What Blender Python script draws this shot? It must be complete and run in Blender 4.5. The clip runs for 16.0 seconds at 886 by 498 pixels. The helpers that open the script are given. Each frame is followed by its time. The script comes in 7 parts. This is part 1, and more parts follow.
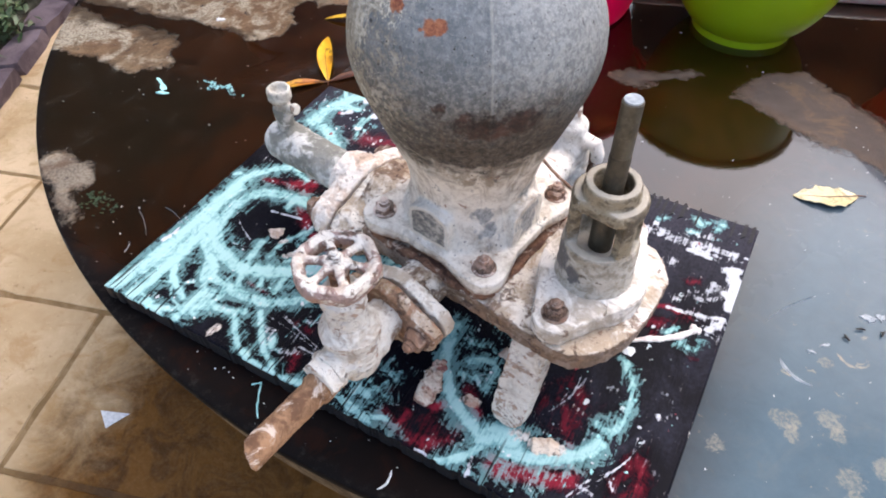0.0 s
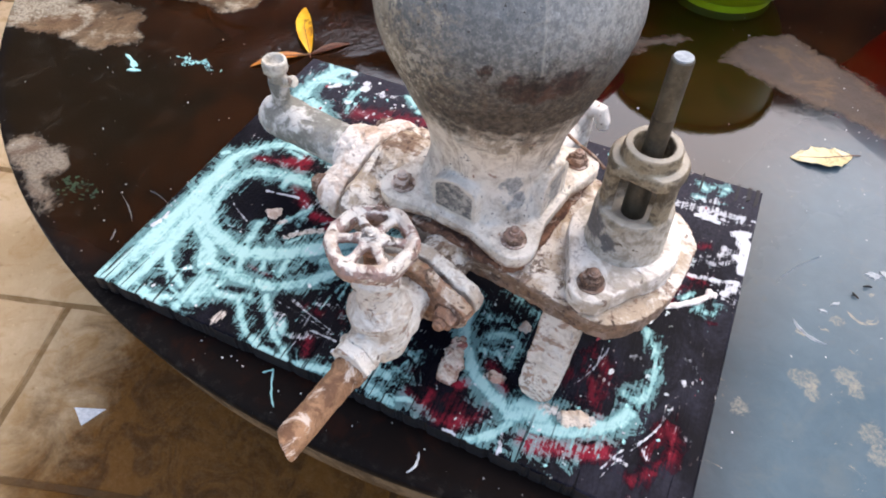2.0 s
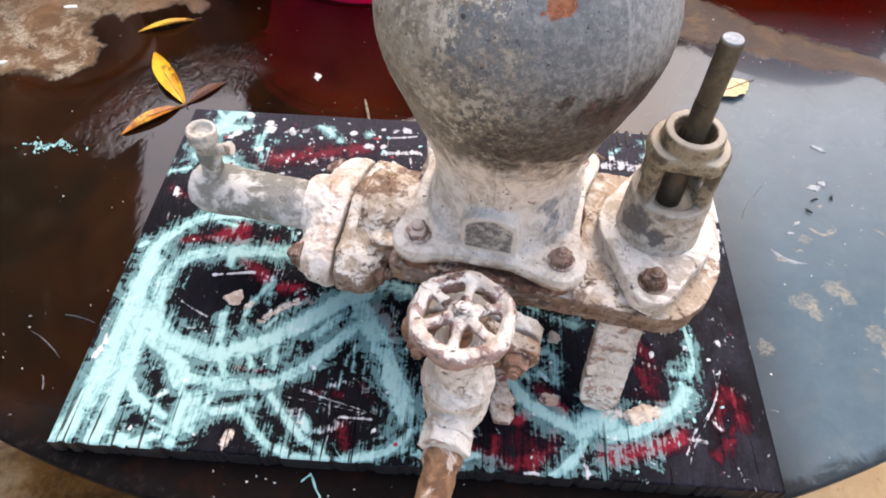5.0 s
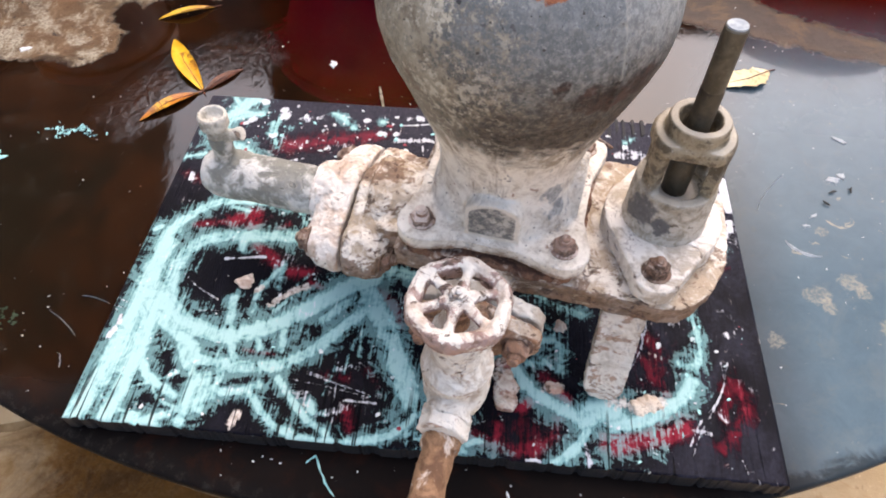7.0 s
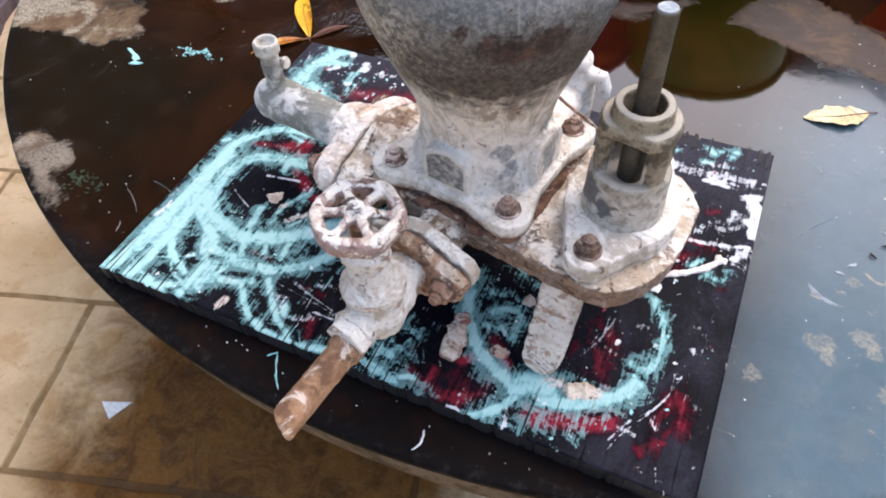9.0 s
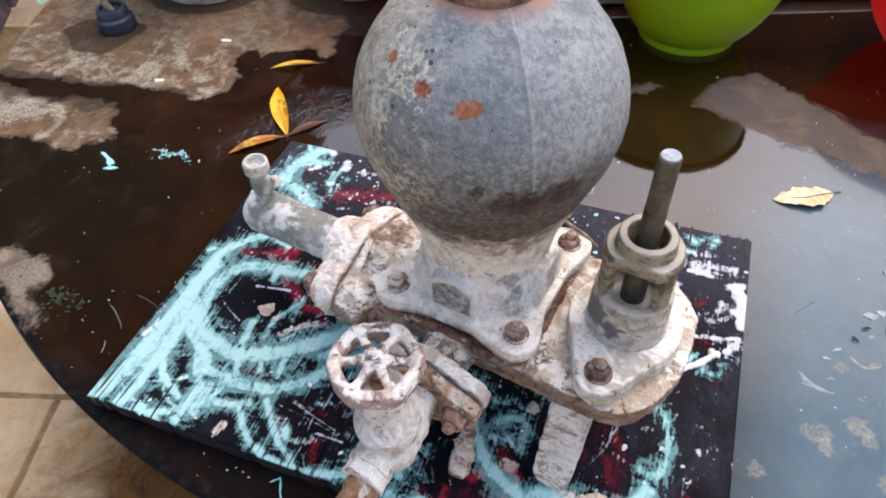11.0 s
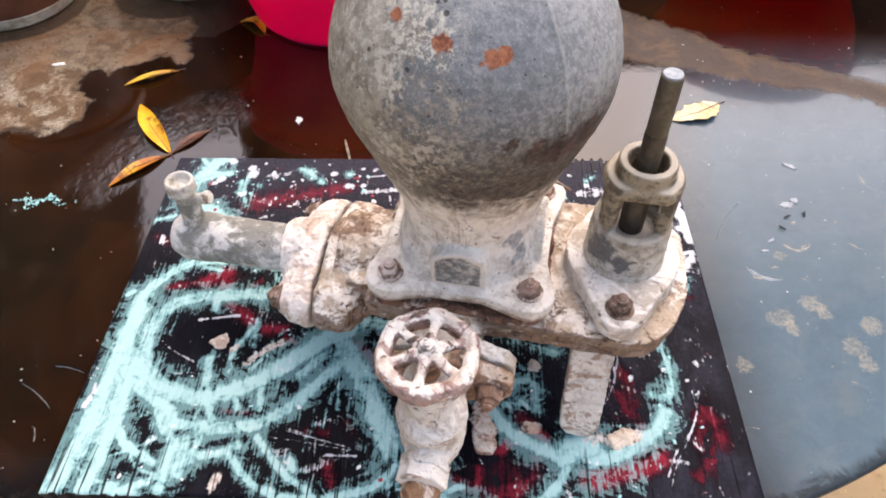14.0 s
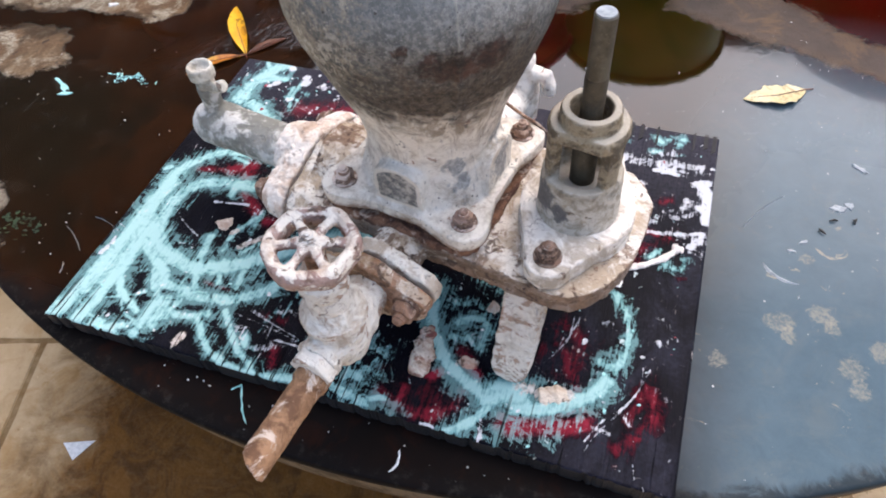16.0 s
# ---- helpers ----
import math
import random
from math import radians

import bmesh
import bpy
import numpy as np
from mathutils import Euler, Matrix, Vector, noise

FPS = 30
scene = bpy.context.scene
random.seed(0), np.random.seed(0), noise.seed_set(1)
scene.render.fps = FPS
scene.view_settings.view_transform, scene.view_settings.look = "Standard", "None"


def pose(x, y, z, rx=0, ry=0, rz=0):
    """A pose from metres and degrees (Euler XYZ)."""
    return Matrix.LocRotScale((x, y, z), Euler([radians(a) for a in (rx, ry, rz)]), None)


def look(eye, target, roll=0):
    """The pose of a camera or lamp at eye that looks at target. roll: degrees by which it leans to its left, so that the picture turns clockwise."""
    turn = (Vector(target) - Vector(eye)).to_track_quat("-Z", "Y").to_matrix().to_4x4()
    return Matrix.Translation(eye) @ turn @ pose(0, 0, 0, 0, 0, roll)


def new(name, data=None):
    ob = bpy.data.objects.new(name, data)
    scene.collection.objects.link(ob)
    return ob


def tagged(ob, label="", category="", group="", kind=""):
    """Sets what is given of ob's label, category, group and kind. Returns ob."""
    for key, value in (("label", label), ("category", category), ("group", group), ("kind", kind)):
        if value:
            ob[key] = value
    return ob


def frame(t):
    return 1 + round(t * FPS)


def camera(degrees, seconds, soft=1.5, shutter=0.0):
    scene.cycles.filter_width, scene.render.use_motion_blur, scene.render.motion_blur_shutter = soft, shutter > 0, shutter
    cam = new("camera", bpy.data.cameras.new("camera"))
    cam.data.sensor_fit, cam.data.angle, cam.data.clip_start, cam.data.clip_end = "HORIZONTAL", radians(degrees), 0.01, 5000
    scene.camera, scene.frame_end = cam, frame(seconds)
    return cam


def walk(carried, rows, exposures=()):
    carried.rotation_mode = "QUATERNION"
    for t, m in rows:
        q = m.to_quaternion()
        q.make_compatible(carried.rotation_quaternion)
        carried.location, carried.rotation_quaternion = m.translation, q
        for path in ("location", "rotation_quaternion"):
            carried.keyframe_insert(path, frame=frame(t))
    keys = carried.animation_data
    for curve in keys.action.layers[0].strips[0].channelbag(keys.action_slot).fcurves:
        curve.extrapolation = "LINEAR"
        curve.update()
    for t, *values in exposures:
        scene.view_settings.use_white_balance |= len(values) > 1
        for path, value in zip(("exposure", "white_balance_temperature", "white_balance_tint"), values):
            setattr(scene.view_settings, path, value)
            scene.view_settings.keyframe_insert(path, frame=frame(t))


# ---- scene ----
cam = camera(66.83, 16.0, soft=1.9)
# seconds, eye x y z, yaw, pitch, roll in degrees
PATH = [
    (0, 0.5625, -0.2161, 0.5974, 30.31, -48.41, -1.36),
    (0.5, 0.5650, -0.2100, 0.6038, 30.30, -47.63, -0.83),
    (1, 0.5675, -0.2123, 0.6042, 28.42, -47.57, 0.82),
    (1.5, 0.5523, -0.2247, 0.6061, 29.27, -47.19, 0.74),
    (2, 0.5048, -0.2324, 0.5789, 24.48, -50.33, 0.81),
    (2.5, 0.3976, -0.2119, 0.5820, 14.97, -51.44, -2.97),
    (3, 0.3455, -0.1968, 0.5753, 4.01, -51.83, 1.47),
    (3.5, 0.3432, -0.1950, 0.5711, 2.98, -52.23, 0.54),
    (4, 0.3540, -0.1959, 0.5638, 1.02, -52.42, 0.71),
    (4.5, 0.3433, -0.1972, 0.5665, 1.59, -52.01, 1.76),
    (4.7, 0.3368, -0.1987, 0.5676, 2.04, -51.79, 1.80),
    (6.8, 0.3473, -0.2023, 0.5711, 4.42, -51.86, 0.21),
    (7, 0.3532, -0.2027, 0.5691, 5.89, -52.63, -0.26),
    (7.5, 0.4183, -0.2124, 0.5706, 14.75, -51.22, -2.22),
    (8, 0.5007, -0.2073, 0.5657, 20.75, -51.22, -0.88),
    (8.2, 0.5209, -0.2112, 0.5634, 23.87, -51.69, -2.62),
    (10.3, 0.5320, -0.2292, 0.5810, 29.24, -50.39, -4.50),
    (10.5, 0.5230, -0.2245, 0.5902, 28.22, -49.23, -4.04),
    (11, 0.4778, -0.1934, 0.6112, 22.41, -47.84, -3.00),
    (11.3, 0.4525, -0.1845, 0.6245, 18.80, -47.00, -3.40),
    (11.5, 0.4280, -0.1837, 0.6161, 16.11, -48.22, -2.95),
    (12, 0.3853, -0.1969, 0.6074, 11.82, -48.45, -3.25),
    (12.5, 0.3501, -0.2073, 0.5898, 8.02, -48.53, -5.15),
    (13, 0.3442, -0.2060, 0.5905, 5.79, -47.46, -4.30),
    (13.5, 0.3556, -0.2030, 0.5852, 3.86, -49.00, -2.50),
    (14, 0.3626, -0.2031, 0.5849, 2.99, -49.43, -1.61),
    (14.5, 0.3845, -0.2057, 0.5756, 6.37, -50.85, -3.67),
    (15, 0.4415, -0.2043, 0.5715, 12.80, -52.72, -3.94),
    (15.5, 0.4941, -0.2102, 0.5629, 18.50, -53.42, -4.56),
    (16, 0.5231, -0.2069, 0.5680, 22.58, -52.03, -5.14),
]
walk(cam, [(t, pose(x, y, z, 0, 0, yaw) @ pose(0, 0, 0, 90 + pitch) @ pose(0, 0, 0, 0, 0, roll))
           for t, x, y, z, yaw, pitch, roll in PATH], exposures=[(0.0, 1.38, 6730, 14), (1.5, 1.38, 6750, 14), (2.5, 1.32, 7050, 16), (4.0, 1.46, 7350, 17), (7.0, 1.45, 7300, 17), (8.0, 1.34, 6700, 14), (10.5, 1.32, 6600, 14), (11.5, 1.20, 7000, 15), (12.5, 1.31, 7450, 19), (14.0, 1.46, 7450, 19), (15.0, 1.38, 7150, 17), (15.5, 1.24, 6850, 14), (16.0, 1.25, 6750, 14)])

# ---- light: bright overcast sky over a walled yard ----
world = bpy.data.worlds.new("overcast_sky")
scene.world = world
world.use_nodes = True
_wn = world.node_tree.nodes
_sky = _wn.new("ShaderNodeTexSky")
_sky.sky_type = "NISHITA"
_sky.sun_disc = False
_sky.sun_elevation = radians(58)
_sky.sun_rotation = radians(20)
_sky.air_density, _sky.dust_density, _sky.ozone_density = 1.2, 2.8, 2.0
world.node_tree.links.new(_sky.outputs[0], _wn["Background"].inputs[0])
_wn["Background"].inputs[1].default_value = 0.15
sun_data = bpy.data.lights.new("sun", "SUN")
sun_data.energy, sun_data.angle, sun_data.color = 1.0, radians(100), (1.0, 0.97, 0.94)
sun = new("sun", sun_data)
sun.matrix_world = look((0.3 + 0.181, 0.2 + 0.498, 0.848), (0.3, 0.2, 0.0))

# ---- materials ----


class Nodes:
    """Short hand for a node material."""

    def __init__(self, name):
        self.mat = bpy.data.materials.new(name)
        self.mat.use_nodes = True
        self.tree = self.mat.node_tree
        self.bsdf = self.tree.nodes["Principled BSDF"]
        self.co = self.tree.nodes.new("ShaderNodeTexCoord").outputs["Object"]

    def put(self, kind, *sources):
        n = self.tree.nodes.new(kind)
        for i, s in enumerate(sources):
            self.feed(n.inputs[i], s)
        return n

    def feed(self, socket, s):
        if s is None:
            return
        if isinstance(s, bpy.types.NodeSocket):
            self.tree.links.new(s, socket)
        elif isinstance(s, (tuple, list)) and socket.type == "RGBA":
            socket.default_value = (*s[:3], 1)
        else:
            socket.default_value = s

    def math(self, op, a, b=0.0, c=0.0, clamp=False):
        n = self.put("ShaderNodeMath", a, b, c)
        n.operation, n.use_clamp = op, clamp
        return n.outputs[0]

    def noise(self, scale, detail=4.0, rough=0.6, warp=0.0, stretch=None, co=None):
        co = co or self.co
        if stretch:
            co = self.put("ShaderNodeMapping", co, None, None, stretch).outputs[0]
        n = self.put("ShaderNodeTexNoise", co)
        n.inputs["Scale"].default_value, n.inputs["Detail"].default_value = scale, detail
        n.inputs["Roughness"].default_value, n.inputs["Distortion"].default_value = rough, warp
        return n.outputs["Fac"]

    def step(self, v, lo, hi, to_lo=0.0, to_hi=1.0):
        n = self.put("ShaderNodeMapRange")
        n.interpolation_type = "SMOOTHSTEP"
        for i, s in enumerate((v, lo, hi, to_lo, to_hi)):
            self.feed(n.inputs[i], s)
        return n.outputs[0]

    def mix(self, f, a, b):
        n = self.put("ShaderNodeMix")
        n.data_type = "RGBA"
        for i, s in ((0, f), (6, a), (7, b)):
            self.feed(n.inputs[i], s)
        return n.outputs[2]

    def blend(self, f, a, b):
        n = self.put("ShaderNodeMix")
        for i, s in ((0, f), (2, a), (3, b)):
            self.feed(n.inputs[i], s)
        return n.outputs[0]

    def attr(self, name):
        n = self.put("ShaderNodeAttribute")
        n.attribute_name = name
        return n.outputs["Fac"]

    def far(self, co, place):
        n = self.put("ShaderNodeVectorMath", co, place)
        n.operation = "DISTANCE"
        return n.outputs["Value"]

    def near(self, place, radius, wobble):
        """1 close to a place of the thing, 0 past the radius."""
        d = self.far(self.co, place)
        return self.step(self.math("ADD", d, self.math("MULTIPLY", self.math("SUBTRACT", wobble, 0.5), radius * 2.6)), radius * 1.12, radius * 0.72)

    def finish(self, colour, rough=0.8, metal=0.0, height=None, relief=0.001, **more):
        b = self.bsdf.inputs
        self.feed(b["Base Color"], colour)
        self.feed(b["Roughness"], rough)
        self.feed(b["Metallic"], metal)
        for k, v in more.items():
            self.feed(b[k.replace("_", " ")], v)
        if height is not None:
            bump = self.put("ShaderNodeBump")
            bump.inputs["Distance"].default_value = relief
            self.feed(bump.inputs["Height"], height)
            self.feed(b["Normal"], bump.outputs[0])
        return self.mat


def crust_material(name, white=0.5, rust=0.5, pale=(0.78, 0.72, 0.63), mid=(0.51, 0.415, 0.32), rusty=(0.19, 0.105, 0.066), rings=False, edge=0.14):
    """Old cast iron under a thick, smeared coat of lime and paint, tan where it is thin, with rust in patches."""
    m = Nodes(name)
    big, patch, lump, fine = m.noise(17, 4, 0.55, 0.8), m.noise(46, 5, 0.62, 1.0), m.noise(135, 4, 0.6, 0.4), m.noise(430, 3, 0.6)
    geo = m.put("ShaderNodeNewGeometry").outputs
    worn = m.math("SUBTRACT", geo["Pointiness"], 0.5)
    lime = m.math("ADD", m.math("MULTIPLY", m.math("ADD", big, patch), 0.6), m.math("MULTIPLY", m.math("SUBTRACT", lump, 0.5), 0.22))
    c = m.mix(m.step(lime, 0.61 - 0.17 * white, 0.75 - 0.17 * white), mid, pale)
    c = m.mix(m.math("MULTIPLY", m.step(m.noise(9, 4, 0.6, 0.6), 0.48, 0.66), 0.35), c, (0.62, 0.595, 0.545))
    c = m.mix(m.math("MULTIPLY", m.step(fine, 0.58, 0.74), 0.30), c, (0.82, 0.78, 0.71))
    upright = m.math("ABSOLUTE", m.put("ShaderNodeSeparateXYZ", geo["True Normal"]).outputs[2])
    stain = m.math("ADD", m.noise(30, 5, 0.66, 1.3), m.math("ADD", m.math("MULTIPLY", m.math("SUBTRACT", lump, 0.5), 0.30), m.math("MULTIPLY", worn, 1.1)))
    stain = m.math("ADD", stain, m.step(upright, 0.75, 0.25, 0.0, edge * rust))
    c = m.mix(m.math("MULTIPLY", m.step(stain, 0.685 - 0.16 * rust, 0.765 - 0.16 * rust), 0.80), c, m.mix(m.step(lump, 0.36, 0.64), rusty, (rusty[0] * 1.9, rusty[1] * 1.95, rusty[2] * 1.95)))
    chips = m.noise(74, 4, 0.62, 0.9, (1, 1, 1.4))
    flaked = m.math("ADD", chips, m.math("MULTIPLY", worn, 0.9))
    c = m.mix(m.math("MULTIPLY", m.step(flaked, 0.685 - 0.10 * rust, 0.725 - 0.10 * rust), 0.78), c, m.mix(m.step(fine, 0.42, 0.6), (0.085, 0.055, 0.042), (0.20, 0.125, 0.088)))
    scuff = m.noise(1.0, 4, 0.65, 0.5, (95, 95, 42))
    c = m.mix(m.math("MULTIPLY", m.step(scuff, 0.645, 0.695), 0.55), c, (0.255, 0.245, 0.245))
    crack = m.math("ABSOLUTE", m.math("SUBTRACT", m.noise(34, 3, 0.55, 1.2, (1, 1, 1.7)), 0.5))
    c = m.mix(m.math("MULTIPLY", m.step(crack, 0.007, 0.002), m.step(big, 0.50, 0.60, 0.0, 0.7)), c, (0.20, 0.14, 0.105))
    h = m.math("ADD", m.math("ADD", patch, m.math("MULTIPLY", m.step(flaked, 0.71, 0.62), 0.5)), m.math("ADD", m.math("MULTIPLY", lump, 0.55), m.math("MULTIPLY", fine, 0.16)))
    if rings:  # lime laid on in turns
        z = m.put("ShaderNodeSeparateXYZ", m.co).outputs[2]
        turns = m.math("SINE", m.math("ADD", m.math("MULTIPLY", z, 1150.0), m.math("ADD", m.math("MULTIPLY", big, 30.0), m.math("MULTIPLY", patch, 12.0))))
        h = m.math("ADD", h, m.math("MULTIPLY", turns, 0.06))
        c = m.mix(m.math("MULTIPLY", m.step(m.math("ADD", turns, m.math("MULTIPLY", lump, 2.2)), 0.25, -0.15), 0.34), c, (0.34, 0.285, 0.24))
    return m.finish(c, 0.85, 0.0, h, 0.0034, Specular_IOR_Level=0.3)


def zinc_material():
    """Grey galvanised chamber, limed towards the neck, with a few rust spots and a brown stain."""
    m = Nodes("weathered_zinc")
    big, mid_n, fine = m.noise(15, 6, 0.70, 0.6), m.noise(62, 6, 0.74, 0.4), m.noise(560, 3, 0.65)
    pit = m.noise(210, 4, 0.75)
    axes = m.put("ShaderNodeSeparateXYZ", m.co).outputs
    side, z = axes[0], axes[2]
    speck = m.math("ADD", m.math("MULTIPLY", pit, 0.7), m.math("MULTIPLY", fine, 0.3))
    grey = m.mix(m.step(speck, 0.42, 0.60), (0.115, 0.120, 0.115), (0.250, 0.250, 0.232))
    grey = m.mix(m.math("MULTIPLY", m.step(m.noise(9, 5, 0.62, 0.8), 0.44, 0.66), 0.66), grey, m.mix(m.step(speck, 0.42, 0.60), (0.074, 0.078, 0.076), (0.160, 0.164, 0.156)))
    cloud = m.math("ADD", m.noise(11, 6, 0.75, 1.1), m.math("MULTIPLY", m.math("SUBTRACT", pit, 0.5), 0.5))
    grey = m.mix(m.math("MULTIPLY", m.step(cloud, 0.50, 0.68), 0.34), grey, (0.36, 0.355, 0.325))
    # overcast light put into the colour: bluish upper ball, paler right flank
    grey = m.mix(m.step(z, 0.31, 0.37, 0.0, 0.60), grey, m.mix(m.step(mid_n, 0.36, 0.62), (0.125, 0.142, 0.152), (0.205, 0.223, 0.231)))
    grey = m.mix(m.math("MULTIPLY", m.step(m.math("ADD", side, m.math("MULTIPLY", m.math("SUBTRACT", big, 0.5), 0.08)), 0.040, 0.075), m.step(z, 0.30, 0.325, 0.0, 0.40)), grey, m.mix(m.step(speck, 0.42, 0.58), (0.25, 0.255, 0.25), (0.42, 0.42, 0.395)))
    # shade painted on the lower half, right of the tan crust
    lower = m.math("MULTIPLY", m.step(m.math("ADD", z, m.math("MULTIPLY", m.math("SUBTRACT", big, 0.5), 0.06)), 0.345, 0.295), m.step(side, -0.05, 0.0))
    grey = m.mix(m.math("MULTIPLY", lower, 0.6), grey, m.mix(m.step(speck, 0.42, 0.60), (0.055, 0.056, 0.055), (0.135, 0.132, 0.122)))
    # tan lime crust over the lower left of the ball
    mud = m.step(m.math("ADD", m.math("MULTIPLY", side, -5.6), m.math("ADD", m.math("ADD", m.math("MULTIPLY", big, 1.15), m.math("MULTIPLY", m.math("SUBTRACT", pit, 0.5), 0.75)), m.math("MULTIPLY", m.math("SUBTRACT", z, 0.33), -0.9))), 0.55, 0.74)
    c = m.mix(m.math("MULTIPLY", mud, m.step(pit, 0.36, 0.50, 0.55, 0.95)), grey, m.mix(m.step(mid_n, 0.34, 0.60), (0.175, 0.146, 0.104), (0.36, 0.322, 0.246)))
    rim = m.math("MULTIPLY", m.step(m.math("ABSOLUTE", m.math("SUBTRACT", mud, 0.35)), 0.34, 0.10), m.step(mid_n, 0.42, 0.58))
    c = m.mix(m.math("MULTIPLY", rim, 0.38), c, (0.060, 0.052, 0.046))
    rusty = m.math("MULTIPLY", m.step(m.noise(26, 6, 0.75, 1.2), 0.52, 0.66), m.step(z, 0.35, 0.27))
    c = m.mix(m.math("MULTIPLY", rusty, 0.85), c, m.mix(mid_n, (0.10, 0.055, 0.035), (0.25, 0.165, 0.11)))
    # dirty band over the neck, deepened with the shade under the ball
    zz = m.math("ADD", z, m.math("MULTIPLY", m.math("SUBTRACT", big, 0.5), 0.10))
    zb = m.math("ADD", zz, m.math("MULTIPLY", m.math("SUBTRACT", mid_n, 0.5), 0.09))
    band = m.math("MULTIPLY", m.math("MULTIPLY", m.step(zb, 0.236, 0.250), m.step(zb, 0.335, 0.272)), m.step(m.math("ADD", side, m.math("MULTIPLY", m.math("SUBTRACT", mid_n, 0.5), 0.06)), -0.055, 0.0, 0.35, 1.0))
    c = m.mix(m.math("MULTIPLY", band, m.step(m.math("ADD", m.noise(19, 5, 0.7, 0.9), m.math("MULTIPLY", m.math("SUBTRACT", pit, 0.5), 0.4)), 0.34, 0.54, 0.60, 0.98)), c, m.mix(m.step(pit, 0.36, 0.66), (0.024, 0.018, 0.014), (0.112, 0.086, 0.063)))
    # pale lime near the top, lightened further for light from above
    top = m.step(m.math("ADD", z, m.math("MULTIPLY", m.math("SUBTRACT", big, 0.5), 0.07)), 0.352, 0.398)
    c = m.mix(m.math("MULTIPLY", top, m.step(m.math("ADD", mid_n, m.math("MULTIPLY", m.math("SUBTRACT", pit, 0.5), 0.5)), 0.42, 0.62, 0.05, 0.32)), c, (0.40, 0.40, 0.385))
    # pale lime flakes on the shoulder
    flake = m.math("MULTIPLY", m.step(m.math("ADD", m.noise(190, 5, 0.8), m.math("MULTIPLY", m.noise(20, 4, 0.7, 0.8), 0.7)), 0.90, 0.96), m.step(side, 0.03, -0.03, 0.05, 0.95))
    c = m.mix(m.math("MULTIPLY", flake, 0.8), c, (0.50, 0.46, 0.38))
    for place, radius in FLECKS:
        c = m.mix(m.math("MULTIPLY", m.near(place, radius, m.noise(60, 4, 0.7)), m.step(m.noise(230, 4, 0.75), 0.50, 0.57, 0.0, 0.85)), c, (0.56, 0.52, 0.42))
    # pale casting seam
    flat = m.math("ABSOLUTE", m.math("ADD", m.math("MULTIPLY", side, 0.731), m.math("MULTIPLY", m.math("SUBTRACT", axes[1], 0.0015), 0.682)))
    line = m.math("MULTIPLY", m.step(m.math("ADD", flat, m.math("MULTIPLY", m.math("SUBTRACT", mid_n, 0.5), 0.003)), 0.0012, 0.0003), m.math("MULTIPLY", m.step(side, 0.0, 0.01), m.step(z, 0.285, 0.315)))
    c = m.mix(m.math("MULTIPLY", line, 0.30), c, (0.46, 0.44, 0.38))
    # limed neck and flange
    low = m.step(m.math("ADD", zz, m.math("MULTIPLY", m.math("SUBTRACT", mid_n, 0.5), 0.03)), 0.258, 0.240)
    lime_c = m.mix(m.step(mid_n, 0.33, 0.60), (0.43, 0.365, 0.29), (0.75, 0.695, 0.61))
    lime_c = m.mix(m.step(m.noise(44, 5, 0.75, 0.9), 0.62, 0.70), lime_c, (0.27, 0.25, 0.225))
    lime_c = m.mix(m.math("MULTIPLY", m.step(m.noise(70, 5, 0.75, 0.9), 0.62, 0.69), 0.8), lime_c, (0.26, 0.13, 0.085))
    drip = m.noise(1.0, 5, 0.7, 0.4, (60, 60, 9))
    lime_c = m.mix(m.math("MULTIPLY", m.step(m.math("ADD", drip, m.math("MULTIPLY", m.math("SUBTRACT", z, 0.20), 2.0)), 0.52, 0.68), 0.75), lime_c, (0.21, 0.155, 0.105))
    scratch = m.noise(1.0, 5, 0.75, 0.5, (75, 75, 20))
    lime_c = m.mix(m.math("MULTIPLY", m.step(scratch, 0.59, 0.67), 0.50), lime_c, m.mix(mid_n, (0.10, 0.105, 0.115), (0.24, 0.24, 0.245)))
    foot = m.step(m.math("ADD", z, m.math("MULTIPLY", m.math("SUBTRACT", mid_n, 0.5), 0.02)), 0.1445, 0.1385)
    lime_c = m.mix(m.math("MULTIPLY", foot, 0.8), lime_c, m.mix(mid_n, (0.15, 0.075, 0.045), (0.34, 0.215, 0.14)))
    c = m.mix(low, c, lime_c)
    c = m.mix(m.math("MULTIPLY", m.step(fine, 0.58, 0.72), m.blend(low, 0.22, 0.5)), c, (0.62, 0.60, 0.56))
    c = m.mix(m.step(m.noise(300, 2, 0.5), 0.30, 0.27), c, (0.06, 0.055, 0.05))
    c = m.mix(m.math("MULTIPLY", m.step(m.noise(85, 3, 0.6, 0.4), 0.32, 0.28), 0.7), c, (0.07, 0.065, 0.065))
    wob = m.noise(120, 3, 0.6)
    # arched plate cast on the front of the neck, pale rim round a dark field
    wide = m.math("ADD", m.math("ABSOLUTE", side), m.math("MULTIPLY", m.math("SUBTRACT", mid_n, 0.5), 0.006))
    arch = m.math("ADD", m.math("ADD", z, m.math("MULTIPLY", m.math("MULTIPLY", side, side), 24.0)), m.math("MULTIPLY", m.math("SUBTRACT", mid_n, 0.5), 0.006))
    front = m.step(axes[1], -0.035, -0.045)
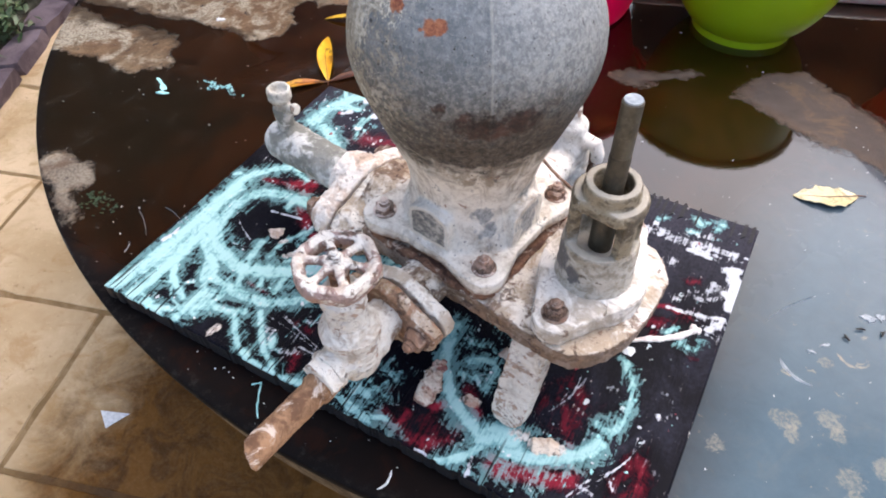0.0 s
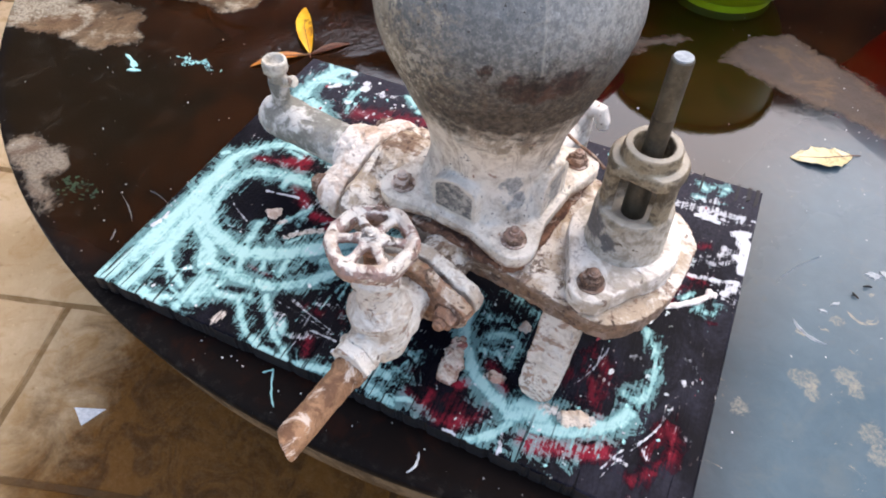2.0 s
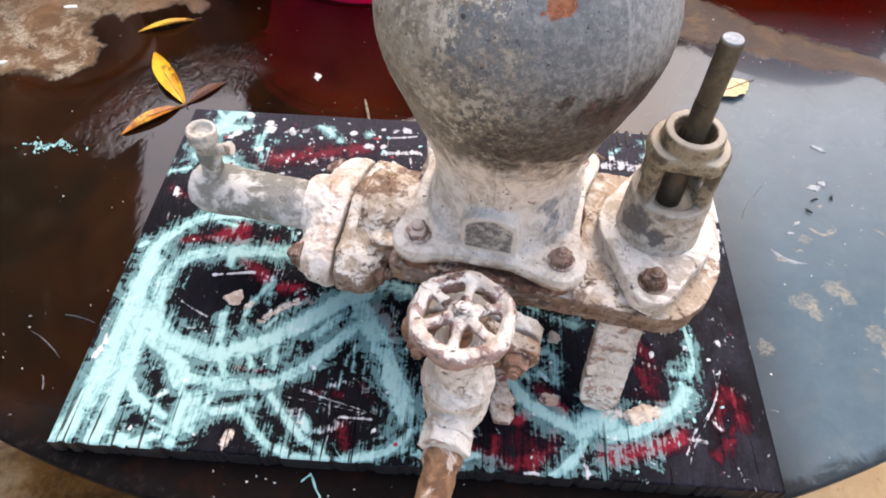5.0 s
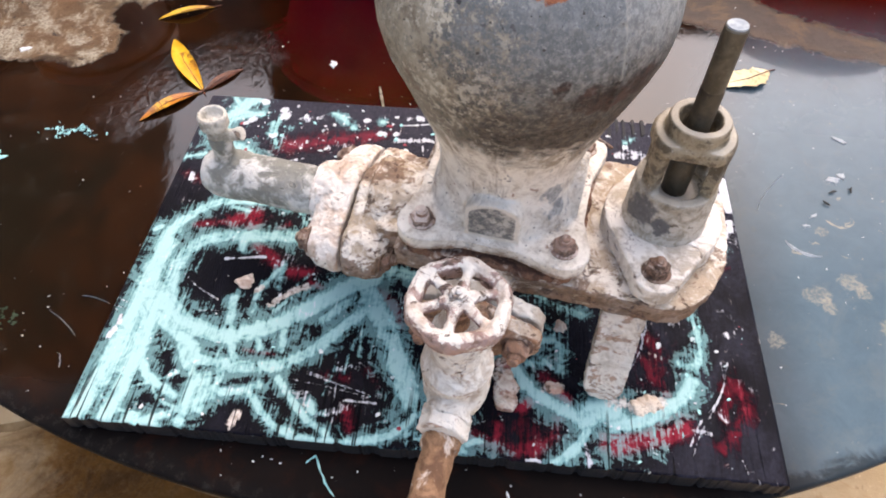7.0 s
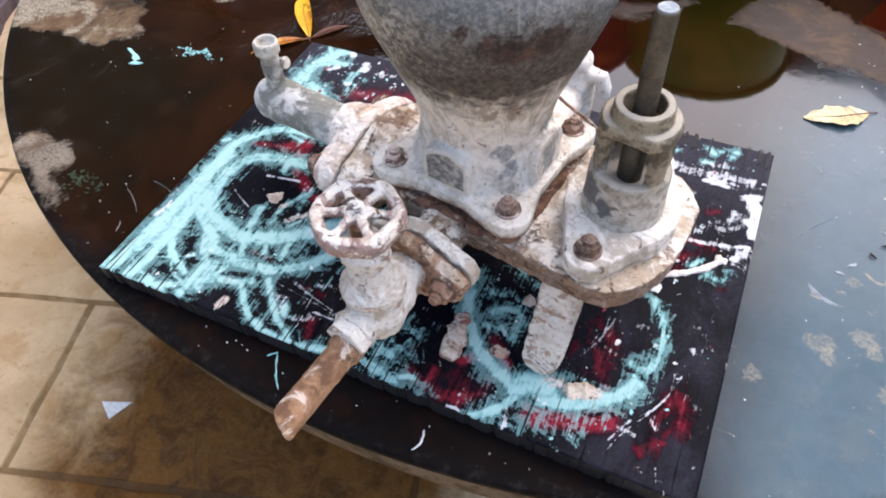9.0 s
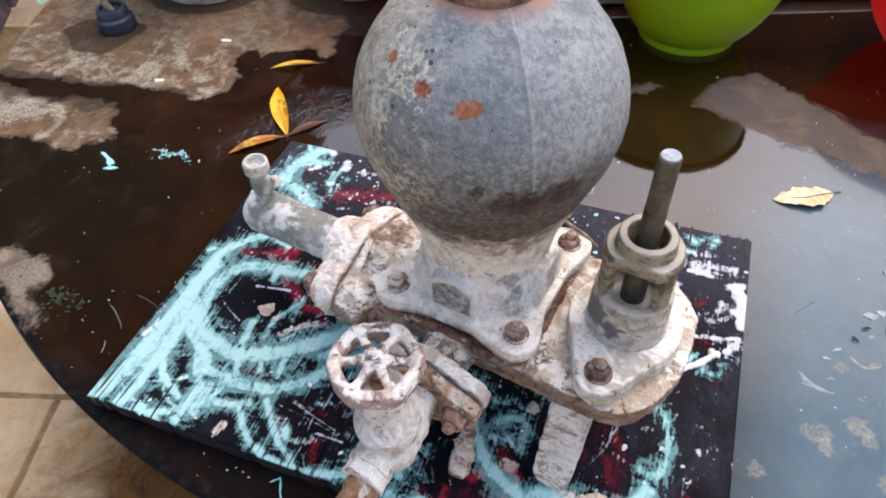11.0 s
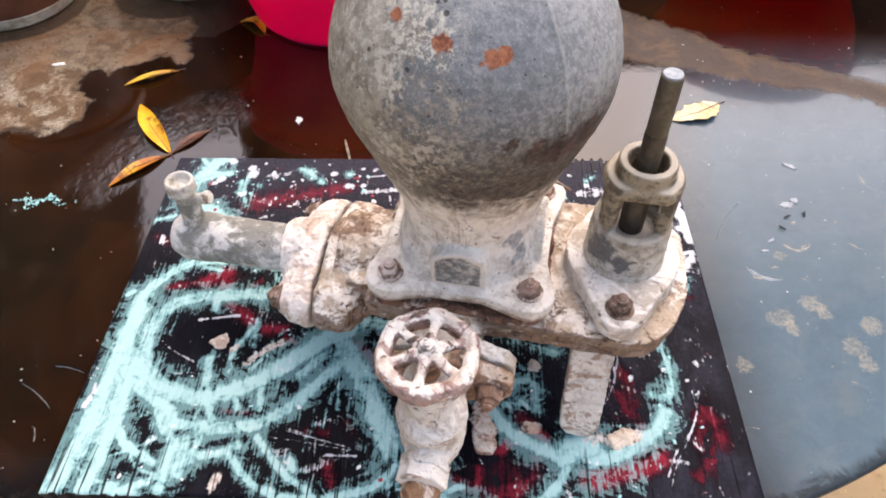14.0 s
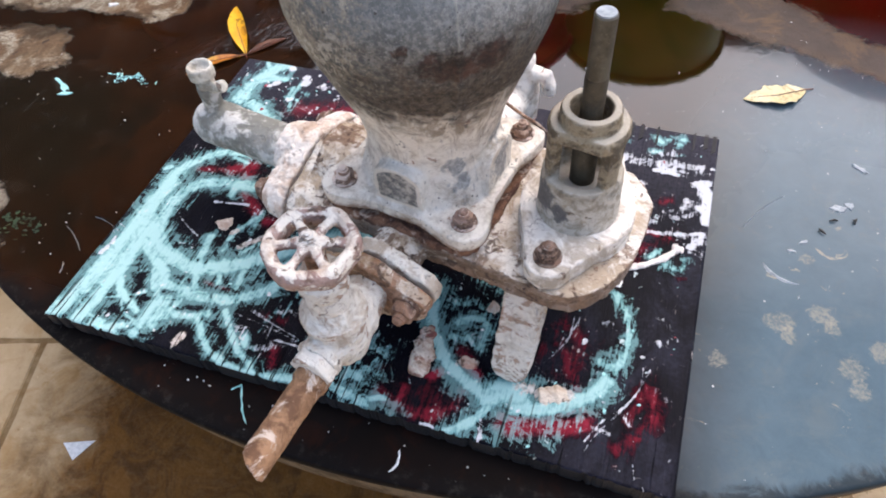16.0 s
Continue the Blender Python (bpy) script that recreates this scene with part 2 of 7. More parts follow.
    for half, top_z, low_z, tint in ((0.0215, 0.1900, 0.149, (0.62, 0.575, 0.50)), (0.0180, 0.1850, 0.1525, (0.105, 0.110, 0.112))):
        inside = m.math("MULTIPLY", m.math("MULTIPLY", m.step(wide, half, half - 0.0015), m.step(arch, top_z, top_z - 0.002)), m.math("MULTIPLY", m.step(z, low_z, low_z + 0.002), front))
        c = m.mix(m.math("MULTIPLY", inside, m.step(m.math("ADD", pit, m.math("MULTIPLY", m.math("SUBTRACT", mid_n, 0.5), 0.6)), 0.38, 0.62, 0.95, 0.40)), c, tint)
    for place, radius in PANELS:
        c = m.mix(m.math("MULTIPLY", m.near(place, radius, wob), 0.8), c, m.mix(m.step(pit, 0.40, 0.60), (0.15, 0.16, 0.17), (0.36, 0.36, 0.35)))
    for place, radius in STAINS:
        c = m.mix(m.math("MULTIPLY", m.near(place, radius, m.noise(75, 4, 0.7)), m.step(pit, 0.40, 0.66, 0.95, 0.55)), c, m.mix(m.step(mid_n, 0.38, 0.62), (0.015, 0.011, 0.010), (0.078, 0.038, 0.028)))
    for place, radius in SPOTS:
        c = m.mix(m.near(place, radius, wob), c, m.mix(m.step(pit, 0.35, 0.62), (0.16, 0.045, 0.022), (0.38, 0.14, 0.065)))
    for place, radius in PITS:
        c = m.mix(m.math("MULTIPLY", m.near(place, radius, wob), 0.85), c, (0.030, 0.029, 0.030))
    ring = m.step(m.math("ADD", z, m.math("MULTIPLY", mid_n, 0.012)), 0.4035, 0.409)
    c = m.mix(m.math("MULTIPLY", ring, 0.85), c, m.mix(mid_n, (0.20, 0.08, 0.045), (0.36, 0.19, 0.12)))
    h = m.math("ADD", mid_n, m.math("ADD", m.math("MULTIPLY", fine, 0.3), m.math("MULTIPLY", pit, 0.5)))
    return m.finish(c, m.blend(mid_n, 0.50, 0.80), 0.0, h, 0.0011, Specular_IOR_Level=0.35)


def rust_material(name, dark=(0.105, 0.055, 0.035), light=(0.27, 0.155, 0.095), scale_pale=0.35, patch=55):
    m = Nodes(name)
    n, n2 = m.noise(70, 6, 0.7, 0.6), m.noise(260, 4, 0.7)
    c = m.mix(m.step(n, 0.38, 0.62), dark, light)
    c = m.mix(m.math("MULTIPLY", m.step(m.noise(patch, 5, 0.7, 1.0), 0.56, 0.66), scale_pale * 2), c, (0.62, 0.50, 0.40))
    c = m.mix(m.step(n2, 0.62, 0.72), c, (0.45, 0.30, 0.20))
    return m.finish(c, 0.85, 0.0, m.math("ADD", n, m.math("MULTIPLY", n2, 0.4)), 0.0018)


def metal_material(name, a, b, rough=0.55, metal=0.5, relief=0.0006):
    m = Nodes(name)
    n, n2 = m.noise(55, 6, 0.7, 0.5), m.noise(380, 3, 0.6)
    c = m.mix(m.step(n, 0.36, 0.64), a, b)
    c = m.mix(m.math("MULTIPLY", m.step(n2, 0.58, 0.72), 0.3), c, [min(1, v * 2.2) for v in b])
    c = m.mix(m.math("MULTIPLY", m.step(m.noise(110, 4, 0.7), 0.36, 0.30), 0.7), c, (a[0] * 0.35, a[1] * 0.35, a[2] * 0.35))
    return m.finish(c, m.blend(n, rough, min(1, rough + 0.25)), metal, m.math("ADD", n, m.math("MULTIPLY", n2, 0.3)), relief)


def cage_material():
    """Greasy bronze under thin lime, a dark grey worn patch and olive grime on the upper half."""
    m = Nodes("limed_bronze")
    n, n2, n3 = m.noise(42, 6, 0.7, 0.7), m.noise(130, 5, 0.7, 0.4), m.noise(420, 3, 0.6)
    z = m.put("ShaderNodeSeparateXYZ", m.co).outputs[2]
    lime = m.mix(m.step(n2, 0.35, 0.62), (0.29, 0.25, 0.19), (0.54, 0.50, 0.43))
    olive = m.mix(m.step(m.math("ADD", n, m.math("MULTIPLY", m.math("SUBTRACT", n2, 0.5), 0.5)), 0.42, 0.58), (0.070, 0.047, 0.022), (0.27, 0.212, 0.130))
    zz = m.math("ADD", z, m.math("MULTIPLY", m.math("SUBTRACT", n, 0.5), 0.05))
    c = m.mix(m.step(zz, 0.172, 0.196, 0.05, 0.9), lime, olive)
    c = m.mix(m.step(m.math("ADD", n, m.math("MULTIPLY", n2, 0.5)), 0.86, 0.94), c, (0.12, 0.09, 0.06))
    up = m.put("ShaderNodeSeparateXYZ", m.put("ShaderNodeNewGeometry").outputs["True Normal"]).outputs[2]
    c = m.mix(m.math("MULTIPLY", m.step(up, 0.6, 0.95), 0.72), c, (0.47, 0.42, 0.34))
    for place, radius in GRIME:
        c = m.mix(m.math("MULTIPLY", m.near(place, radius, m.noise(90, 4, 0.7)), 0.92), c, m.mix(n2, (0.055, 0.055, 0.06), (0.15, 0.14, 0.135)))
    c = m.mix(m.math("MULTIPLY", m.step(n3, 0.60, 0.74), 0.4), c, (0.58, 0.55, 0.50))
    return m.finish(c, 0.75, 0.0, m.math("ADD", n2, m.math("MULTIPLY", n3, 0.4)), 0.0012)


def plastic_material(name, colour, rough=0.32, thin=0.45):
    m = Nodes(name)
    n = m.noise(9, 4, 0.6)
    c = m.mix(m.step(n, 0.3, 0.7), [v * 0.88 for v in colour], colour)
    c = m.mix(m.math("MULTIPLY", m.step(m.noise(160, 3), 0.62, 0.75), 0.12), c, (0.5, 0.45, 0.4))
    m.finish(c, m.blend(m.noise(40, 3), rough, rough + 0.15), 0.0, m.noise(60, 3), 0.0003)
    glow = m.put("ShaderNodeBsdfTranslucent", c)
    both = m.put("ShaderNodeMixShader", thin, m.bsdf.outputs[0], glow.outputs[0])
    m.tree.links.new(both.outputs[0], m.tree.nodes["Material Output"].inputs[0])
    return m.mat


def board_material():
    """Black board daubed with turquoise, red and white; the brush skips along the grain."""
    m = Nodes("daubed_board")
    grain = m.noise(1.0, 5, 0.7, 0.2, (430, 26, 60))
    blot = m.noise(58, 6, 0.72, 0.9)
    fleck = m.noise(240, 4, 0.7)
    cut = m.math("ADD", m.math("MULTIPLY", m.math("SUBTRACT", grain, 0.5), 1.35), m.math("ADD", m.math("MULTIPLY", m.math("SUBTRACT", blot, 0.5), 2.0), m.math("MULTIPLY", m.math("SUBTRACT", fleck, 0.5), 0.5)))
    c = m.mix(grain, (0.0008, 0.0008, 0.0018), (0.0050, 0.0048, 0.0090))
    c = m.mix(m.math("MULTIPLY", m.step(blot, 0.52, 0.72), 0.5), c, (0.012, 0.010, 0.018))
    # whitish wipe smears, strengthened to the right for the sky's sheen
    wipe_sheen = m.math("ADD", m.noise(1.0, 5, 0.7, 0.6, (22, 12, 20)), m.math("MULTIPLY", m.math("SUBTRACT", fleck, 0.5), 0.35))
    c = m.mix(m.math("MULTIPLY", m.step(wipe_sheen, 0.44, 0.74), m.step(m.put("ShaderNodeSeparateXYZ", m.co).outputs[0], 0.36, 0.56, 0.14, 0.55)), c, (0.036, 0.036, 0.054))
    axes = m.put("ShaderNodeSeparateXYZ", m.co).outputs
    # bluish sky sheen painted over the far part of the board
    back_sheen = m.math("MULTIPLY", m.step(m.math("ADD", axes[1], m.math("MULTIPLY", m.math("SUBTRACT", blot, 0.5), 0.12)), 0.24, 0.42), m.step(m.math("ADD", fleck, m.math("MULTIPLY", grain, 0.5)), 0.55, 0.95, 0.3, 0.8))
    c = m.mix(back_sheen, c, (0.038, 0.040, 0.058))
    red = m.step(m.math("ADD", m.attr("red"), m.math("MULTIPLY", cut, 1.0)), 0.45, 0.95)
    c = m.mix(m.math("MULTIPLY", red, 0.85), c, m.mix(m.step(m.attr("red"), 0.5, 0.95), (0.075, 0.006, 0.012), (0.32, 0.022, 0.042)))
    c = m.mix(m.math("MULTIPLY", back_sheen, 0.55), c, (0.060, 0.052, 0.062))
    teal = m.step(m.math("ADD", m.attr("teal"), m.math("MULTIPLY", cut, 0.80)), 0.55, 0.68)
    haze = m.step(m.math("ADD", m.attr("haze"), m.math("MULTIPLY", cut, 1.15)), 0.53, 0.67)
    c = m.mix(m.math("MULTIPLY", haze, 0.56), c, m.mix(fleck, (0.16, 0.36, 0.37), (0.28, 0.52, 0.51)))
    c = m.mix(m.math("MULTIPLY", teal, 0.95), c, m.mix(m.step(m.math("ADD", m.attr("teal"), cut), 0.55, 1.05), (0.16, 0.37, 0.37), (0.39, 0.63, 0.60)))
    cream = m.step(m.math("ADD", m.attr("cream"), m.math("MULTIPLY", cut, 1.3)), 0.45, 0.72)
    c = m.mix(m.math("MULTIPLY", cream, 0.88), c, m.mix(m.step(fleck, 0.35, 0.6), (0.40, 0.31, 0.25), (0.74, 0.67, 0.60)))
    white = m.step(m.math("ADD", m.attr("white"), m.math("MULTIPLY", cut, 1.25)), 0.56, 0.82)
    c = m.mix(m.math("MULTIPLY", white, 0.90), c, (0.66, 0.67, 0.70))
    spray = m.step(m.math("ADD", m.noise(115, 2, 0.5), m.math("MULTIPLY", m.noise(11, 3, 0.6), 0.28)), 0.875, 0.895)
    c = m.mix(m.math("MULTIPLY", spray, 0.85), c, (0.60, 0.70, 0.70))
    split = m.math("MULTIPLY", m.step(m.noise(1.0, 2, 0.5, 0.0, (240, 7, 30)), 0.635, 0.665), m.step(m.math("ADD", axes[1], m.math("MULTIPLY", m.math("SUBTRACT", blot, 0.5), 0.08)), 0.075, 0.02))
    c = m.mix(m.math("MULTIPLY", split, 0.9), c, (0.003, 0.003, 0.004))
    paint = m.math("MAXIMUM", m.math("MAXIMUM", teal, white), m.math("MAXIMUM", red, cream))
    h = m.math("SUBTRACT", m.math("ADD", m.math("MULTIPLY", grain, 0.8), m.math("MULTIPLY", paint, 0.5)), m.math("MULTIPLY", split, 1.2))
    return m.finish(c, m.blend(paint, 0.36, 0.6), 0.0, h, 0.0014, Specular_IOR_Level=0.06)


def table_material():
    """Painted concrete under a film of brown rain water, with dry tan islands."""
    m = Nodes("wet_table_top")
    big, mid_n, fine = m.noise(7, 6, 0.7, 0.7), m.noise(34, 6, 0.72, 0.5), m.noise(260, 4, 0.65)
    edge = m.math("ADD", m.math("MULTIPLY", m.math("SUBTRACT", m.noise(13, 5, 0.62, 0.4), 0.5), 0.75), m.math("MULTIPLY", m.math("SUBTRACT", mid_n, 0.5), 0.6))
    dry = m.step(m.math("ADD", m.attr("dry"), edge), 0.42, 0.62)
    grey = m.attr("grey")
    axes = m.put("ShaderNodeSeparateXYZ", m.co).outputs
    back = m.step(m.math("ADD", axes[1], m.math("MULTIPLY", m.math("SUBTRACT", m.noise(9, 5, 0.65, 0.6), 0.5), 0.22)), 0.59, 0.69)
    wet_c = m.mix(m.step(big, 0.30, 0.70), (0.0060, 0.0026, 0.0011), (0.026, 0.0084, 0.0026))
    wet_c = m.mix(m.math("MULTIPLY", m.step(m.noise(17, 5, 0.7), 0.50, 0.72), 0.22), wet_c, (0.075, 0.022, 0.0055))
    # left part darkened to olive, standing in for its dark reflection
    wet_c = m.mix(m.math("MULTIPLY", m.step(m.math("ADD", axes[0], m.math("MULTIPLY", m.math("SUBTRACT", big, 0.5), 0.3)), 0.02, -0.22, 0.0, 0.8), m.step(axes[1], 0.42, 0.30)), wet_c, m.mix(mid_n, (0.0040, 0.0032, 0.0016), (0.0125, 0.0088, 0.0042)))
    # slate paint, lightened and blued to carry sky reflection on the right
    slate_sheen = m.mix(mid_n, (0.053, 0.087, 0.107), (0.099, 0.150, 0.181))
    slate_sheen = m.mix(m.step(m.noise(24, 5, 0.75, 1.0), 0.63, 0.70), slate_sheen, (0.27, 0.25, 0.20))
    slate_sheen = m.mix(m.math("MULTIPLY", m.step(m.noise(8, 6, 0.75, 1.2), 0.50, 0.70), 0.5), slate_sheen, (0.115, 0.142, 0.148))
    slate_sheen = m.mix(m.math("MULTIPLY", m.step(m.noise(46, 6, 0.78, 0.6), 0.56, 0.70), 0.35), slate_sheen, (0.115, 0.125, 0.115))
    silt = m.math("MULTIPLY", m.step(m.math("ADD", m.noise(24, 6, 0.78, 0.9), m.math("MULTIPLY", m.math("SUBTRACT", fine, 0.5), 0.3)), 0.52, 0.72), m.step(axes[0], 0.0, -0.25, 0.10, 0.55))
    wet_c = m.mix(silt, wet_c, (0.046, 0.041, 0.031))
    wet_c = m.mix(grey, wet_c, slate_sheen)
    # front strip blackened in place of the dark reflection there
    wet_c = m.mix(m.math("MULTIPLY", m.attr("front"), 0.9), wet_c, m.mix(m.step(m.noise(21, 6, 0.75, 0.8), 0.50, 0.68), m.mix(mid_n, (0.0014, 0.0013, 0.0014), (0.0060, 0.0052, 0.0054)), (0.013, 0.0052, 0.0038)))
    tan = m.mix(m.step(mid_n, 0.35, 0.65), (0.085, 0.054, 0.030), (0.178, 0.122, 0.070))
    tan = m.mix(m.math("MULTIPLY", m.step(m.noise(6, 5, 0.75, 0.6), 0.40, 0.56), m.blend(back, 0.35, 1.0)), tan, m.mix(mid_n, (0.110, 0.054, 0.024), (0.235, 0.128, 0.062)))
    pale = m.math("ADD", m.noise(9, 5, 0.68, 0.9), m.math("MULTIPLY", m.math("SUBTRACT", mid_n, 0.5), 0.35))
    tan = m.mix(m.math("MULTIPLY", m.step(pale, 0.44, 0.58), m.blend(back, 0.88, 0.22)), tan, m.mix(m.step(m.math("ADD", fine, m.math("MULTIPLY", m.math("SUBTRACT", mid_n, 0.5), 0.5)), 0.36, 0.62), (0.17, 0.138, 0.095), (0.40, 0.350, 0.262)))
    tan = m.mix(m.math("MULTIPLY", m.step(fine, 0.60, 0.72), 0.5), tan, (0.33, 0.275, 0.20))
    tan = m.mix(m.step(m.noise(60, 5, 0.7), 0.40, 0.33), tan, (0.045, 0.034, 0.026))
    soak = m.step(m.math("ADD", m.attr("damp"), m.math("MULTIPLY", m.math("SUBTRACT", m.noise(17, 4, 0.6, 0.4), 0.5), 0.8)), 0.42, 0.58)
    tan = m.mix(m.math("MULTIPLY", soak, 0.9), tan, m.mix(mid_n, (0.028, 0.016, 0.008), (0.066, 0.042, 0.023)))
    tan = m.mix(m.attr("ash"), tan, m.mix(m.step(m.noise(15, 5, 0.7, 0.8), 0.50, 0.66), m.mix(mid_n, (0.066, 0.050, 0.040), (0.128, 0.100, 0.082)), (0.155, 0.104, 0.067)))
    c = m.mix(dry, wet_c, tan)
    c = m.mix(m.math("MULTIPLY", m.step(m.noise(150, 2, 0.5), 0.735, 0.765), m.blend(grey, 0.5, 0.9)), c, (0.55, 0.56, 0.55))
    for place, radius in DRY_SPOTS:
        c = m.mix(m.math("MULTIPLY", m.near(place, radius, m.noise(95, 4, 0.7, 0.5)), m.step(m.math("ADD", fine, m.math("MULTIPLY", mid_n, 0.6)), 0.62, 0.95, 0.08, 0.58)), c, m.mix(mid_n, (0.22, 0.20, 0.145), (0.38, 0.345, 0.27)))
    worn = m.math("MULTIPLY", m.step(m.math("ADD", m.attr("rim"), m.math("MULTIPLY", m.math("SUBTRACT", m.noise(30, 5, 0.7, 0.8), 0.5), 1.1)), 0.36, 0.74), m.math("SUBTRACT", 1.0, dry))
    c = m.mix(m.math("MULTIPLY", worn, 0.72), c, m.mix(m.step(m.noise(70, 5, 0.75), 0.50, 0.68), (0.0050, 0.0045, 0.0048), (0.026, 0.024, 0.021)))
    side = m.attr("side")
    c = m.mix(side, c, m.mix(m.step(mid_n, 0.4, 0.6), (0.085, 0.062, 0.040), (0.175, 0.135, 0.090)))
    damp = m.math("MULTIPLY", m.step(m.noise(20, 4, 0.65, 0.5), 0.50, 0.66), 0.16)
    wet_r = m.math("ADD", m.blend(grey, 0.035, 0.24), m.math("ADD", m.math("MULTIPLY", damp, m.blend(grey, 0.25, 1.0)), m.math("ADD", m.math("MULTIPLY", m.attr("front"), 0.6), m.math("MULTIPLY", m.attr("matt"), 0.2))))
    rough = m.blend(m.math("MAXIMUM", dry, side), wet_r, 0.85)
    h = m.math("MULTIPLY", m.math("ADD", mid_n, m.math("MULTIPLY", fine, 0.5)), m.math("ADD", m.math("MULTIPLY", m.math("MAXIMUM", dry, side), 1.0), m.math("ADD", m.math("ADD", 0.012, m.math("MULTIPLY", m.attr("ripple"), 0.55)), m.math("MULTIPLY", grey, 0.05))))
    film = m.math("MULTIPLY", m.math("SUBTRACT", 1.0, m.math("MAXIMUM", dry, side)), m.math("MULTIPLY", m.blend(m.attr("front"), 0.9, 0.0), m.math("MULTIPLY", m.blend(grey, 1.0, 0.55), m.blend(m.attr("matt"), 1.0, 0.06))))
    ripples = m.put("ShaderNodeBump")
    ripples.inputs["Distance"].default_value = 0.0016
    m.feed(ripples.inputs["Height"], m.math("MULTIPLY", m.math("ADD", m.noise(1.0, 2, 0.5, 0.6, (95, 60, 60)), m.math("MULTIPLY", mid_n, 0.5)), m.math("ADD", m.attr("ripple"), 0.05)))
    m.feed(m.bsdf.inputs["Coat Normal"], ripples.outputs[0])
    return m.finish(c, rough, 0.0, h, 0.0025, IOR=1.45, Specular_IOR_Level=m.blend(m.math("MAXIMUM", m.attr("front"), m.attr("matt")), 0.22, 0.05), Coat_Weight=film, Coat_Roughness=m.blend(grey, 0.02, 0.07), Coat_IOR=1.4)


def stone_material(name, a, b, wet_and_shade=0.0, joint_scale=3.0):
    m = Nodes(name)
    rnd = m.put("ShaderNodeObjectInfo").outputs["Random"]
    world_co = m.put("ShaderNodeNewGeometry").outputs["Position"]
    n, n2 = m.noise(joint_scale, 6, 0.65, 0.5, co=world_co), m.noise(90, 5, 0.7, co=world_co)
    c = m.mix(m.step(n, 0.35, 0.65), a, b)
    c = m.mix(m.math("MULTIPLY", rnd, 0.3), c, [v * 0.72 for v in a])
    c = m.mix(m.math("MULTIPLY", m.step(n2, 0.60, 0.75), 0.5), c, [v * 1.3 for v in b])
    r = 0.8
    if wet_and_shade:
        ochre = m.noise(11, 6, 0.72, 0.9, co=world_co)
        c = m.mix(m.math("MULTIPLY", m.step(ochre, 0.50, 0.66), 0.55), c, (a[0] * 0.80, a[1] * 0.66, a[2] * 0.48))
        c = m.mix(m.math("MULTIPLY", m.step(m.noise(55, 4, 0.7, co=world_co), 0.62, 0.70), 0.5), c, (a[0] * 0.5, a[1] * 0.42, a[2] * 0.33))
        # wet area by the table, darkened further with the table's shade
        spread = m.step(m.far(world_co, (-0.10, 0.10, -0.74)), 0.60, 0.22)
        ragged = m.math("ADD", m.noise(5.5, 6, 0.65, 0.8, co=world_co), m.math("MULTIPLY", n2, 0.12))
        wet = m.math("MULTIPLY", m.step(m.math("ADD", ragged, m.math("MULTIPLY", spread, 0.66)), 0.70, 1.08), m.step(n2, 0.25, 0.6, 0.88, 1.0))
        damp = m.step(m.math("ADD", ragged, m.math("MULTIPLY", spread, 0.66)), 0.60, 0.86)
        c = m.mix(m.math("MULTIPLY", damp, 0.55 * wet_and_shade), c, m.mix(m.step(ochre, 0.36, 0.62), (a[0] * 0.50, a[1] * 0.38, a[2] * 0.22), (a[0] * 0.72, a[1] * 0.58, a[2] * 0.38)))
        c = m.mix(m.math("MULTIPLY", wet, wet_and_shade), c, m.mix(m.step(ochre, 0.36, 0.62), (a[0] * 0.14, a[1] * 0.076, a[2] * 0.014), (a[0] * 0.31, a[1] * 0.180, a[2] * 0.045)))
        r = m.blend(wet, 0.8, 0.6)
    return m.finish(c, r, 0.0, m.math("ADD", n2, m.math("MULTIPLY", n, 1.5)), 0.0024, Specular_IOR_Level=0.2)


def leaf_material(name, a, b, spot):
    m = Nodes(name)
    n = m.noise(48, 5, 0.7, 0.8)
    c = m.mix(m.step(m.noise(28, 3), 0.4, 0.6), a, b)
    c = m.mix(m.math("MULTIPLY", m.step(n, 0.52, 0.64), 0.85), c, spot)
    return m.finish(c, 0.38, 0.0, m.noise(1.0, 3, 0.6, 0.1, (900, 120, 200)), 0.0004)


def plain_material(name, a, b, scale=12.0, rough=0.8, relief=0.001):
    m = Nodes(name)
    n, n2 = m.noise(scale, 6, 0.68, 0.4), m.noise(scale * 9, 4, 0.65)
    c = m.mix(m.step(n, 0.35, 0.65), a, b)
    c = m.mix(m.math("MULTIPLY", m.step(n2, 0.6, 0.75), 0.3), c, [min(1, v * 1.5) for v in b])
    return m.finish(c, rough, 0.0, m.math("ADD", n, m.math("MULTIPLY", n2, 0.5)), relief)


ZB = 0.0205  # top of the board over the table top
SPOTS = [((0.0205, -0.0725, 0.3638), 0.0053), ((0.0272, -0.0710, 0.3655), 0.0048), ((-0.0055, -0.0725, 0.3705), 0.0050), ((-0.0315, -0.0600, 0.3772), 0.0036), ((0.0156, -0.0765, 0.3630), 0.0020), ((0.0038, -0.0586, 0.3820), 0.0024)]
STAINS = [((0.050, -0.074, 0.307), 0.010), ((0.058, -0.068, 0.303), 0.011), ((0.062, -0.067, 0.309), 0.009), ((0.071, -0.056, 0.307), 0.012), ((0.078, -0.046, 0.306), 0.011), ((0.034, -0.084, 0.318), 0.007)]
DRY_SPOTS = [((0.692, 0.207, 0), 0.013), ((0.700, 0.195, 0), 0.008), ((0.731, 0.226, 0), 0.013), ((0.738, 0.213, 0), 0.009), ((0.755, 0.174, 0), 0.012), ((0.761, 0.154, 0), 0.010), ((0.640, 0.150, 0), 0.009), ((0.782, 0.200, 0), 0.012), ((0.716, 0.292, 0), 0.007)]
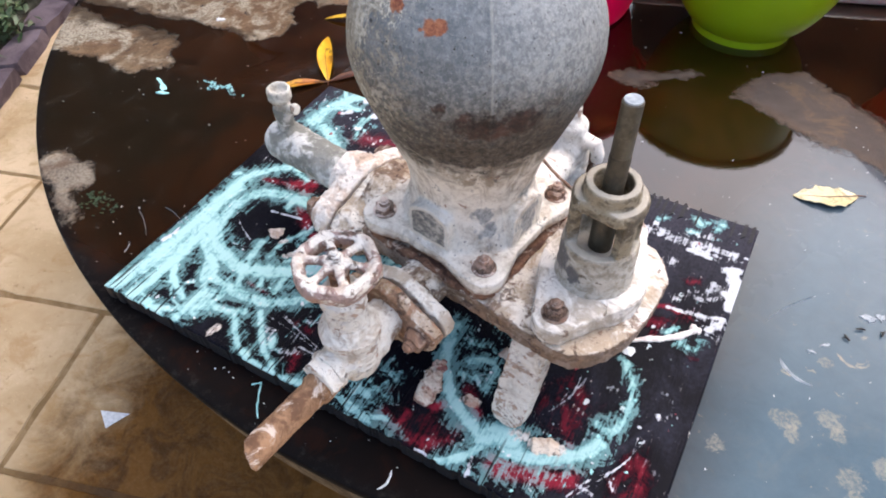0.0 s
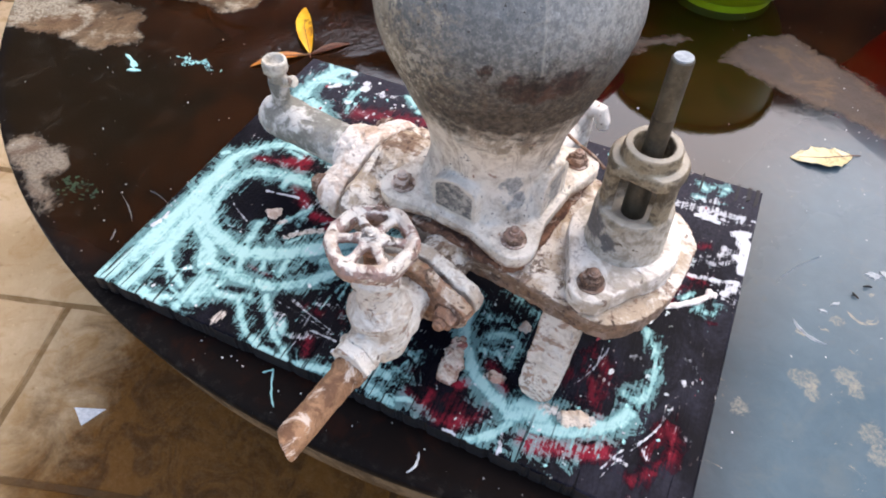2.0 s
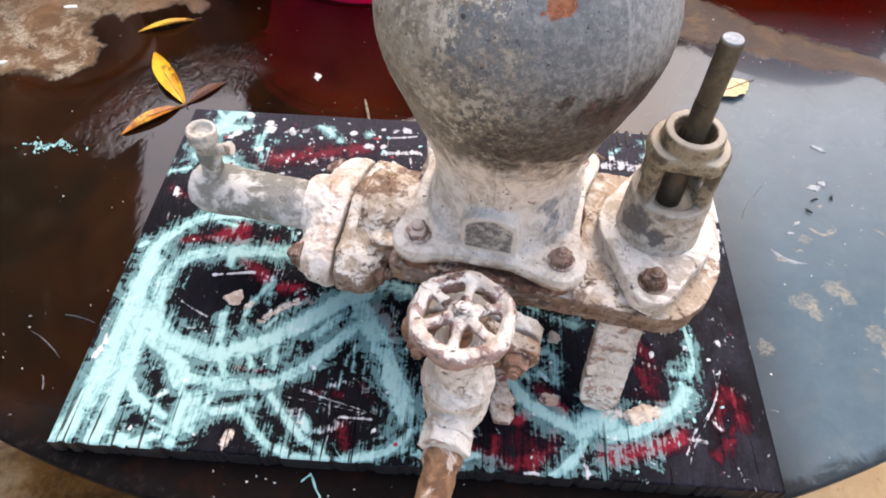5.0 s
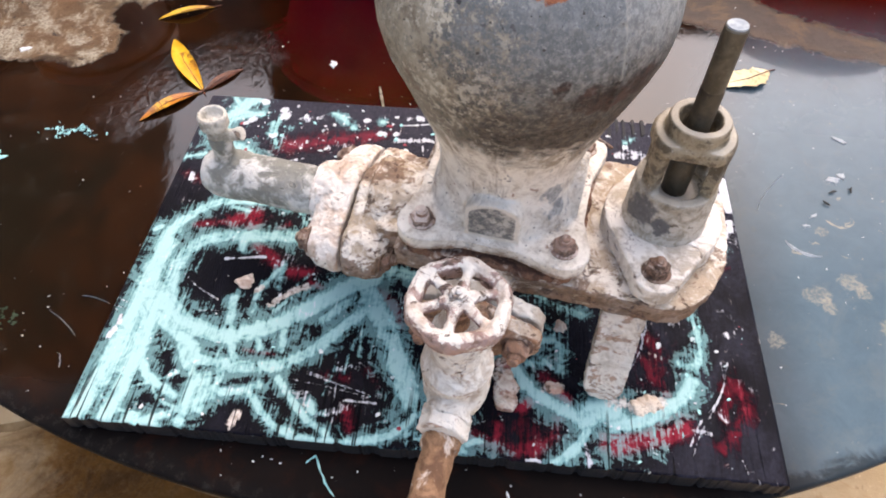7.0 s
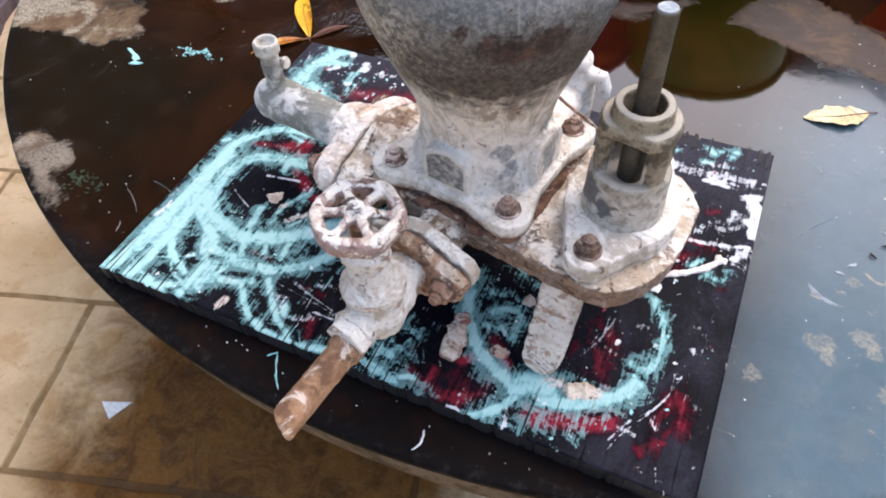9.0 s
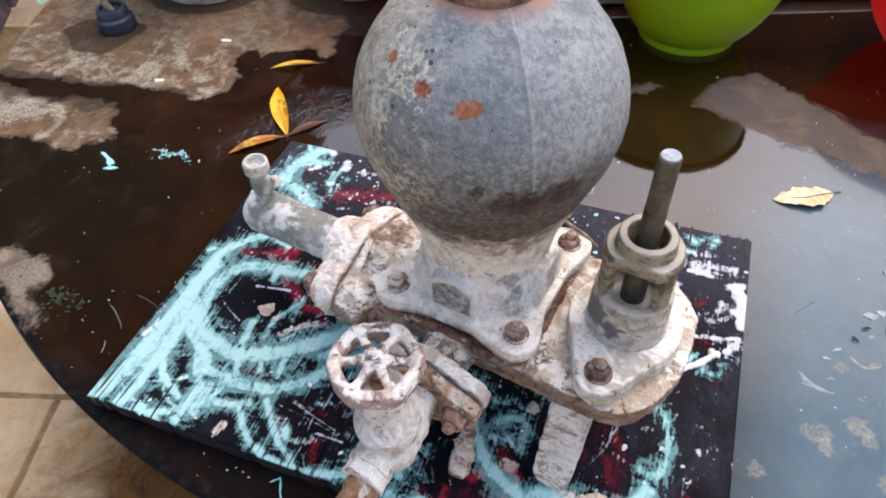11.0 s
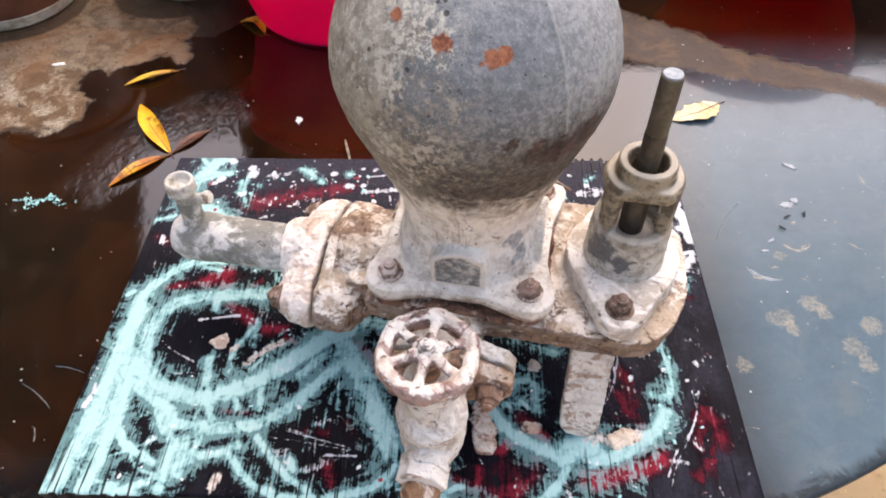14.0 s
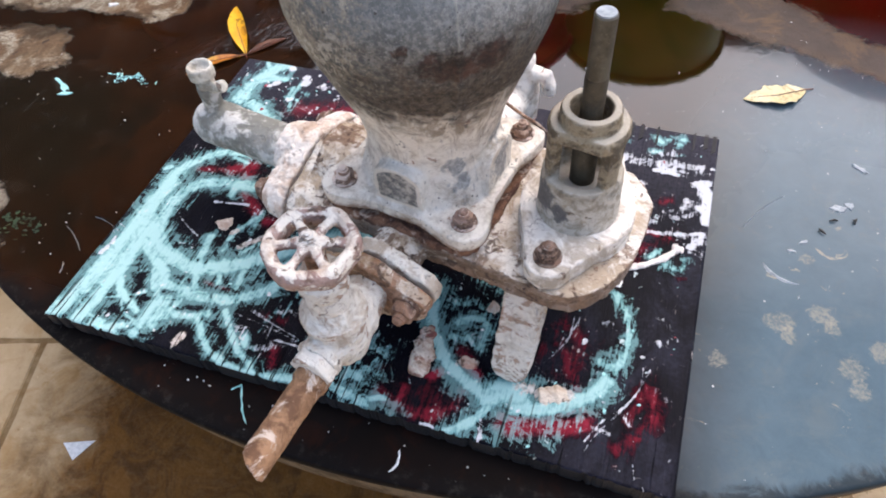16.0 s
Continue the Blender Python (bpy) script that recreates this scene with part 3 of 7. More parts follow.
PITS = [((-0.0097, -0.0593, 0.3858), 0.0014), ((-0.0061, -0.0587, 0.3867), 0.0014), ((-0.0043, -0.0636, 0.3822), 0.0014), ((-0.0228, -0.0789, 0.3569), 0.0014), ((-0.0473, -0.0662, 0.3587), 0.0014)]
GRIME = [((0.103, -0.018, 0.168), 0.015), ((0.119, -0.026, 0.163), 0.009)]
FLECKS = [((-0.016, -0.0666, 0.3773), 0.012), ((-0.009, -0.0726, 0.3715), 0.011), ((-0.0201, -0.0692, 0.3728), 0.012), ((-0.0293, -0.0568, 0.3822), 0.012), ((-0.0053, -0.0768, 0.3659), 0.008), ((-0.0331, -0.0783, 0.3499), 0.012)]
PANELS = [((0.0390, -0.0362, 0.1875), 0.009), ((0.0424, -0.0345, 0.1705), 0.008), ((0.064, 0.0, 0.168), 0.014), ((0.058, 0.003, 0.195), 0.009)]
M_CRUST = crust_material("limed_cast_iron", 0.72, 0.36)
M_CRUST_RUSTY = crust_material("limed_rusty_iron", 0.24, 1.0, pale=(0.70, 0.60, 0.49), mid=(0.38, 0.245, 0.145), rusty=(0.165, 0.080, 0.045))
M_CRUST_CLEAN = crust_material("limewashed_metal", 0.74, 0.26, pale=(0.78, 0.725, 0.65), mid=(0.44, 0.375, 0.30))
M_CRUST_RINGS = crust_material("limed_valve_iron", 0.68, 0.50, pale=(0.73, 0.68, 0.60), mid=(0.47, 0.39, 0.31), rings=True)
M_CRUST_FOOT = crust_material("limed_foot_iron", 0.66, 0.58, pale=(0.72, 0.655, 0.56), mid=(0.50, 0.42, 0.33))
M_CRUST_BODY = crust_material("limed_body_iron", 0.48, 1.0, mid=(0.43, 0.335, 0.24), rusty=(0.120, 0.066, 0.040), edge=0.21)
M_CRUST_PINK = crust_material("pink_limed_iron", 0.76, 0.18, pale=(0.81, 0.74, 0.665), mid=(0.57, 0.445, 0.355))
M_CRUST_WHEEL = crust_material("limed_wheel_iron", 0.60, 0.90, pale=(0.76, 0.69, 0.60), mid=(0.50, 0.39, 0.31), rusty=(0.165, 0.088, 0.075))
M_PIPE = crust_material("galvanised_pipe", 0.42, 0.05, pale=(0.64, 0.62, 0.57), mid=(0.215, 0.210, 0.180), rusty=(0.10, 0.085, 0.055))
M_COCK = crust_material("limed_cock_metal", 0.55, 0.30, pale=(0.66, 0.62, 0.54), mid=(0.30, 0.27, 0.215), rusty=(0.11, 0.085, 0.055))
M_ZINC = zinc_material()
M_RUST = rust_material("flaking_rust", (0.085, 0.042, 0.026), (0.255, 0.130, 0.076), 0.10)
M_GASKET = rust_material("dark_rust", (0.070, 0.030, 0.019), (0.235, 0.115, 0.066))
M_BOLT = rust_material("rusty_bolt", (0.09, 0.055, 0.045), (0.30, 0.17, 0.11), 0.25)
M_BOLT_PINK = crust_material("pink_limed_bolt", 0.62, 0.75, pale=(0.66, 0.54, 0.46), mid=(0.40, 0.28, 0.22), rusty=(0.15, 0.08, 0.055))
M_BOLT_LIMED = crust_material("limed_bolt", 0.25, 0.95, pale=(0.56, 0.47, 0.40), mid=(0.30, 0.215, 0.16), rusty=(0.13, 0.07, 0.048))
M_BRONZE = metal_material("dirty_bronze", (0.22, 0.19, 0.15), (0.46, 0.42, 0.35), 0.65, 0.1)
M_CAGE = cage_material()
M_SCRATCH = plain_material("grey_scratch", (0.24, 0.27, 0.29), (0.42, 0.45, 0.46), 120, 0.6)
M_RUST_PALE = rust_material("rust_with_lime", (0.15, 0.072, 0.035), (0.36, 0.195, 0.10), 0.5, 34)
M_ROD = metal_material("dull_steel_rod", (0.052, 0.041, 0.025), (0.110, 0.092, 0.062), 0.45, 0.1, 0.0003)
M_OILY = metal_material("oily_steel", (0.022, 0.016, 0.009), (0.066, 0.051, 0.031), 0.40, 0.1, 0.0003)
M_THREAD = metal_material("black_thread", (0.02, 0.02, 0.022), (0.07, 0.07, 0.07), 0.4, 0.3)
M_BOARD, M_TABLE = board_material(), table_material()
M_BOARD_SIDE = plain_material("dark_wood_edge", (0.004, 0.004, 0.005), (0.014, 0.012, 0.013), 40, 0.7)
M_FLAKE = plain_material("dried_paint_flake", (0.42, 0.29, 0.22), (0.70, 0.60, 0.50), 90, 0.7)
M_FLAKE_CREAM = crust_material("cream_paint_flake", 0.5, 0.5, pale=(0.74, 0.62, 0.49), mid=(0.55, 0.40, 0.28))
M_FLAKE_RED = crust_material("cream_and_red_flake", 0.35, 0.9, pale=(0.70, 0.58, 0.47), mid=(0.50, 0.30, 0.22), rusty=(0.16, 0.030, 0.028))
M_FLAKE_RUST = crust_material("cream_and_rust_flake", 0.66, 0.72, pale=(0.74, 0.64, 0.52), mid=(0.55, 0.37, 0.27), rusty=(0.15, 0.055, 0.035))
M_SPLASH_WHITE = plain_material("white_paint_drop", (0.62, 0.63, 0.62), (0.82, 0.82, 0.80), 120, 0.5)
M_SPLASH_CREAM = plain_material("cream_paint_drop", (0.66, 0.56, 0.50), (0.84, 0.78, 0.72), 90, 0.5)
M_SPLASH_TEAL = plain_material("turquoise_paint_drop", (0.28, 0.62, 0.60), (0.45, 0.80, 0.76), 120, 0.5)
M_SPLASH_RED = plain_material("red_paint_drop", (0.26, 0.02, 0.035), (0.40, 0.04, 0.06), 120, 0.5)
M_PINK = plastic_material("pink_plastic", (0.90, 0.012, 0.17))
M_GREEN = plastic_material("lime_plastic", (0.35, 0.50, 0.006), 0.32, 0.08)
M_CORAL = plastic_material("coral_plastic", (0.85, 0.035, 0.035))
M_GLAZE = plain_material("brown_glazed_clay", (0.09, 0.032, 0.018), (0.17, 0.065, 0.035), 18, 0.35)
M_FOOTRING = plain_material("pale_clay_foot", (0.22, 0.17, 0.105), (0.43, 0.37, 0.27), 34)
M_WHITEPOT = plain_material("white_glazed_clay", (0.42, 0.36, 0.25), (0.62, 0.56, 0.43), 22, 0.45)
M_BLACKPLUG = plain_material("blue_black_rubber", (0.012, 0.016, 0.026), (0.035, 0.045, 0.062), 40, 0.5)
M_TWIG = plain_material("grey_twig", (0.16, 0.12, 0.08), (0.36, 0.30, 0.22), 90)
M_PVC = plain_material("white_pipe_plastic", (0.62, 0.61, 0.58), (0.78, 0.77, 0.74), 20, 0.5)
M_BAG = plain_material("printed_plastic_bag", (0.16, 0.52, 0.34), (0.66, 0.74, 0.66), 11, 0.3)
M_LEAF_Y = leaf_material("yellow_leaf", (0.84, 0.49, 0.03), (0.76, 0.36, 0.015), (0.22, 0.05, 0.01))
M_LEAF_O = leaf_material("orange_leaf", (0.66, 0.33, 0.03), (0.46, 0.15, 0.015), (0.14, 0.03, 0.012))
M_LEAF_B = leaf_material("brown_leaf", (0.16, 0.05, 0.02), (0.10, 0.03, 0.015), (0.05, 0.015, 0.01))
M_LEAF_P = leaf_material("pale_leaf", (0.66, 0.54, 0.28), (0.72, 0.64, 0.42), (0.36, 0.25, 0.11))
M_MOSS = plain_material("green_moss_stain", (0.008, 0.022, 0.007), (0.018, 0.042, 0.013), 60, 0.7)
M_CRUMB = plain_material("black_crumb", (0.010, 0.009, 0.008), (0.03, 0.025, 0.02), 90, 0.6)
M_LEAF_G = leaf_material("green_leaf", (0.07, 0.13, 0.05), (0.14, 0.19, 0.09), (0.26, 0.24, 0.13))
M_SLAB = stone_material("sandstone_slab", (0.50, 0.355, 0.195), (0.70, 0.53, 0.335), 1.0, 3.5)
M_JOINT = stone_material("sandy_joint", (0.23, 0.145, 0.065), (0.38, 0.26, 0.135), 0.8, 14.0)
M_BRICK = stone_material("purple_brick", (0.115, 0.085, 0.095), (0.24, 0.185, 0.20), 0.0, 9.0)
M_SOIL = plain_material("garden_soil", (0.035, 0.032, 0.022), (0.16, 0.15, 0.10), 26)
# darker than a real wall, to keep its reflection in the water dark
M_WALL = plain_material("unseen_dark_wall", (0.014, 0.010, 0.007), (0.032, 0.024, 0.017), 3, 0.9)
M_PLASTER = plain_material("weathered_plaster", (0.20, 0.17, 0.145), (0.32, 0.28, 0.24), 2.5, 0.9)

# ---- shaping helpers ----


def shade(bm, angle=38):
    bm.normal_update()
    lim = radians(angle)
    for f in bm.faces:
        f.smooth = True
    for e in bm.edges:
        if len(e.link_faces) == 2 and e.calc_face_angle(0) > lim:
            e.smooth = False


def part(name, bm, material, parent=None, label="", crust=None, m=None, angle=38):
    """Links a bmesh as one mesh object. crust = (voxel, smoothing rounds, relief, grain): lumpy casting."""
    if m is not None:
        bm.transform(m)
    bmesh.ops.recalc_face_normals(bm, faces=bm.faces)
    shade(bm, angle)
    me = bpy.data.meshes.new(name)
    bm.to_mesh(me)
    bm.free()
    me.materials.append(material)
    ob = new(name, me)
    if parent is not None:
        ob.parent = parent
    if label:
        tagged(ob, label)
    if crust:
        voxel, rounds, relief, grain = crust
        rm = ob.modifiers.new("fuse", "REMESH")
        rm.mode, rm.voxel_size, rm.use_smooth_shade = "VOXEL", voxel, True
        if rounds:
            sm = ob.modifiers.new("soften", "SMOOTH")
            sm.factor, sm.iterations = 0.5, rounds
        for k, (depth, size) in enumerate(((relief, grain), (relief * 0.5, grain * 0.33))):
            if depth <= 0:
                continue
            tex = bpy.data.textures.new("lumps", "CLOUDS")
            tex.noise_scale, tex.noise_depth = size, 2
            dm = ob.modifiers.new("lumps", "DISPLACE")
            dm.texture, dm.strength, dm.mid_level, dm.texture_coords = tex, depth, 0.5, "LOCAL"
    return ob


def lathe(bm, profile, seg=48, m=None, wave=None):
    """Turns a profile of (radius, height) round z; radius 0 closes it. wave(angle, z) scales the radius."""
    rings = []
    for r, z in profile:
        if r <= 1e-6:
            rings.append([bm.verts.new((0, 0, z))])
        else:
            ring = []
            for i in range(seg):
                a = 2 * math.pi * i / seg
                k = wave(a, z) if wave else 1.0
                ring.append(bm.verts.new((r * k * math.cos(a), r * k * math.sin(a), z)))
            rings.append(ring)
    fresh = [v for ring in rings for v in ring]
    for p, q in zip(rings, rings[1:]):
        for i in range(seg):
            j = (i + 1) % seg
            if len(p) == 1 and len(q) > 1:
                bm.faces.new((p[0], q[j], q[i]))
            elif len(q) == 1 and len(p) > 1:
                bm.faces.new((p[i], p[j], q[0]))
            elif len(p) > 1:
                bm.faces.new((p[i], p[j], q[j], q[i]))
    if m is not None:
        bmesh.ops.transform(bm, matrix=m, verts=fresh)
    return fresh


def disc(bm, x, y, z0, z1, r, seg=40, r2=None):
    return lathe(bm, [(0, z0), (r, z0), (r2 or r, z1), (0, z1)], seg, Matrix.Translation((x, y, 0)))


def prism(bm, outline, z0, z1):
    low = [bm.verts.new((x, y, z0)) for x, y in outline]
    high = [bm.verts.new((x, y, z1)) for x, y in outline]
    bm.faces.new(list(reversed(low)))
    bm.faces.new(high)
    n = len(outline)
    for i in range(n):
        bm.faces.new((low[i], low[(i + 1) % n], high[(i + 1) % n], high[i]))
    return low + high


def block(bm, x0, x1, y0, y1, z0, z1):
    return prism(bm, [(x0, y0), (x1, y0), (x1, y1), (x0, y1)], z0, z1)


def tube(bm, path, r, seg=20, caps=True):
    """A round bar along points; r may be one radius or one for each point."""
    path = [Vector(p) for p in path]
    rs = r if isinstance(r, (list, tuple)) else [r] * len(path)
    rings, side = [], None
    for i, p in enumerate(path):
        d = (path[min(i + 1, len(path) - 1)] - path[max(i - 1, 0)]).normalized()
        if side is None:
            side = d.orthogonal().normalized()
        side = (side - d * side.dot(d)).normalized()
        up = d.cross(side)
        rings.append([bm.verts.new(p + rs[i] * (math.cos(2 * math.pi * k / seg) * side + math.sin(2 * math.pi * k / seg) * up)) for k in range(seg)])
    for p, q in zip(rings, rings[1:]):
        for k in range(seg):
            bm.faces.new((p[k], p[(k + 1) % seg], q[(k + 1) % seg], q[k]))
    if caps:
        bm.faces.new(list(reversed(rings[0])))
        bm.faces.new(rings[-1])
    return [v for ring in rings for v in ring]


def thing(name, m, label, category, group="", kind=""):
    ob = new(name)
    ob.empty_display_size = 0.02
    ob.matrix_world = m
    return tagged(ob, label, category, group, kind)


ALONG_X, ALONG_Y = pose(0, 0, 0, 0, 90, 0), pose(0, 0, 0, 90, 0, 0)

# ---- the yard: ground, unseen walls ----
bm = bmesh.new()
block(bm, -60, 60, -60, 60, -1.1, -0.7445)
ground = tagged(part("ground", bm, M_JOINT), "sandy ground showing in the joints between slabs", "ground", kind="structure")


def yard_wall(name, x0, x1, y0, y1, top, material, label):
    wb = bmesh.new()
    block(wb, x0, x1, y0, y1, -0.752, top)
    block(wb, x0 - 0.03, x1 + 0.03, y0 - 0.03, y1 + 0.03, top, top + 0.06)
    return tagged(part(name, wb, material), label, "wall", kind="structure")


# unseen dark walls, added to shape what the wet table reflects
yard_wall("wall_northwest", -3.17, -1.08, 2.9, 3.1, 1.95, M_WALL, "unseen dark wall, added for the table's reflections")
yard_wall("wall_screen", -1.01, -0.23, 2.9, 3.1, 3.1, M_WALL, "unseen tall dark wall, added for a dark reflection")
yard_wall("wall_north", -0.16, 6.0, 2.9, 3.1, 1.45, M_WALL, "unseen low dark wall with a coping, added to limit the reflected sky")
bm = bmesh.new()
fresh = prism(bm, [(-0.6, -0.752), (6.0, -0.752), (6.0, 3.72), (2.9, 6.36), (-0.6, 6.36)], 0.0, 0.2)
bmesh.ops.transform(bm, matrix=Matrix(((0, 0, 1, -3.4), (1, 0, 0, 0), (0, 1, 0, 0), (0, 0, 0, 1))), verts=fresh)
tagged(part("wall_west", bm, M_WALL), "unseen tall dark wall with a sloping gable, shaped from the reflections", "wall", kind="structure")
# unseen low walls that only close the yard
yard_wall("wall_south", -3.1, 6.0, -6.2, -6.0, 1.2, M_PLASTER, "plastered low wall behind the yard")
yard_wall("wall_east", 5.8, 6.0, -5.97, 2.87, 1.0, M_PLASTER, "low plastered yard wall")

# ---- round table ----
TABLE_X, TABLE_Y, TABLE_R = 0.289, 0.9445, 0.9985


def polygon_depth(x, y, outline):
    """How deep points lie inside an outline, in metres; below nought outside."""
    best, inside = np.full(x.shape, 1e9), np.zeros(x.shape, bool)
    n = len(outline)
    for i in range(n):
        (ax, ay), (bx, by) = outline[i], outline[(i + 1) % n]
        ex, ey = bx - ax, by - ay
        t = np.clip(((x - ax) * ex + (y - ay) * ey) / (ex * ex + ey * ey), 0, 1)
        best = np.minimum(best, np.hypot(x - ax - t * ex, y - ay - t * ey))
        inside ^= ((ay > y) != (by > y)) & (x < ax + (y - ay) * ex / (ey if abs(ey) > 1e-9 else 1e-9))
    return np.where(inside, best, -best)


def smooth_field(me, name, values):
    me.attributes.new(name, "FLOAT", "POINT").data.foreach_set("value", np.asarray(values, np.float32))


def build_table():
    seg = 900
    radii = [0.02 + 0.0065 * i for i in range(149)] + [0.984, 0.990, 0.9945, 0.9972]
    prof = [(r, 0.0) for r in radii] + [(0.9985, -0.003), (0.9985, -0.010), (0.9965, -0.016), (0.992, -0.022), (0.990, -0.045), (0.986, -0.075), (0.975, -0.082), (0.5, -0.085)]
    a = np.linspace(0, 2 * np.pi, seg, endpoint=False)
    r = np.array([p[0] for p in prof])[:, None]
    z = np.array([p[1] for p in prof])[:, None] + 0 * a
    x, y = TABLE_X + r * np.cos(a), TABLE_Y + r * np.sin(a)
    co = np.stack([x, y, z], -1).reshape(-1, 3)
    rows, i = len(prof), np.arange(seg)
    j = (i + 1) % seg
    faces = np.concatenate([np.stack([k * seg + i, (k + 1) * seg + i, (k + 1) * seg + j, k * seg + j], 1) for k in range(rows - 1)]).tolist()
    faces.append(list(range(seg)))
    me = bpy.data.meshes.new("tabletop")
    me.from_pydata(co.tolist(), [], faces)
    x, y, z = co.T
    clamp = lambda v, s: np.clip(v / s * 0.5 + 0.5, 0, 1)
    main = polygon_depth(x, y, [(-0.80, 0.44), (-0.508, 0.459), (-0.465, 0.474), (-0.401, 0.480), (-0.336, 0.499), (-0.271, 0.500), (-0.207, 0.497), (-0.179, 0.526), (-0.181, 0.573), (-0.202, 0.589), (-0.216, 0.623), (-0.201, 0.641), (-0.173, 0.629), (-0.160, 0.652), (-0.134, 0.667), (-0.095, 0.681), (-0.078, 0.664), (-0.053, 0.675), (-0.088, 0.722), (-0.074, 0.760), (-0.15, 0.90), (-0.3, 1.0), (-0.8, 1.1)])
    small = polygon_depth(x, y, [(-0.60, 0.325), (-0.485, 0.322), (-0.394, 0.329), (-0.328, 0.323), (-0.268, 0.374), (-0.300, 0.409), (-0.302, 0.434), (-0.338, 0.449), (-0.382, 0.447), (-0.441, 0.430), (-0.51, 0.440), (-0.60, 0.44)])
    scrap = polygon_depth(x, y, [(-0.30, 0.137), (-0.258, 0.158), (-0.200, 0.152), (-0.170, 0.121), (-0.165, 0.093), (-0.131, 0.077), (-0.132, 0.052), (-0.186, 0.060), (-0.24, 0.09)])
    right = polygon_depth(x, y, [(0.515, 0.706), (0.545, 0.80), (0.605, 0.830), (0.69, 0.775), (0.80, 0.695), (0.89, 0.655), (1.15, 0.53), (1.15, 0.45), (0.87, 0.585), (0.80, 0.597), (0.75, 0.622), (0.68, 0.640), (0.61, 0.662), (0.573, 0.681)])
    tongue = polygon_depth(x, y, [(0.34, 0.672), (0.346, 0.70), (0.36, 0.718), (0.40, 0.714), (0.455, 0.748), (0.470, 0.740), (0.42, 0.69), (0.384, 0.655)])
    right = np.maximum(right, tongue + 0.004)
    smooth_field(me, "dry", np.maximum.reduce([clamp(main, 0.028), clamp(small, 0.035) * 0.93, clamp(scrap, 0.03) * 0.80, clamp(right, 0.03) * 0.80]))
    plug_wet = polygon_depth(x, y, [(-0.571, 0.603), (-0.555, 0.648), (-0.434, 0.667), (-0.420, 0.648), (-0.444, 0.553), (-0.507, 0.551)])
    smooth_field(me, "damp", np.maximum.reduce([clamp(plug_wet, 0.016), clamp(0.132 - np.hypot(x + 0.412, y - 0.846), 0.018), clamp(0.118 - np.hypot(x + 0.142, y - 0.905), 0.02), 0.8 * clamp(0.05 - np.abs(y - 0.455 - 0.06 * (x + 0.35)), 0.06) * (x < -0.22)]))
    smooth_field(me, "ash", np.maximum(clamp(right, 0.03), 0.5 * clamp(scrap + 0.02, 0.02)))
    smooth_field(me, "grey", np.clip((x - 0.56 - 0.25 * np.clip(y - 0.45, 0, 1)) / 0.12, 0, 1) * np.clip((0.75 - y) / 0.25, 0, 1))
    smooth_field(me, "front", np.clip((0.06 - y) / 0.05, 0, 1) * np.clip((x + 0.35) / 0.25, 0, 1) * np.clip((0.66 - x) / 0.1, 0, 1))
    smooth_field(me, "matt", np.clip((0.50 - y) / 0.30, 0, 1) * np.clip((x - 0.50) / 0.1, 0, 1))
    ripple = polygon_depth(x, y, [(-0.150, 0.395), (-0.109, 0.470), (-0.072, 0.530), (-0.030, 0.575), (0.040, 0.590), (0.060, 0.545), (0.008, 0.498), (-0.040, 0.491), (-0.080, 0.428), (-0.105, 0.370)])
    smooth_field(me, "ripple", clamp(ripple, 0.03))
    smooth_field(me, "rim", np.clip((np.hypot(x - TABLE_X, y - TABLE_Y) - 0.968) / 0.034, 0, 1))
    smooth_field(me, "side", np.clip((-0.014 - z) / 0.006, 0, 1))
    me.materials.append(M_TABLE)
    me.polygons.foreach_set("use_smooth", [True] * len(me.polygons))
    me.update()
    root = thing("round_table", Matrix.Identity(4), "large round dark table, wet top with dry tan patches", "table")
    top = new("tabletop", me)
    top.parent = root
    pb = bmesh.new()
    lathe(pb, [(0, -0.752), (0.42, -0.752), (0.42, -0.70), (0.26, -0.66), (0.22, -0.40), (0.26, -0.15), (0.50, -0.085), (0, -0.085)], 64, Matrix.Translation((TABLE_X, TABLE_Y, 0)))
    part("pedestal", pb, M_PLASTER, root, "plastered round foot")
    return root


table = build_table()


def splash(bm, x, y, rx, ry, turn, z=0.0006, lumps=0.25, n=14, high=0.0006):
    """A small drop of dried paint with an uneven outline."""
    if math.hypot(x - TABLE_X, y - TABLE_Y) > TABLE_R - 0.03:
        return
    c, s = math.cos(radians(turn)), math.sin(radians(turn))
    mid = bm.verts.new((x, y, z + high))
    ring, foot = [], []
    for i in range(n):
        a = 2 * math.pi * i / n
        k = 1 + random.uniform(-lumps, lumps)
        u, v = rx * k * math.cos(a), ry * k * math.sin(a)
        px, py = x + c * u - s * v, y + s * u + c * v
        ring.append(bm.verts.new((x + (px - x) * 0.86, y + (py - y) * 0.86, z + high * 0.8)))
        foot.append(bm.verts.new((px, py, z - 0.0008)))
    for i in range(n):
        j = (i + 1) % n
        bm.faces.new((mid, ring[i], ring[j]))
        bm.faces.new((ring[i], foot[i], foot[j], ring[j]))


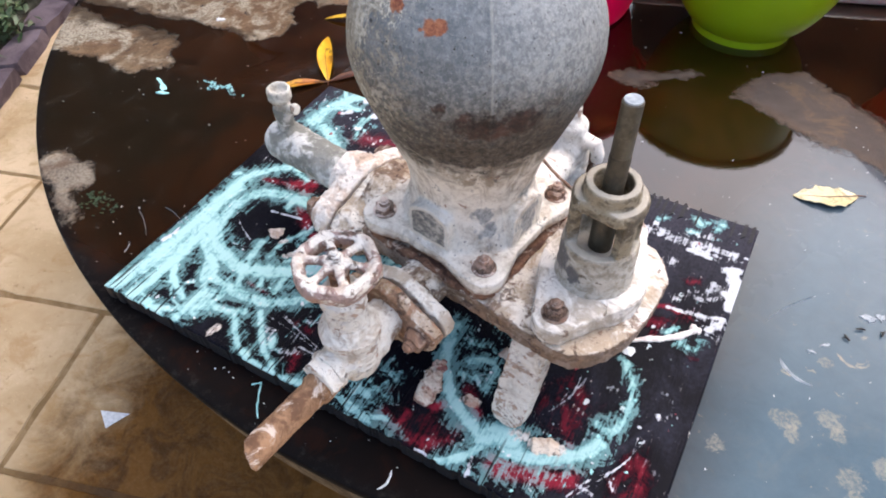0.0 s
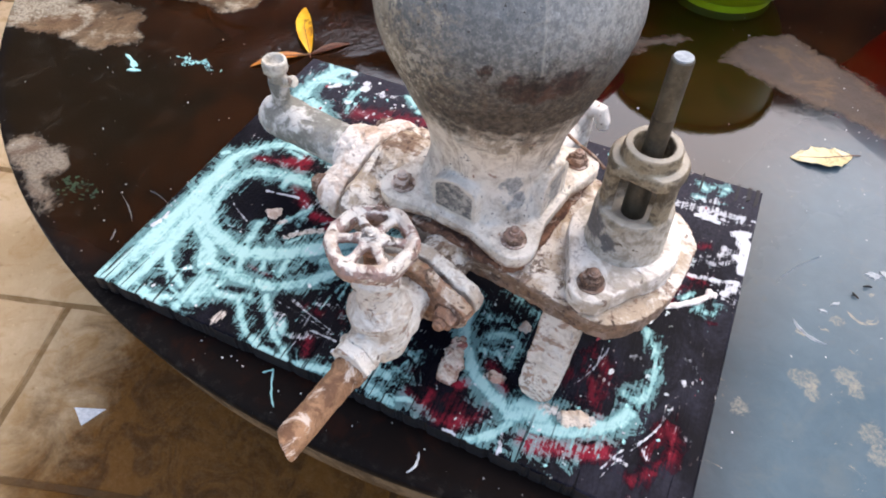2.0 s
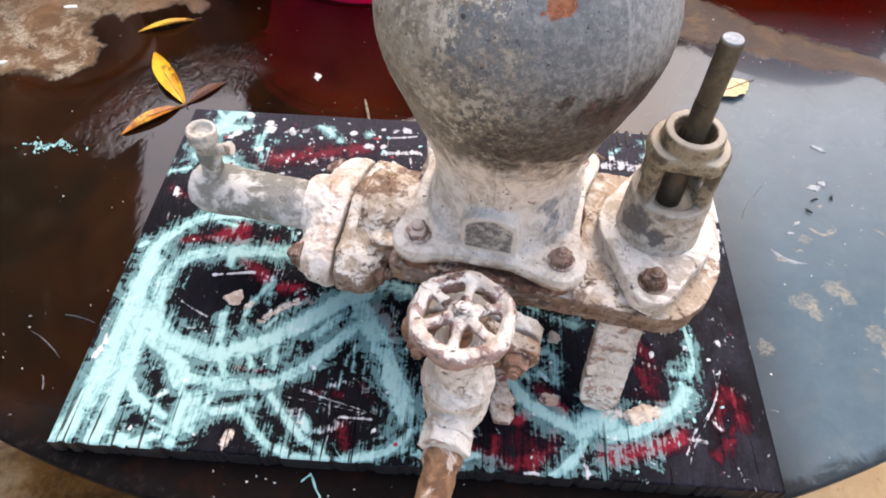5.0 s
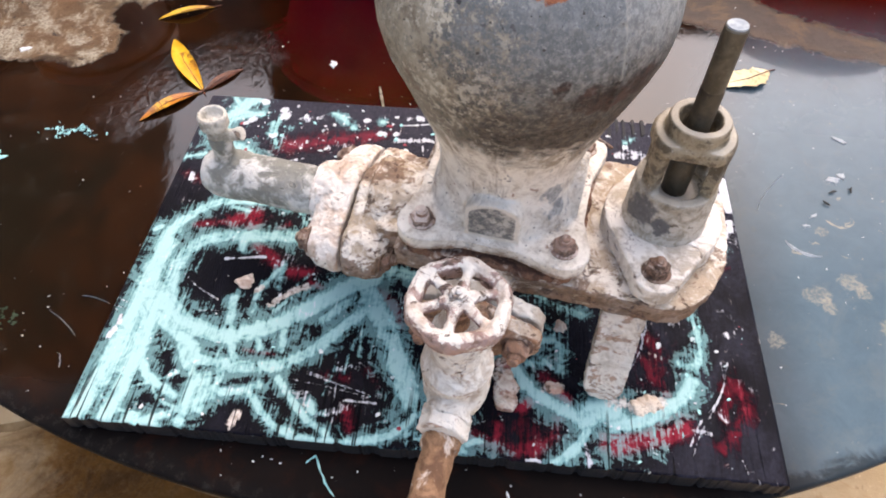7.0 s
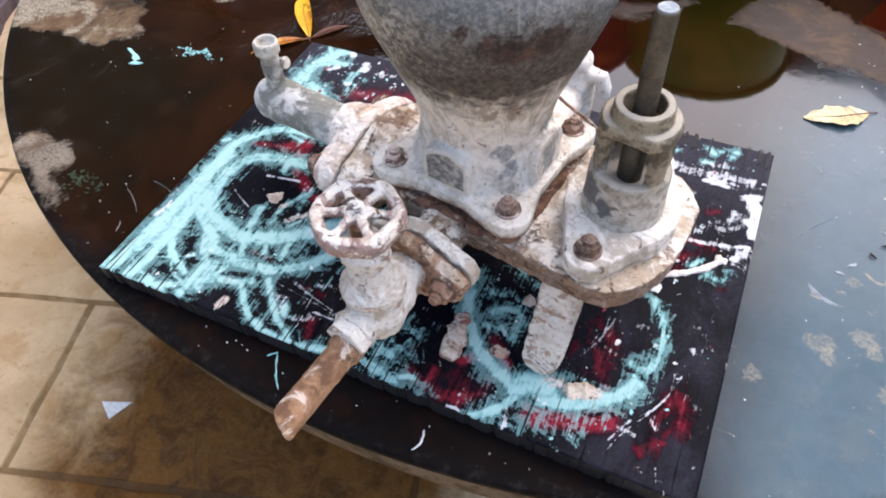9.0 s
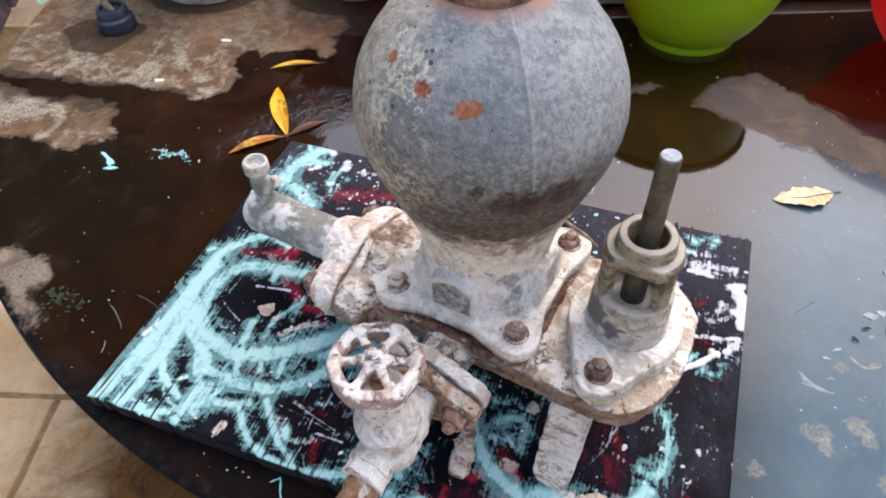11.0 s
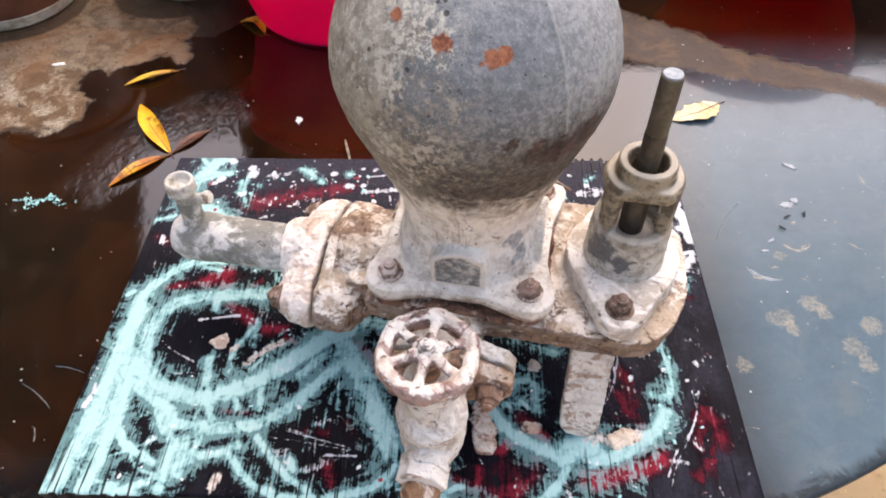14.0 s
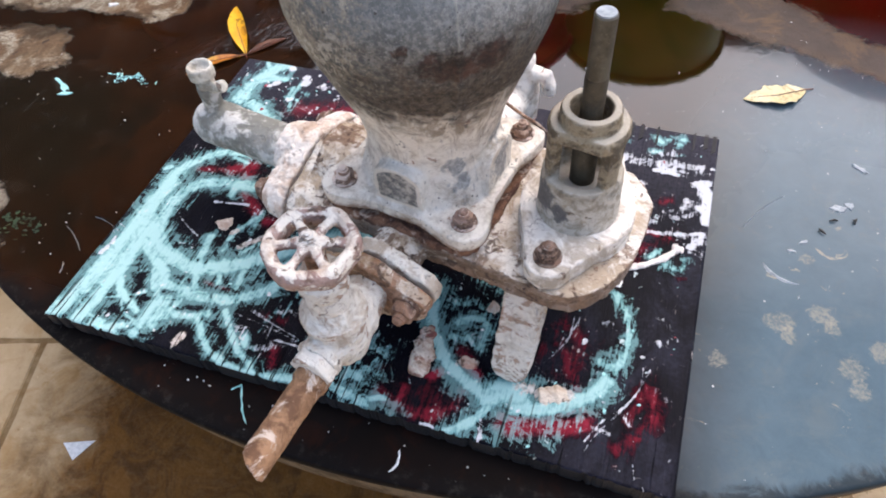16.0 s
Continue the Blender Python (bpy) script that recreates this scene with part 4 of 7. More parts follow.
def streak(bm, points, w, z=0.0006, high=0.0005):
    """A thin drip or scratch of dried paint."""
    left, right, top = [], [], []
    for i, (x, y) in enumerate(points):
        ax, ay = points[max(i - 1, 0)]
        bx, by = points[min(i + 1, len(points) - 1)]
        d = math.hypot(bx - ax, by - ay) or 1
        k = w * random.uniform(0.6, 1.3) * (0.35 if i in (0, len(points) - 1) else 1)
        nx, ny = -(by - ay) / d * k, (bx - ax) / d * k
        left.append(bm.verts.new((x + nx, y + ny, z - 0.0008)))
        right.append(bm.verts.new((x - nx, y - ny, z - 0.0008)))
        top.append(bm.verts.new((x, y, z + high)))
    for i in range(len(points) - 1):
        bm.faces.new((left[i], left[i + 1], top[i + 1], top[i]))
        bm.faces.new((top[i], top[i + 1], right[i + 1], right[i]))


def curve_points(a, b, bow, n=9):
    """Points from a to b, bowed sideways."""
    out = []
    for i in range(n):
        t = i / (n - 1)
        o = bow * 4 * t * (1 - t)
        dx, dy = b[0] - a[0], b[1] - a[1]
        d = math.hypot(dx, dy)
        out.append((a[0] + dx * t - dy / d * o + random.uniform(-1, 1) * 0.0006, a[1] + dy * t + dx / d * o))
    return out


random.seed(11)
bm = bmesh.new()
for x, y, rx, ry, turn in ((-0.259, 0.335, 0.013, 0.0030, -28), (-0.244, 0.325, 0.011, 0.0052, -40), (-0.233, 0.315, 0.010, 0.0030, 15)):
    splash(bm, x, y, rx, ry, turn, lumps=0.35)
for k in range(60):
    u = random.gauss(0, 1)
    splash(bm, -0.165 + 0.017 * u, 0.368 + 0.006 * math.sin(3 * u) + random.gauss(0, 0.004), random.uniform(0.0004, 0.0036), random.uniform(0.0003, 0.0011), random.uniform(-90, 90), lumps=0.6)
streak(bm, curve_points((0.214, -0.012), (0.222, -0.004), 0), 0.0012)
streak(bm, curve_points((0.222, -0.004), (0.244, -0.038), -0.002), 0.0012)
part("turquoise_splatter", bm, M_SPLASH_TEAL, table, "turquoise paint splashes")["kind"] = "stuff"
bm = bmesh.new()
streak(bm, curve_points((0.674, 0.276), (0.708, 0.258), -0.006), 0.0022)
streak(bm, curve_points((0.652, 0.318), (0.690, 0.375), 0.004), 0.0005)
# the splashes near (0.75, 0.37) draw a white reflection as raised marks
for x, y, rx, ry, turn in ((0.748, 0.372, 0.010, 0.005, 20), (0.757, 0.380, 0.006, 0.004, 90), (0.77, 0.44, 0.012, 0.004, -30), (0.712, 0.315, 0.006, 0.002, 40), (0.70, 0.30, 0.004, 0.002, 0)):
    splash(bm, x, y, rx, ry, turn, lumps=0.5)
part("scratches_and_glint", bm, M_SCRATCH, table, "grey scratches and a painted reflection mark on the table")["kind"] = "stuff"
bm = bmesh.new()
streak(bm, curve_points((0.385, -0.040), (0.387, -0.019), -0.003), 0.0016)
for k in range(110):
    a = random.uniform(-0.2, 0.5)
    splash(bm, a, random.uniform(-0.045, -0.008) + 0.55 * max(0, -a), random.uniform(0.0004, 0.0013), random.uniform(0.0004, 0.0010), 0, n=8)
for k in range(26):
    splash(bm, random.gauss(-0.10, 0.08), random.gauss(0.16, 0.11), random.uniform(0.0003, 0.0017) * random.uniform(0.4, 1.0), random.uniform(0.0004, 0.0009), random.uniform(0, 180), n=8)
for k in range(14):
    splash(bm, random.uniform(0.63, 0.95), random.uniform(0.1, 0.75), random.uniform(0.0004, 0.0011), random.uniform(0.0004, 0.0009), 0, n=8)
for k in range(10):
    splash(bm, random.uniform(-0.2, 0.6), random.uniform(0.45, 0.85), random.uniform(0.0005, 0.0018), random.uniform(0.0005, 0.0014), 0, n=8)
for x, y, rx, ry in ((0.13, 0.528, 0.004, 0.009), (-0.26, 0.66, 0.010, 0.005), (-0.30, 0.52, 0.008, 0.004)):
    splash(bm, x, y, rx, ry, 20, lumps=0.5)
part("paint_splatter", bm, M_SPLASH_WHITE, table, "white paint drops and scratches")["kind"] = "stuff"
bm = bmesh.new()
for k in range(70):
    splash(bm, random.gauss(-0.138, 0.016), random.gauss(0.103, 0.008), random.uniform(0.0006, 0.0035), random.uniform(0.0005, 0.002), random.uniform(-30, 60), z=0.0003, lumps=0.45, high=0.0003)
part("moss_stain", bm, M_MOSS, table, "dark green moss stain")["kind"] = "stuff"
bm = bmesh.new()
for (ax, ay), (bx, by) in (((-0.075, 0.115), (-0.035, 0.088)), ((-0.050, 0.135), (-0.018, 0.128)), ((-0.045, 0.070), (-0.038, 0.055))):
    streak(bm, curve_points((ax, ay), (bx, by), 0.002), 0.0004)
part("scratches", bm, M_SCRATCH, table, "pale scratches beside the board")["kind"] = "stuff"

# ---- painted board ----
BW, BD = 0.614, 0.427
NX, NY = 560, 390
_gx, _gy = np.meshgrid(np.linspace(0, BW, NX), np.linspace(0, BD, NY))
PAINT = {k: np.zeros(_gx.shape) for k in ("teal", "haze", "red", "white", "cream")}


_hairs = np.random.RandomState(3).rand(4096)


def brush(kind, width, load, *points):
    """Lays a stroke of paint along points (metres from the board's near left corner); the hairs leave lines along it."""
    if len(points) > 2:  # round the corners
        p = [points[0], *points, points[-1]]
        points = [tuple(0.5 * (2 * b[i] + (c[i] - a[i]) * u + (2 * a[i] - 5 * b[i] + 4 * c[i] - e[i]) * u * u + (3 * b[i] - a[i] - 3 * c[i] + e[i]) * u**3) for i in (0, 1))
                  for a, b, c, e in zip(p, p[1:], p[2:], p[3:]) for u in (0, 0.25, 0.5, 0.75)] + [points[-1]]
    d, across = np.full(_gx.shape, 1e9), np.zeros(_gx.shape)
    for (ax, ay), (bx, by) in zip(points, points[1:]):
        ex, ey = bx - ax, by - ay
        size = math.hypot(ex, ey) + 1e-9
        t = np.clip(((_gx - ax) * ex + (_gy - ay) * ey) / size**2, 0, 1)
        here = np.hypot(_gx - ax - t * ex, _gy - ay - t * ey)
        across = np.where(here < d, ((_gx - ax) * ey - (_gy - ay) * ex) / size, across)
        d = np.minimum(d, here)
    hair = 0
    for pitch in (0.0017, 0.0043):
        lane = (across + 0.0012 * np.sin(_gx * 60 + _gy * 45)) / pitch + 1000 + 37 * len(points) + 900 * points[0][0]
        k = np.floor(lane).astype(int)
        hair = hair + 0.5 * (_hairs[k % 4096] * (1 - lane + k) + _hairs[(k + 1) % 4096] * (lane - k))
    comb = 0.84 + 0.24 * hair if kind == "teal" and width > 0.005 else 1.0
    if kind == "teal":
        PAINT["haze"] = np.maximum(PAINT["haze"], 0.85 * load * np.clip(1.25 - 0.62 * d / (width * 1.7), 0, 1))
    if kind == "white" and width < 0.0016:
        load *= 0.80
    fade = np.clip(1.12 - 0.40 * d / width, 0, 1) if kind == "red" else np.clip(1.35 - 0.9 * d / width, 0, 1)
    PAINT[kind] = np.maximum(PAINT[kind], load * comb * fade)


brush("teal", 0.0072, 1.00, (0.139, 0.259), (0.102, 0.259), (0.066, 0.255), (0.045, 0.241), (0.028, 0.219), (0.022, 0.193), (0.025, 0.165), (0.031, 0.138), (0.037, 0.113))
brush("teal", 0.0091, 1.00, (0.179, 0.211), (0.150, 0.214), (0.115, 0.212), (0.085, 0.209), (0.062, 0.200), (0.048, 0.182), (0.044, 0.160), (0.048, 0.137), (0.062, 0.116), (0.085, 0.102))
brush("teal", 0.0114, 1.05, (0.044, 0.127), (0.067, 0.106), (0.090, 0.097), (0.115, 0.093), (0.140, 0.099), (0.164, 0.110), (0.187, 0.128), (0.220, 0.154), (0.246, 0.170))
brush("teal", 0.0086, 1.00, (0.046, 0.108), (0.066, 0.095), (0.087, 0.082), (0.097, 0.067))
brush("teal", 0.0078, 1.00, (0.097, 0.067), (0.135, 0.062), (0.170, 0.066), (0.193, 0.078), (0.211, 0.094), (0.228, 0.114), (0.246, 0.137))
brush("teal", 0.0052, 0.90, (0.125, 0.086), (0.133, 0.070))
brush("teal", 0.0046, 0.90, (0.171, 0.102), (0.174, 0.082))
brush("teal", 0.0046, 0.90, (0.147, 0.094), (0.153, 0.082))
brush("teal", 0.0136, 1.05, (0.024, 0.205), (0.024, 0.151), (0.024, 0.100), (0.020, 0.052), (0.013, 0.006))
brush("teal", 0.0112, 1.05, (0.036, 0.139), (0.041, 0.089), (0.041, 0.043), (0.037, 0.003))
brush("teal", 0.0056, 1.00, (0.035, 0.085), (0.045, 0.063), (0.064, 0.043), (0.089, 0.029))
brush("teal", 0.0055, 0.95, (0.080, 0.078), (0.097, 0.054), (0.116, 0.040), (0.142, 0.037), (0.162, 0.046))
brush("teal", 0.0084, 1.05, (0.005, 0.000), (0.006, 0.013))
brush("teal", 0.0054, 0.95, (0.029, -0.006), (0.078, 0.006), (0.107, 0.022), (0.123, 0.032))
brush("teal", 0.0078, 0.95, (0.104, 0.047), (0.102, 0.025), (0.103, 0.005))
brush("teal", 0.0052, 0.90, (0.053, 0.006), (0.085, 0.000))
brush("teal", 0.0025, 0.90, (0.045, 0.032), (0.074, 0.044), (0.086, 0.052))
brush("teal", 0.0024, 0.90, (0.026, 0.023), (0.046, 0.012), (0.067, 0.009))
brush("teal", 0.0024, 0.85, (0.063, 0.045), (0.077, 0.025), (0.099, 0.017))
brush("teal", 0.0066, 0.95, (0.114, 0.050), (0.115, 0.019))
brush("teal", 0.0055, 0.90, (0.124, 0.057), (0.125, 0.041))
brush("teal", 0.0047, 0.95, (0.153, 0.042), (0.168, 0.025), (0.185, 0.010), (0.203, 0.004))
brush("teal", 0.0041, 0.95, (0.178, 0.054), (0.193, 0.036), (0.212, 0.018), (0.231, 0.007))
brush("teal", 0.0052, 0.95, (0.201, 0.001), (0.230, 0.001), (0.258, 0.004), (0.286, 0.012), (0.303, 0.031))
brush("teal", 0.0127, 1.00, (0.243, 0.150), (0.269, 0.112), (0.285, 0.073), (0.297, 0.044))
brush("teal", 0.0064, 0.85, (0.206, 0.118), (0.223, 0.138), (0.244, 0.147))
brush("teal", 0.0104, 0.90, (0.225, 0.161), (0.261, 0.179), (0.284, 0.178))
brush("teal", 0.0042, 0.90, (0.211, 0.034), (0.215, 0.025))
brush("teal", 0.0024, 0.90, (0.223, 0.025), (0.224, 0.025))
brush("teal", 0.0023, 0.80, (0.243, 0.008), (0.239, 0.015))
brush("teal", 0.0054, 0.95, (0.114, 0.134), (0.117, 0.106))
brush("teal", 0.0036, 0.80, (0.135, 0.136), (0.139, 0.153), (0.149, 0.171))
brush("teal", 0.0047, 0.90, (0.105, 0.193), (0.103, 0.209))
brush("teal", 0.0042, 0.75, (0.168, 0.139), (0.156, 0.122))
brush("teal", 0.0029, 0.75, (0.153, 0.178), (0.153, 0.151))
brush("haze", 0.0107, 0.72, (0.062, 0.190), (0.050, 0.164), (0.058, 0.135), (0.081, 0.115))
brush("haze", 0.0091, 0.66, (0.119, 0.115), (0.154, 0.128), (0.187, 0.151))
brush("haze", 0.0088, 0.66, (0.040, 0.077), (0.066, 0.051))
brush("haze", 0.0119, 0.62, (0.080, 0.041), (0.075, 0.015))
brush("haze", 0.0082, 0.60, (0.181, 0.025), (0.218, 0.013))
brush("haze", 0.0075, 0.62, (0.121, 0.057), (0.168, 0.053))
brush("teal", 0.0037, 0.95, (0.001, 0.317), (0.024, 0.325))
brush("teal", 0.0050, 0.90, (0.037, 0.383), (0.055, 0.393), (0.072, 0.399))
brush("teal", 0.0061, 0.95, (0.048, 0.417), (0.064, 0.422))
brush("teal", 0.0041, 0.80, (0.041, 0.409), (0.032, 0.424))
brush("teal", 0.0048, 0.80, (0.095, 0.392), (0.095, 0.368), (0.103, 0.342))
brush("teal", 0.0049, 0.85, (0.160, 0.405), (0.173, 0.398), (0.187, 0.382))
brush("teal", 0.0041, 0.90, (0.080, 0.249), (0.095, 0.245))
brush("teal", 0.0039, 0.70, (0.111, 0.376), (0.112, 0.377))
brush("teal", 0.0039, 0.90, (0.219, 0.397), (0.221, 0.397))
brush("teal", 0.0040, 0.90, (0.006, 0.210), (0.012, 0.215))
brush("teal", 0.0033, 0.80, (0.164, 0.230), (0.155, 0.245))
brush("teal", 0.0110, 1.05, (0.057, 0.422), (0.042, 0.405), (0.032, 0.374), (0.032, 0.346))
brush("teal", 0.0105, 1.00, (0.028, 0.346), (0.055, 0.341), (0.086, 0.319))
brush("teal", 0.0049, 0.90, (0.042, 0.399), (0.073, 0.396))
brush("teal", 0.0048, 0.80, (0.091, 0.364), (0.090, 0.385))
brush("red", 0.0065, 0.75, (0.047, 0.221), (0.076, 0.226))
brush("red", 0.0124, 0.85, (0.087, 0.227), (0.104, 0.246), (0.107, 0.223))
brush("red", 0.0056, 0.80, (0.136, 0.223), (0.145, 0.230))
brush("red", 0.0069, 0.85, (0.118, 0.200), (0.135, 0.190), (0.145, 0.177))
brush("red", 0.0067, 0.85, (0.160, 0.170), (0.179, 0.170))
brush("red", 0.0043, 0.85, (0.185, 0.159), (0.196, 0.154))
brush("red", 0.0032, 0.75, (0.139, 0.080), (0.168, 0.077))
brush("red", 0.0030, 0.70, (-0.002, 0.015), (0.003, 0.014))
brush("red", 0.0142, 0.80, (0.104, 0.344), (0.136, 0.353), (0.175, 0.363), (0.220, 0.374))
brush("red", 0.0082, 0.78, (0.192, 0.341), (0.246, 0.332))
brush("red", 0.0070, 0.60, (0.008, 0.296), (0.031, 0.285))
brush("red", 0.0048, 0.50, (0.046, 0.203), (0.066, 0.213))
brush("red", 0.0084, 0.85, (0.251, 0.155), (0.270, 0.138), (0.277, 0.117))
brush("red", 0.0070, 0.75, (0.244, 0.030), (0.250, 0.011))
brush("red", 0.0056, 0.65, (0.257, 0.070), (0.269, 0.055))
brush("red", 0.0050, 0.60, (0.218, 0.060), (0.238, 0.060))
brush("white", 0.0020, 1.00, (0.092, 0.180), (0.131, 0.186))
brush("white", 0.0009, 1.00, (0.056, 0.158), (0.075, 0.143), (0.099, 0.131))
brush("white", 0.0007, 0.90, (0.081, 0.117), (0.110, 0.119))
brush("white", 0.0027, 1.00, (0.013, 0.096), (0.012, 0.104))
brush("white", 0.0034, 1.00, (0.009, 0.081), (0.012, 0.090))
brush("white", 0.0011, 0.95, (0.000, 0.124), (0.017, 0.118))
brush("white", 0.0011, 0.90, (0.001, 0.115), (0.016, 0.112))
brush("cream", 0.0047, 0.95, (0.147, 0.008), (0.150, 0.018))
brush("white", 0.0007, 0.95, (0.187, 0.055), (0.220, 0.051), (0.261, 0.044))
brush("white", 0.0009, 0.90, (0.201, 0.064), (0.219, 0.059))
brush("white", 0.0018, 0.90, (0.242, 0.039), (0.269, 0.039))
brush("white", 0.0014, 0.70, (0.151, 0.141), (0.166, 0.149))
brush("cream", 0.0043, 0.80, (0.151, 0.130), (0.169, 0.147), (0.181, 0.154))
brush("cream", 0.0036, 0.80, (0.133, 0.145), (0.138, 0.149))
brush("white", 0.0061, 1.10, (0.069, 0.420), (0.070, 0.420))
brush("white", 0.0060, 1.10, (0.096, 0.408), (0.097, 0.408))
brush("white", 0.0069, 1.10, (0.100, 0.396), (0.101, 0.397))
brush("white", 0.0059, 1.10, (0.063, 0.386), (0.064, 0.387))
brush("white", 0.0048, 1.10, (0.094, 0.361), (0.095, 0.361))
brush("white", 0.0044, 1.10, (0.200, 0.398), (0.201, 0.398))
brush("white", 0.0062, 1.10, (0.221, 0.378), (0.222, 0.378))
brush("white", 0.0049, 1.10, (0.249, 0.406), (0.250, 0.407))
brush("white", 0.0059, 1.10, (0.263, 0.408), (0.264, 0.408))
brush("white", 0.0030, 1.10, (0.235, 0.407), (0.236, 0.407))
brush("white", 0.0034, 1.10, (0.055, 0.379), (0.056, 0.380))
brush("white", 0.0024, 1.10, (0.152, 0.384), (0.153, 0.384))
brush("white", 0.0038, 1.10, (0.238, 0.377), (0.239, 0.378))
brush("white", 0.0079, 0.62, (0.122, 0.391), (0.144, 0.395))
brush("white", 0.0016, 0.90, (0.244, 0.393), (0.276, 0.398))
brush("white", 0.0047, 0.90, (0.241, 0.366), (0.279, 0.371))
brush("white", 0.0018, 0.80, (0.272, 0.360), (0.274, 0.346))
brush("white", 0.0036, 0.60, (0.124, 0.322), (0.137, 0.327))
brush("white", 0.0065, 0.50, (0.164, 0.349), (0.186, 0.353))
brush("white", 0.0035, 0.80, (0.020, 0.284), (0.020, 0.293))
brush("white", 0.0019, 0.70, (0.208, 0.366), (0.209, 0.366))
brush("white", 0.0072, 0.80, (0.496, 0.366), (0.522, 0.369), (0.548, 0.369), (0.575, 0.372), (0.598, 0.373))
brush("white", 0.0044, 1.10, (0.550, 0.359), (0.564, 0.358), (0.575, 0.357))
brush("white", 0.0069, 0.58, (0.529, 0.323), (0.543, 0.333))
brush("white", 0.0068, 1.05, (0.596, 0.347), (0.607, 0.352))
brush("white", 0.0082, 1.15, (0.603, 0.347), (0.609, 0.328), (0.611, 0.297))
brush("white", 0.0056, 0.90, (0.601, 0.313), (0.610, 0.309))
brush("white", 0.0080, 0.60, (0.568, 0.297), (0.584, 0.290))
brush("white", 0.0049, 0.66, (0.584, 0.325), (0.590, 0.318))
brush("white", 0.0049, 0.58, (0.590, 0.297), (0.605, 0.311))
brush("white", 0.0031, 0.95, (0.553, 0.267), (0.570, 0.269), (0.590, 0.273), (0.610, 0.279))
brush("white", 0.0069, 0.95, (0.598, 0.258), (0.610, 0.274))
brush("white", 0.0026, 0.70, (0.553, 0.329), (0.554, 0.329))
brush("white", 0.0026, 0.90, (0.610, 0.375), (0.612, 0.375))
brush("white", 0.0023, 0.80, (0.547, 0.235), (0.549, 0.236))
brush("white", 0.0037, 0.90, (0.505, 0.381), (0.506, 0.381))
brush("red", 0.0040, 0.95, (0.534, 0.259), (0.550, 0.267), (0.565, 0.266))
brush("red", 0.0093, 0.70, (0.536, 0.236), (0.559, 0.245), (0.578, 0.267))
brush("red", 0.0050, 0.75, (0.564, 0.311), (0.573, 0.316))
brush("red", 0.0043, 0.60, (0.588, 0.216), (0.599, 0.218))
brush("red", 0.0061, 0.70, (0.545, 0.226), (0.553, 0.227))
brush("red", 0.0056, 0.55, (0.498, 0.380), (0.499, 0.381))
brush("red", 0.0046, 0.50, (0.531, 0.384), (0.532, 0.385))
brush("teal", 0.0037, 1.00, (0.545, 0.410), (0.552, 0.404))
brush("teal", 0.0037, 0.95, (0.559, 0.410), (0.561, 0.411))
brush("teal", 0.0037, 0.95, (0.575, 0.414), (0.576, 0.414))
brush("teal", 0.0037, 0.90, (0.571, 0.404), (0.573, 0.405))
brush("teal", 0.0037, 0.90, (0.545, 0.385), (0.551, 0.388))
brush("teal", 0.0028, 0.90, (0.506, 0.389), (0.507, 0.389))
brush("teal", 0.0033, 0.90, (0.512, 0.394), (0.513, 0.395))
brush("teal", 0.0038, 0.85, (0.562, 0.236), (0.571, 0.247))
brush("teal", 0.0044, 0.72, (0.576, 0.229), (0.591, 0.225), (0.595, 0.238))
brush("teal", 0.0027, 0.70, (0.571, 0.387), (0.579, 0.389))
brush("teal", 0.0076, 1.00, (0.369, 0.138), (0.375, 0.108), (0.387, 0.085), (0.404, 0.065), (0.427, 0.051), (0.447, 0.041))
brush("teal", 0.0149, 1.00, (0.449, 0.043), (0.460, 0.051), (0.473, 0.053))
brush("teal", 0.0081, 0.98, (0.472, 0.037), (0.501, 0.046), (0.523, 0.060), (0.539, 0.074), (0.546, 0.088))
brush("teal", 0.0054, 0.85, (0.546, 0.088), (0.555, 0.112), (0.556, 0.139), (0.550, 0.160), (0.538, 0.182))
brush("teal", 0.0064, 0.92, (0.537, 0.104), (0.551, 0.101))
brush("teal", 0.0056, 0.95, (0.452, 0.031), (0.440, 0.014), (0.424, -0.000))
brush("teal", 0.0057, 0.78, (0.402, 0.107), (0.416, 0.116), (0.431, 0.109), (0.430, 0.086))
brush("teal", 0.0043, 0.72, (0.400, 0.091), (0.412, 0.092))
brush("teal", 0.0059, 0.75, (0.413, 0.130), (0.422, 0.126))
brush("teal", 0.0052, 0.70, (0.391, 0.128), (0.402, 0.129))
brush("teal", 0.0029, 0.70, (0.423, 0.088), (0.411, 0.098))
brush("haze", 0.0109, 0.66, (0.484, 0.029), (0.511, 0.036), (0.532, 0.050))
brush("haze", 0.0084, 0.60, (0.457, 0.011), (0.466, 0.004))
brush("haze", 0.0081, 0.60, (0.305, 0.018), (0.339, 0.016), (0.354, 0.004))
brush("teal", 0.0075, 0.74, (0.300, 0.015), (0.325, 0.008), (0.346, 0.005))
brush("teal", 0.0062, 0.72, (0.299, 0.036), (0.333, 0.026))
brush("teal", 0.0049, 0.70, (0.314, 0.044), (0.338, 0.036))
brush("red", 0.0061, 0.98, (0.467, 0.027), (0.497, 0.031), (0.532, 0.040))
brush("red", 0.0048, 0.85, (0.530, 0.055), (0.540, 0.045))
brush("red", 0.0086, 0.70, (0.492, 0.121), (0.508, 0.096), (0.522, 0.074))
brush("red", 0.0076, 0.78, (0.413, 0.077), (0.422, 0.075))
brush("red", 0.0054, 1.00, (0.435, 0.060), (0.425, 0.067))
brush("red", 0.0048, 1.00, (0.395, 0.046), (0.402, 0.054))
brush("red", 0.0053, 0.85, (0.377, 0.029), (0.374, 0.014))
brush("red", 0.0083, 0.76, (0.398, 0.010), (0.422, 0.021), (0.431, 0.052))
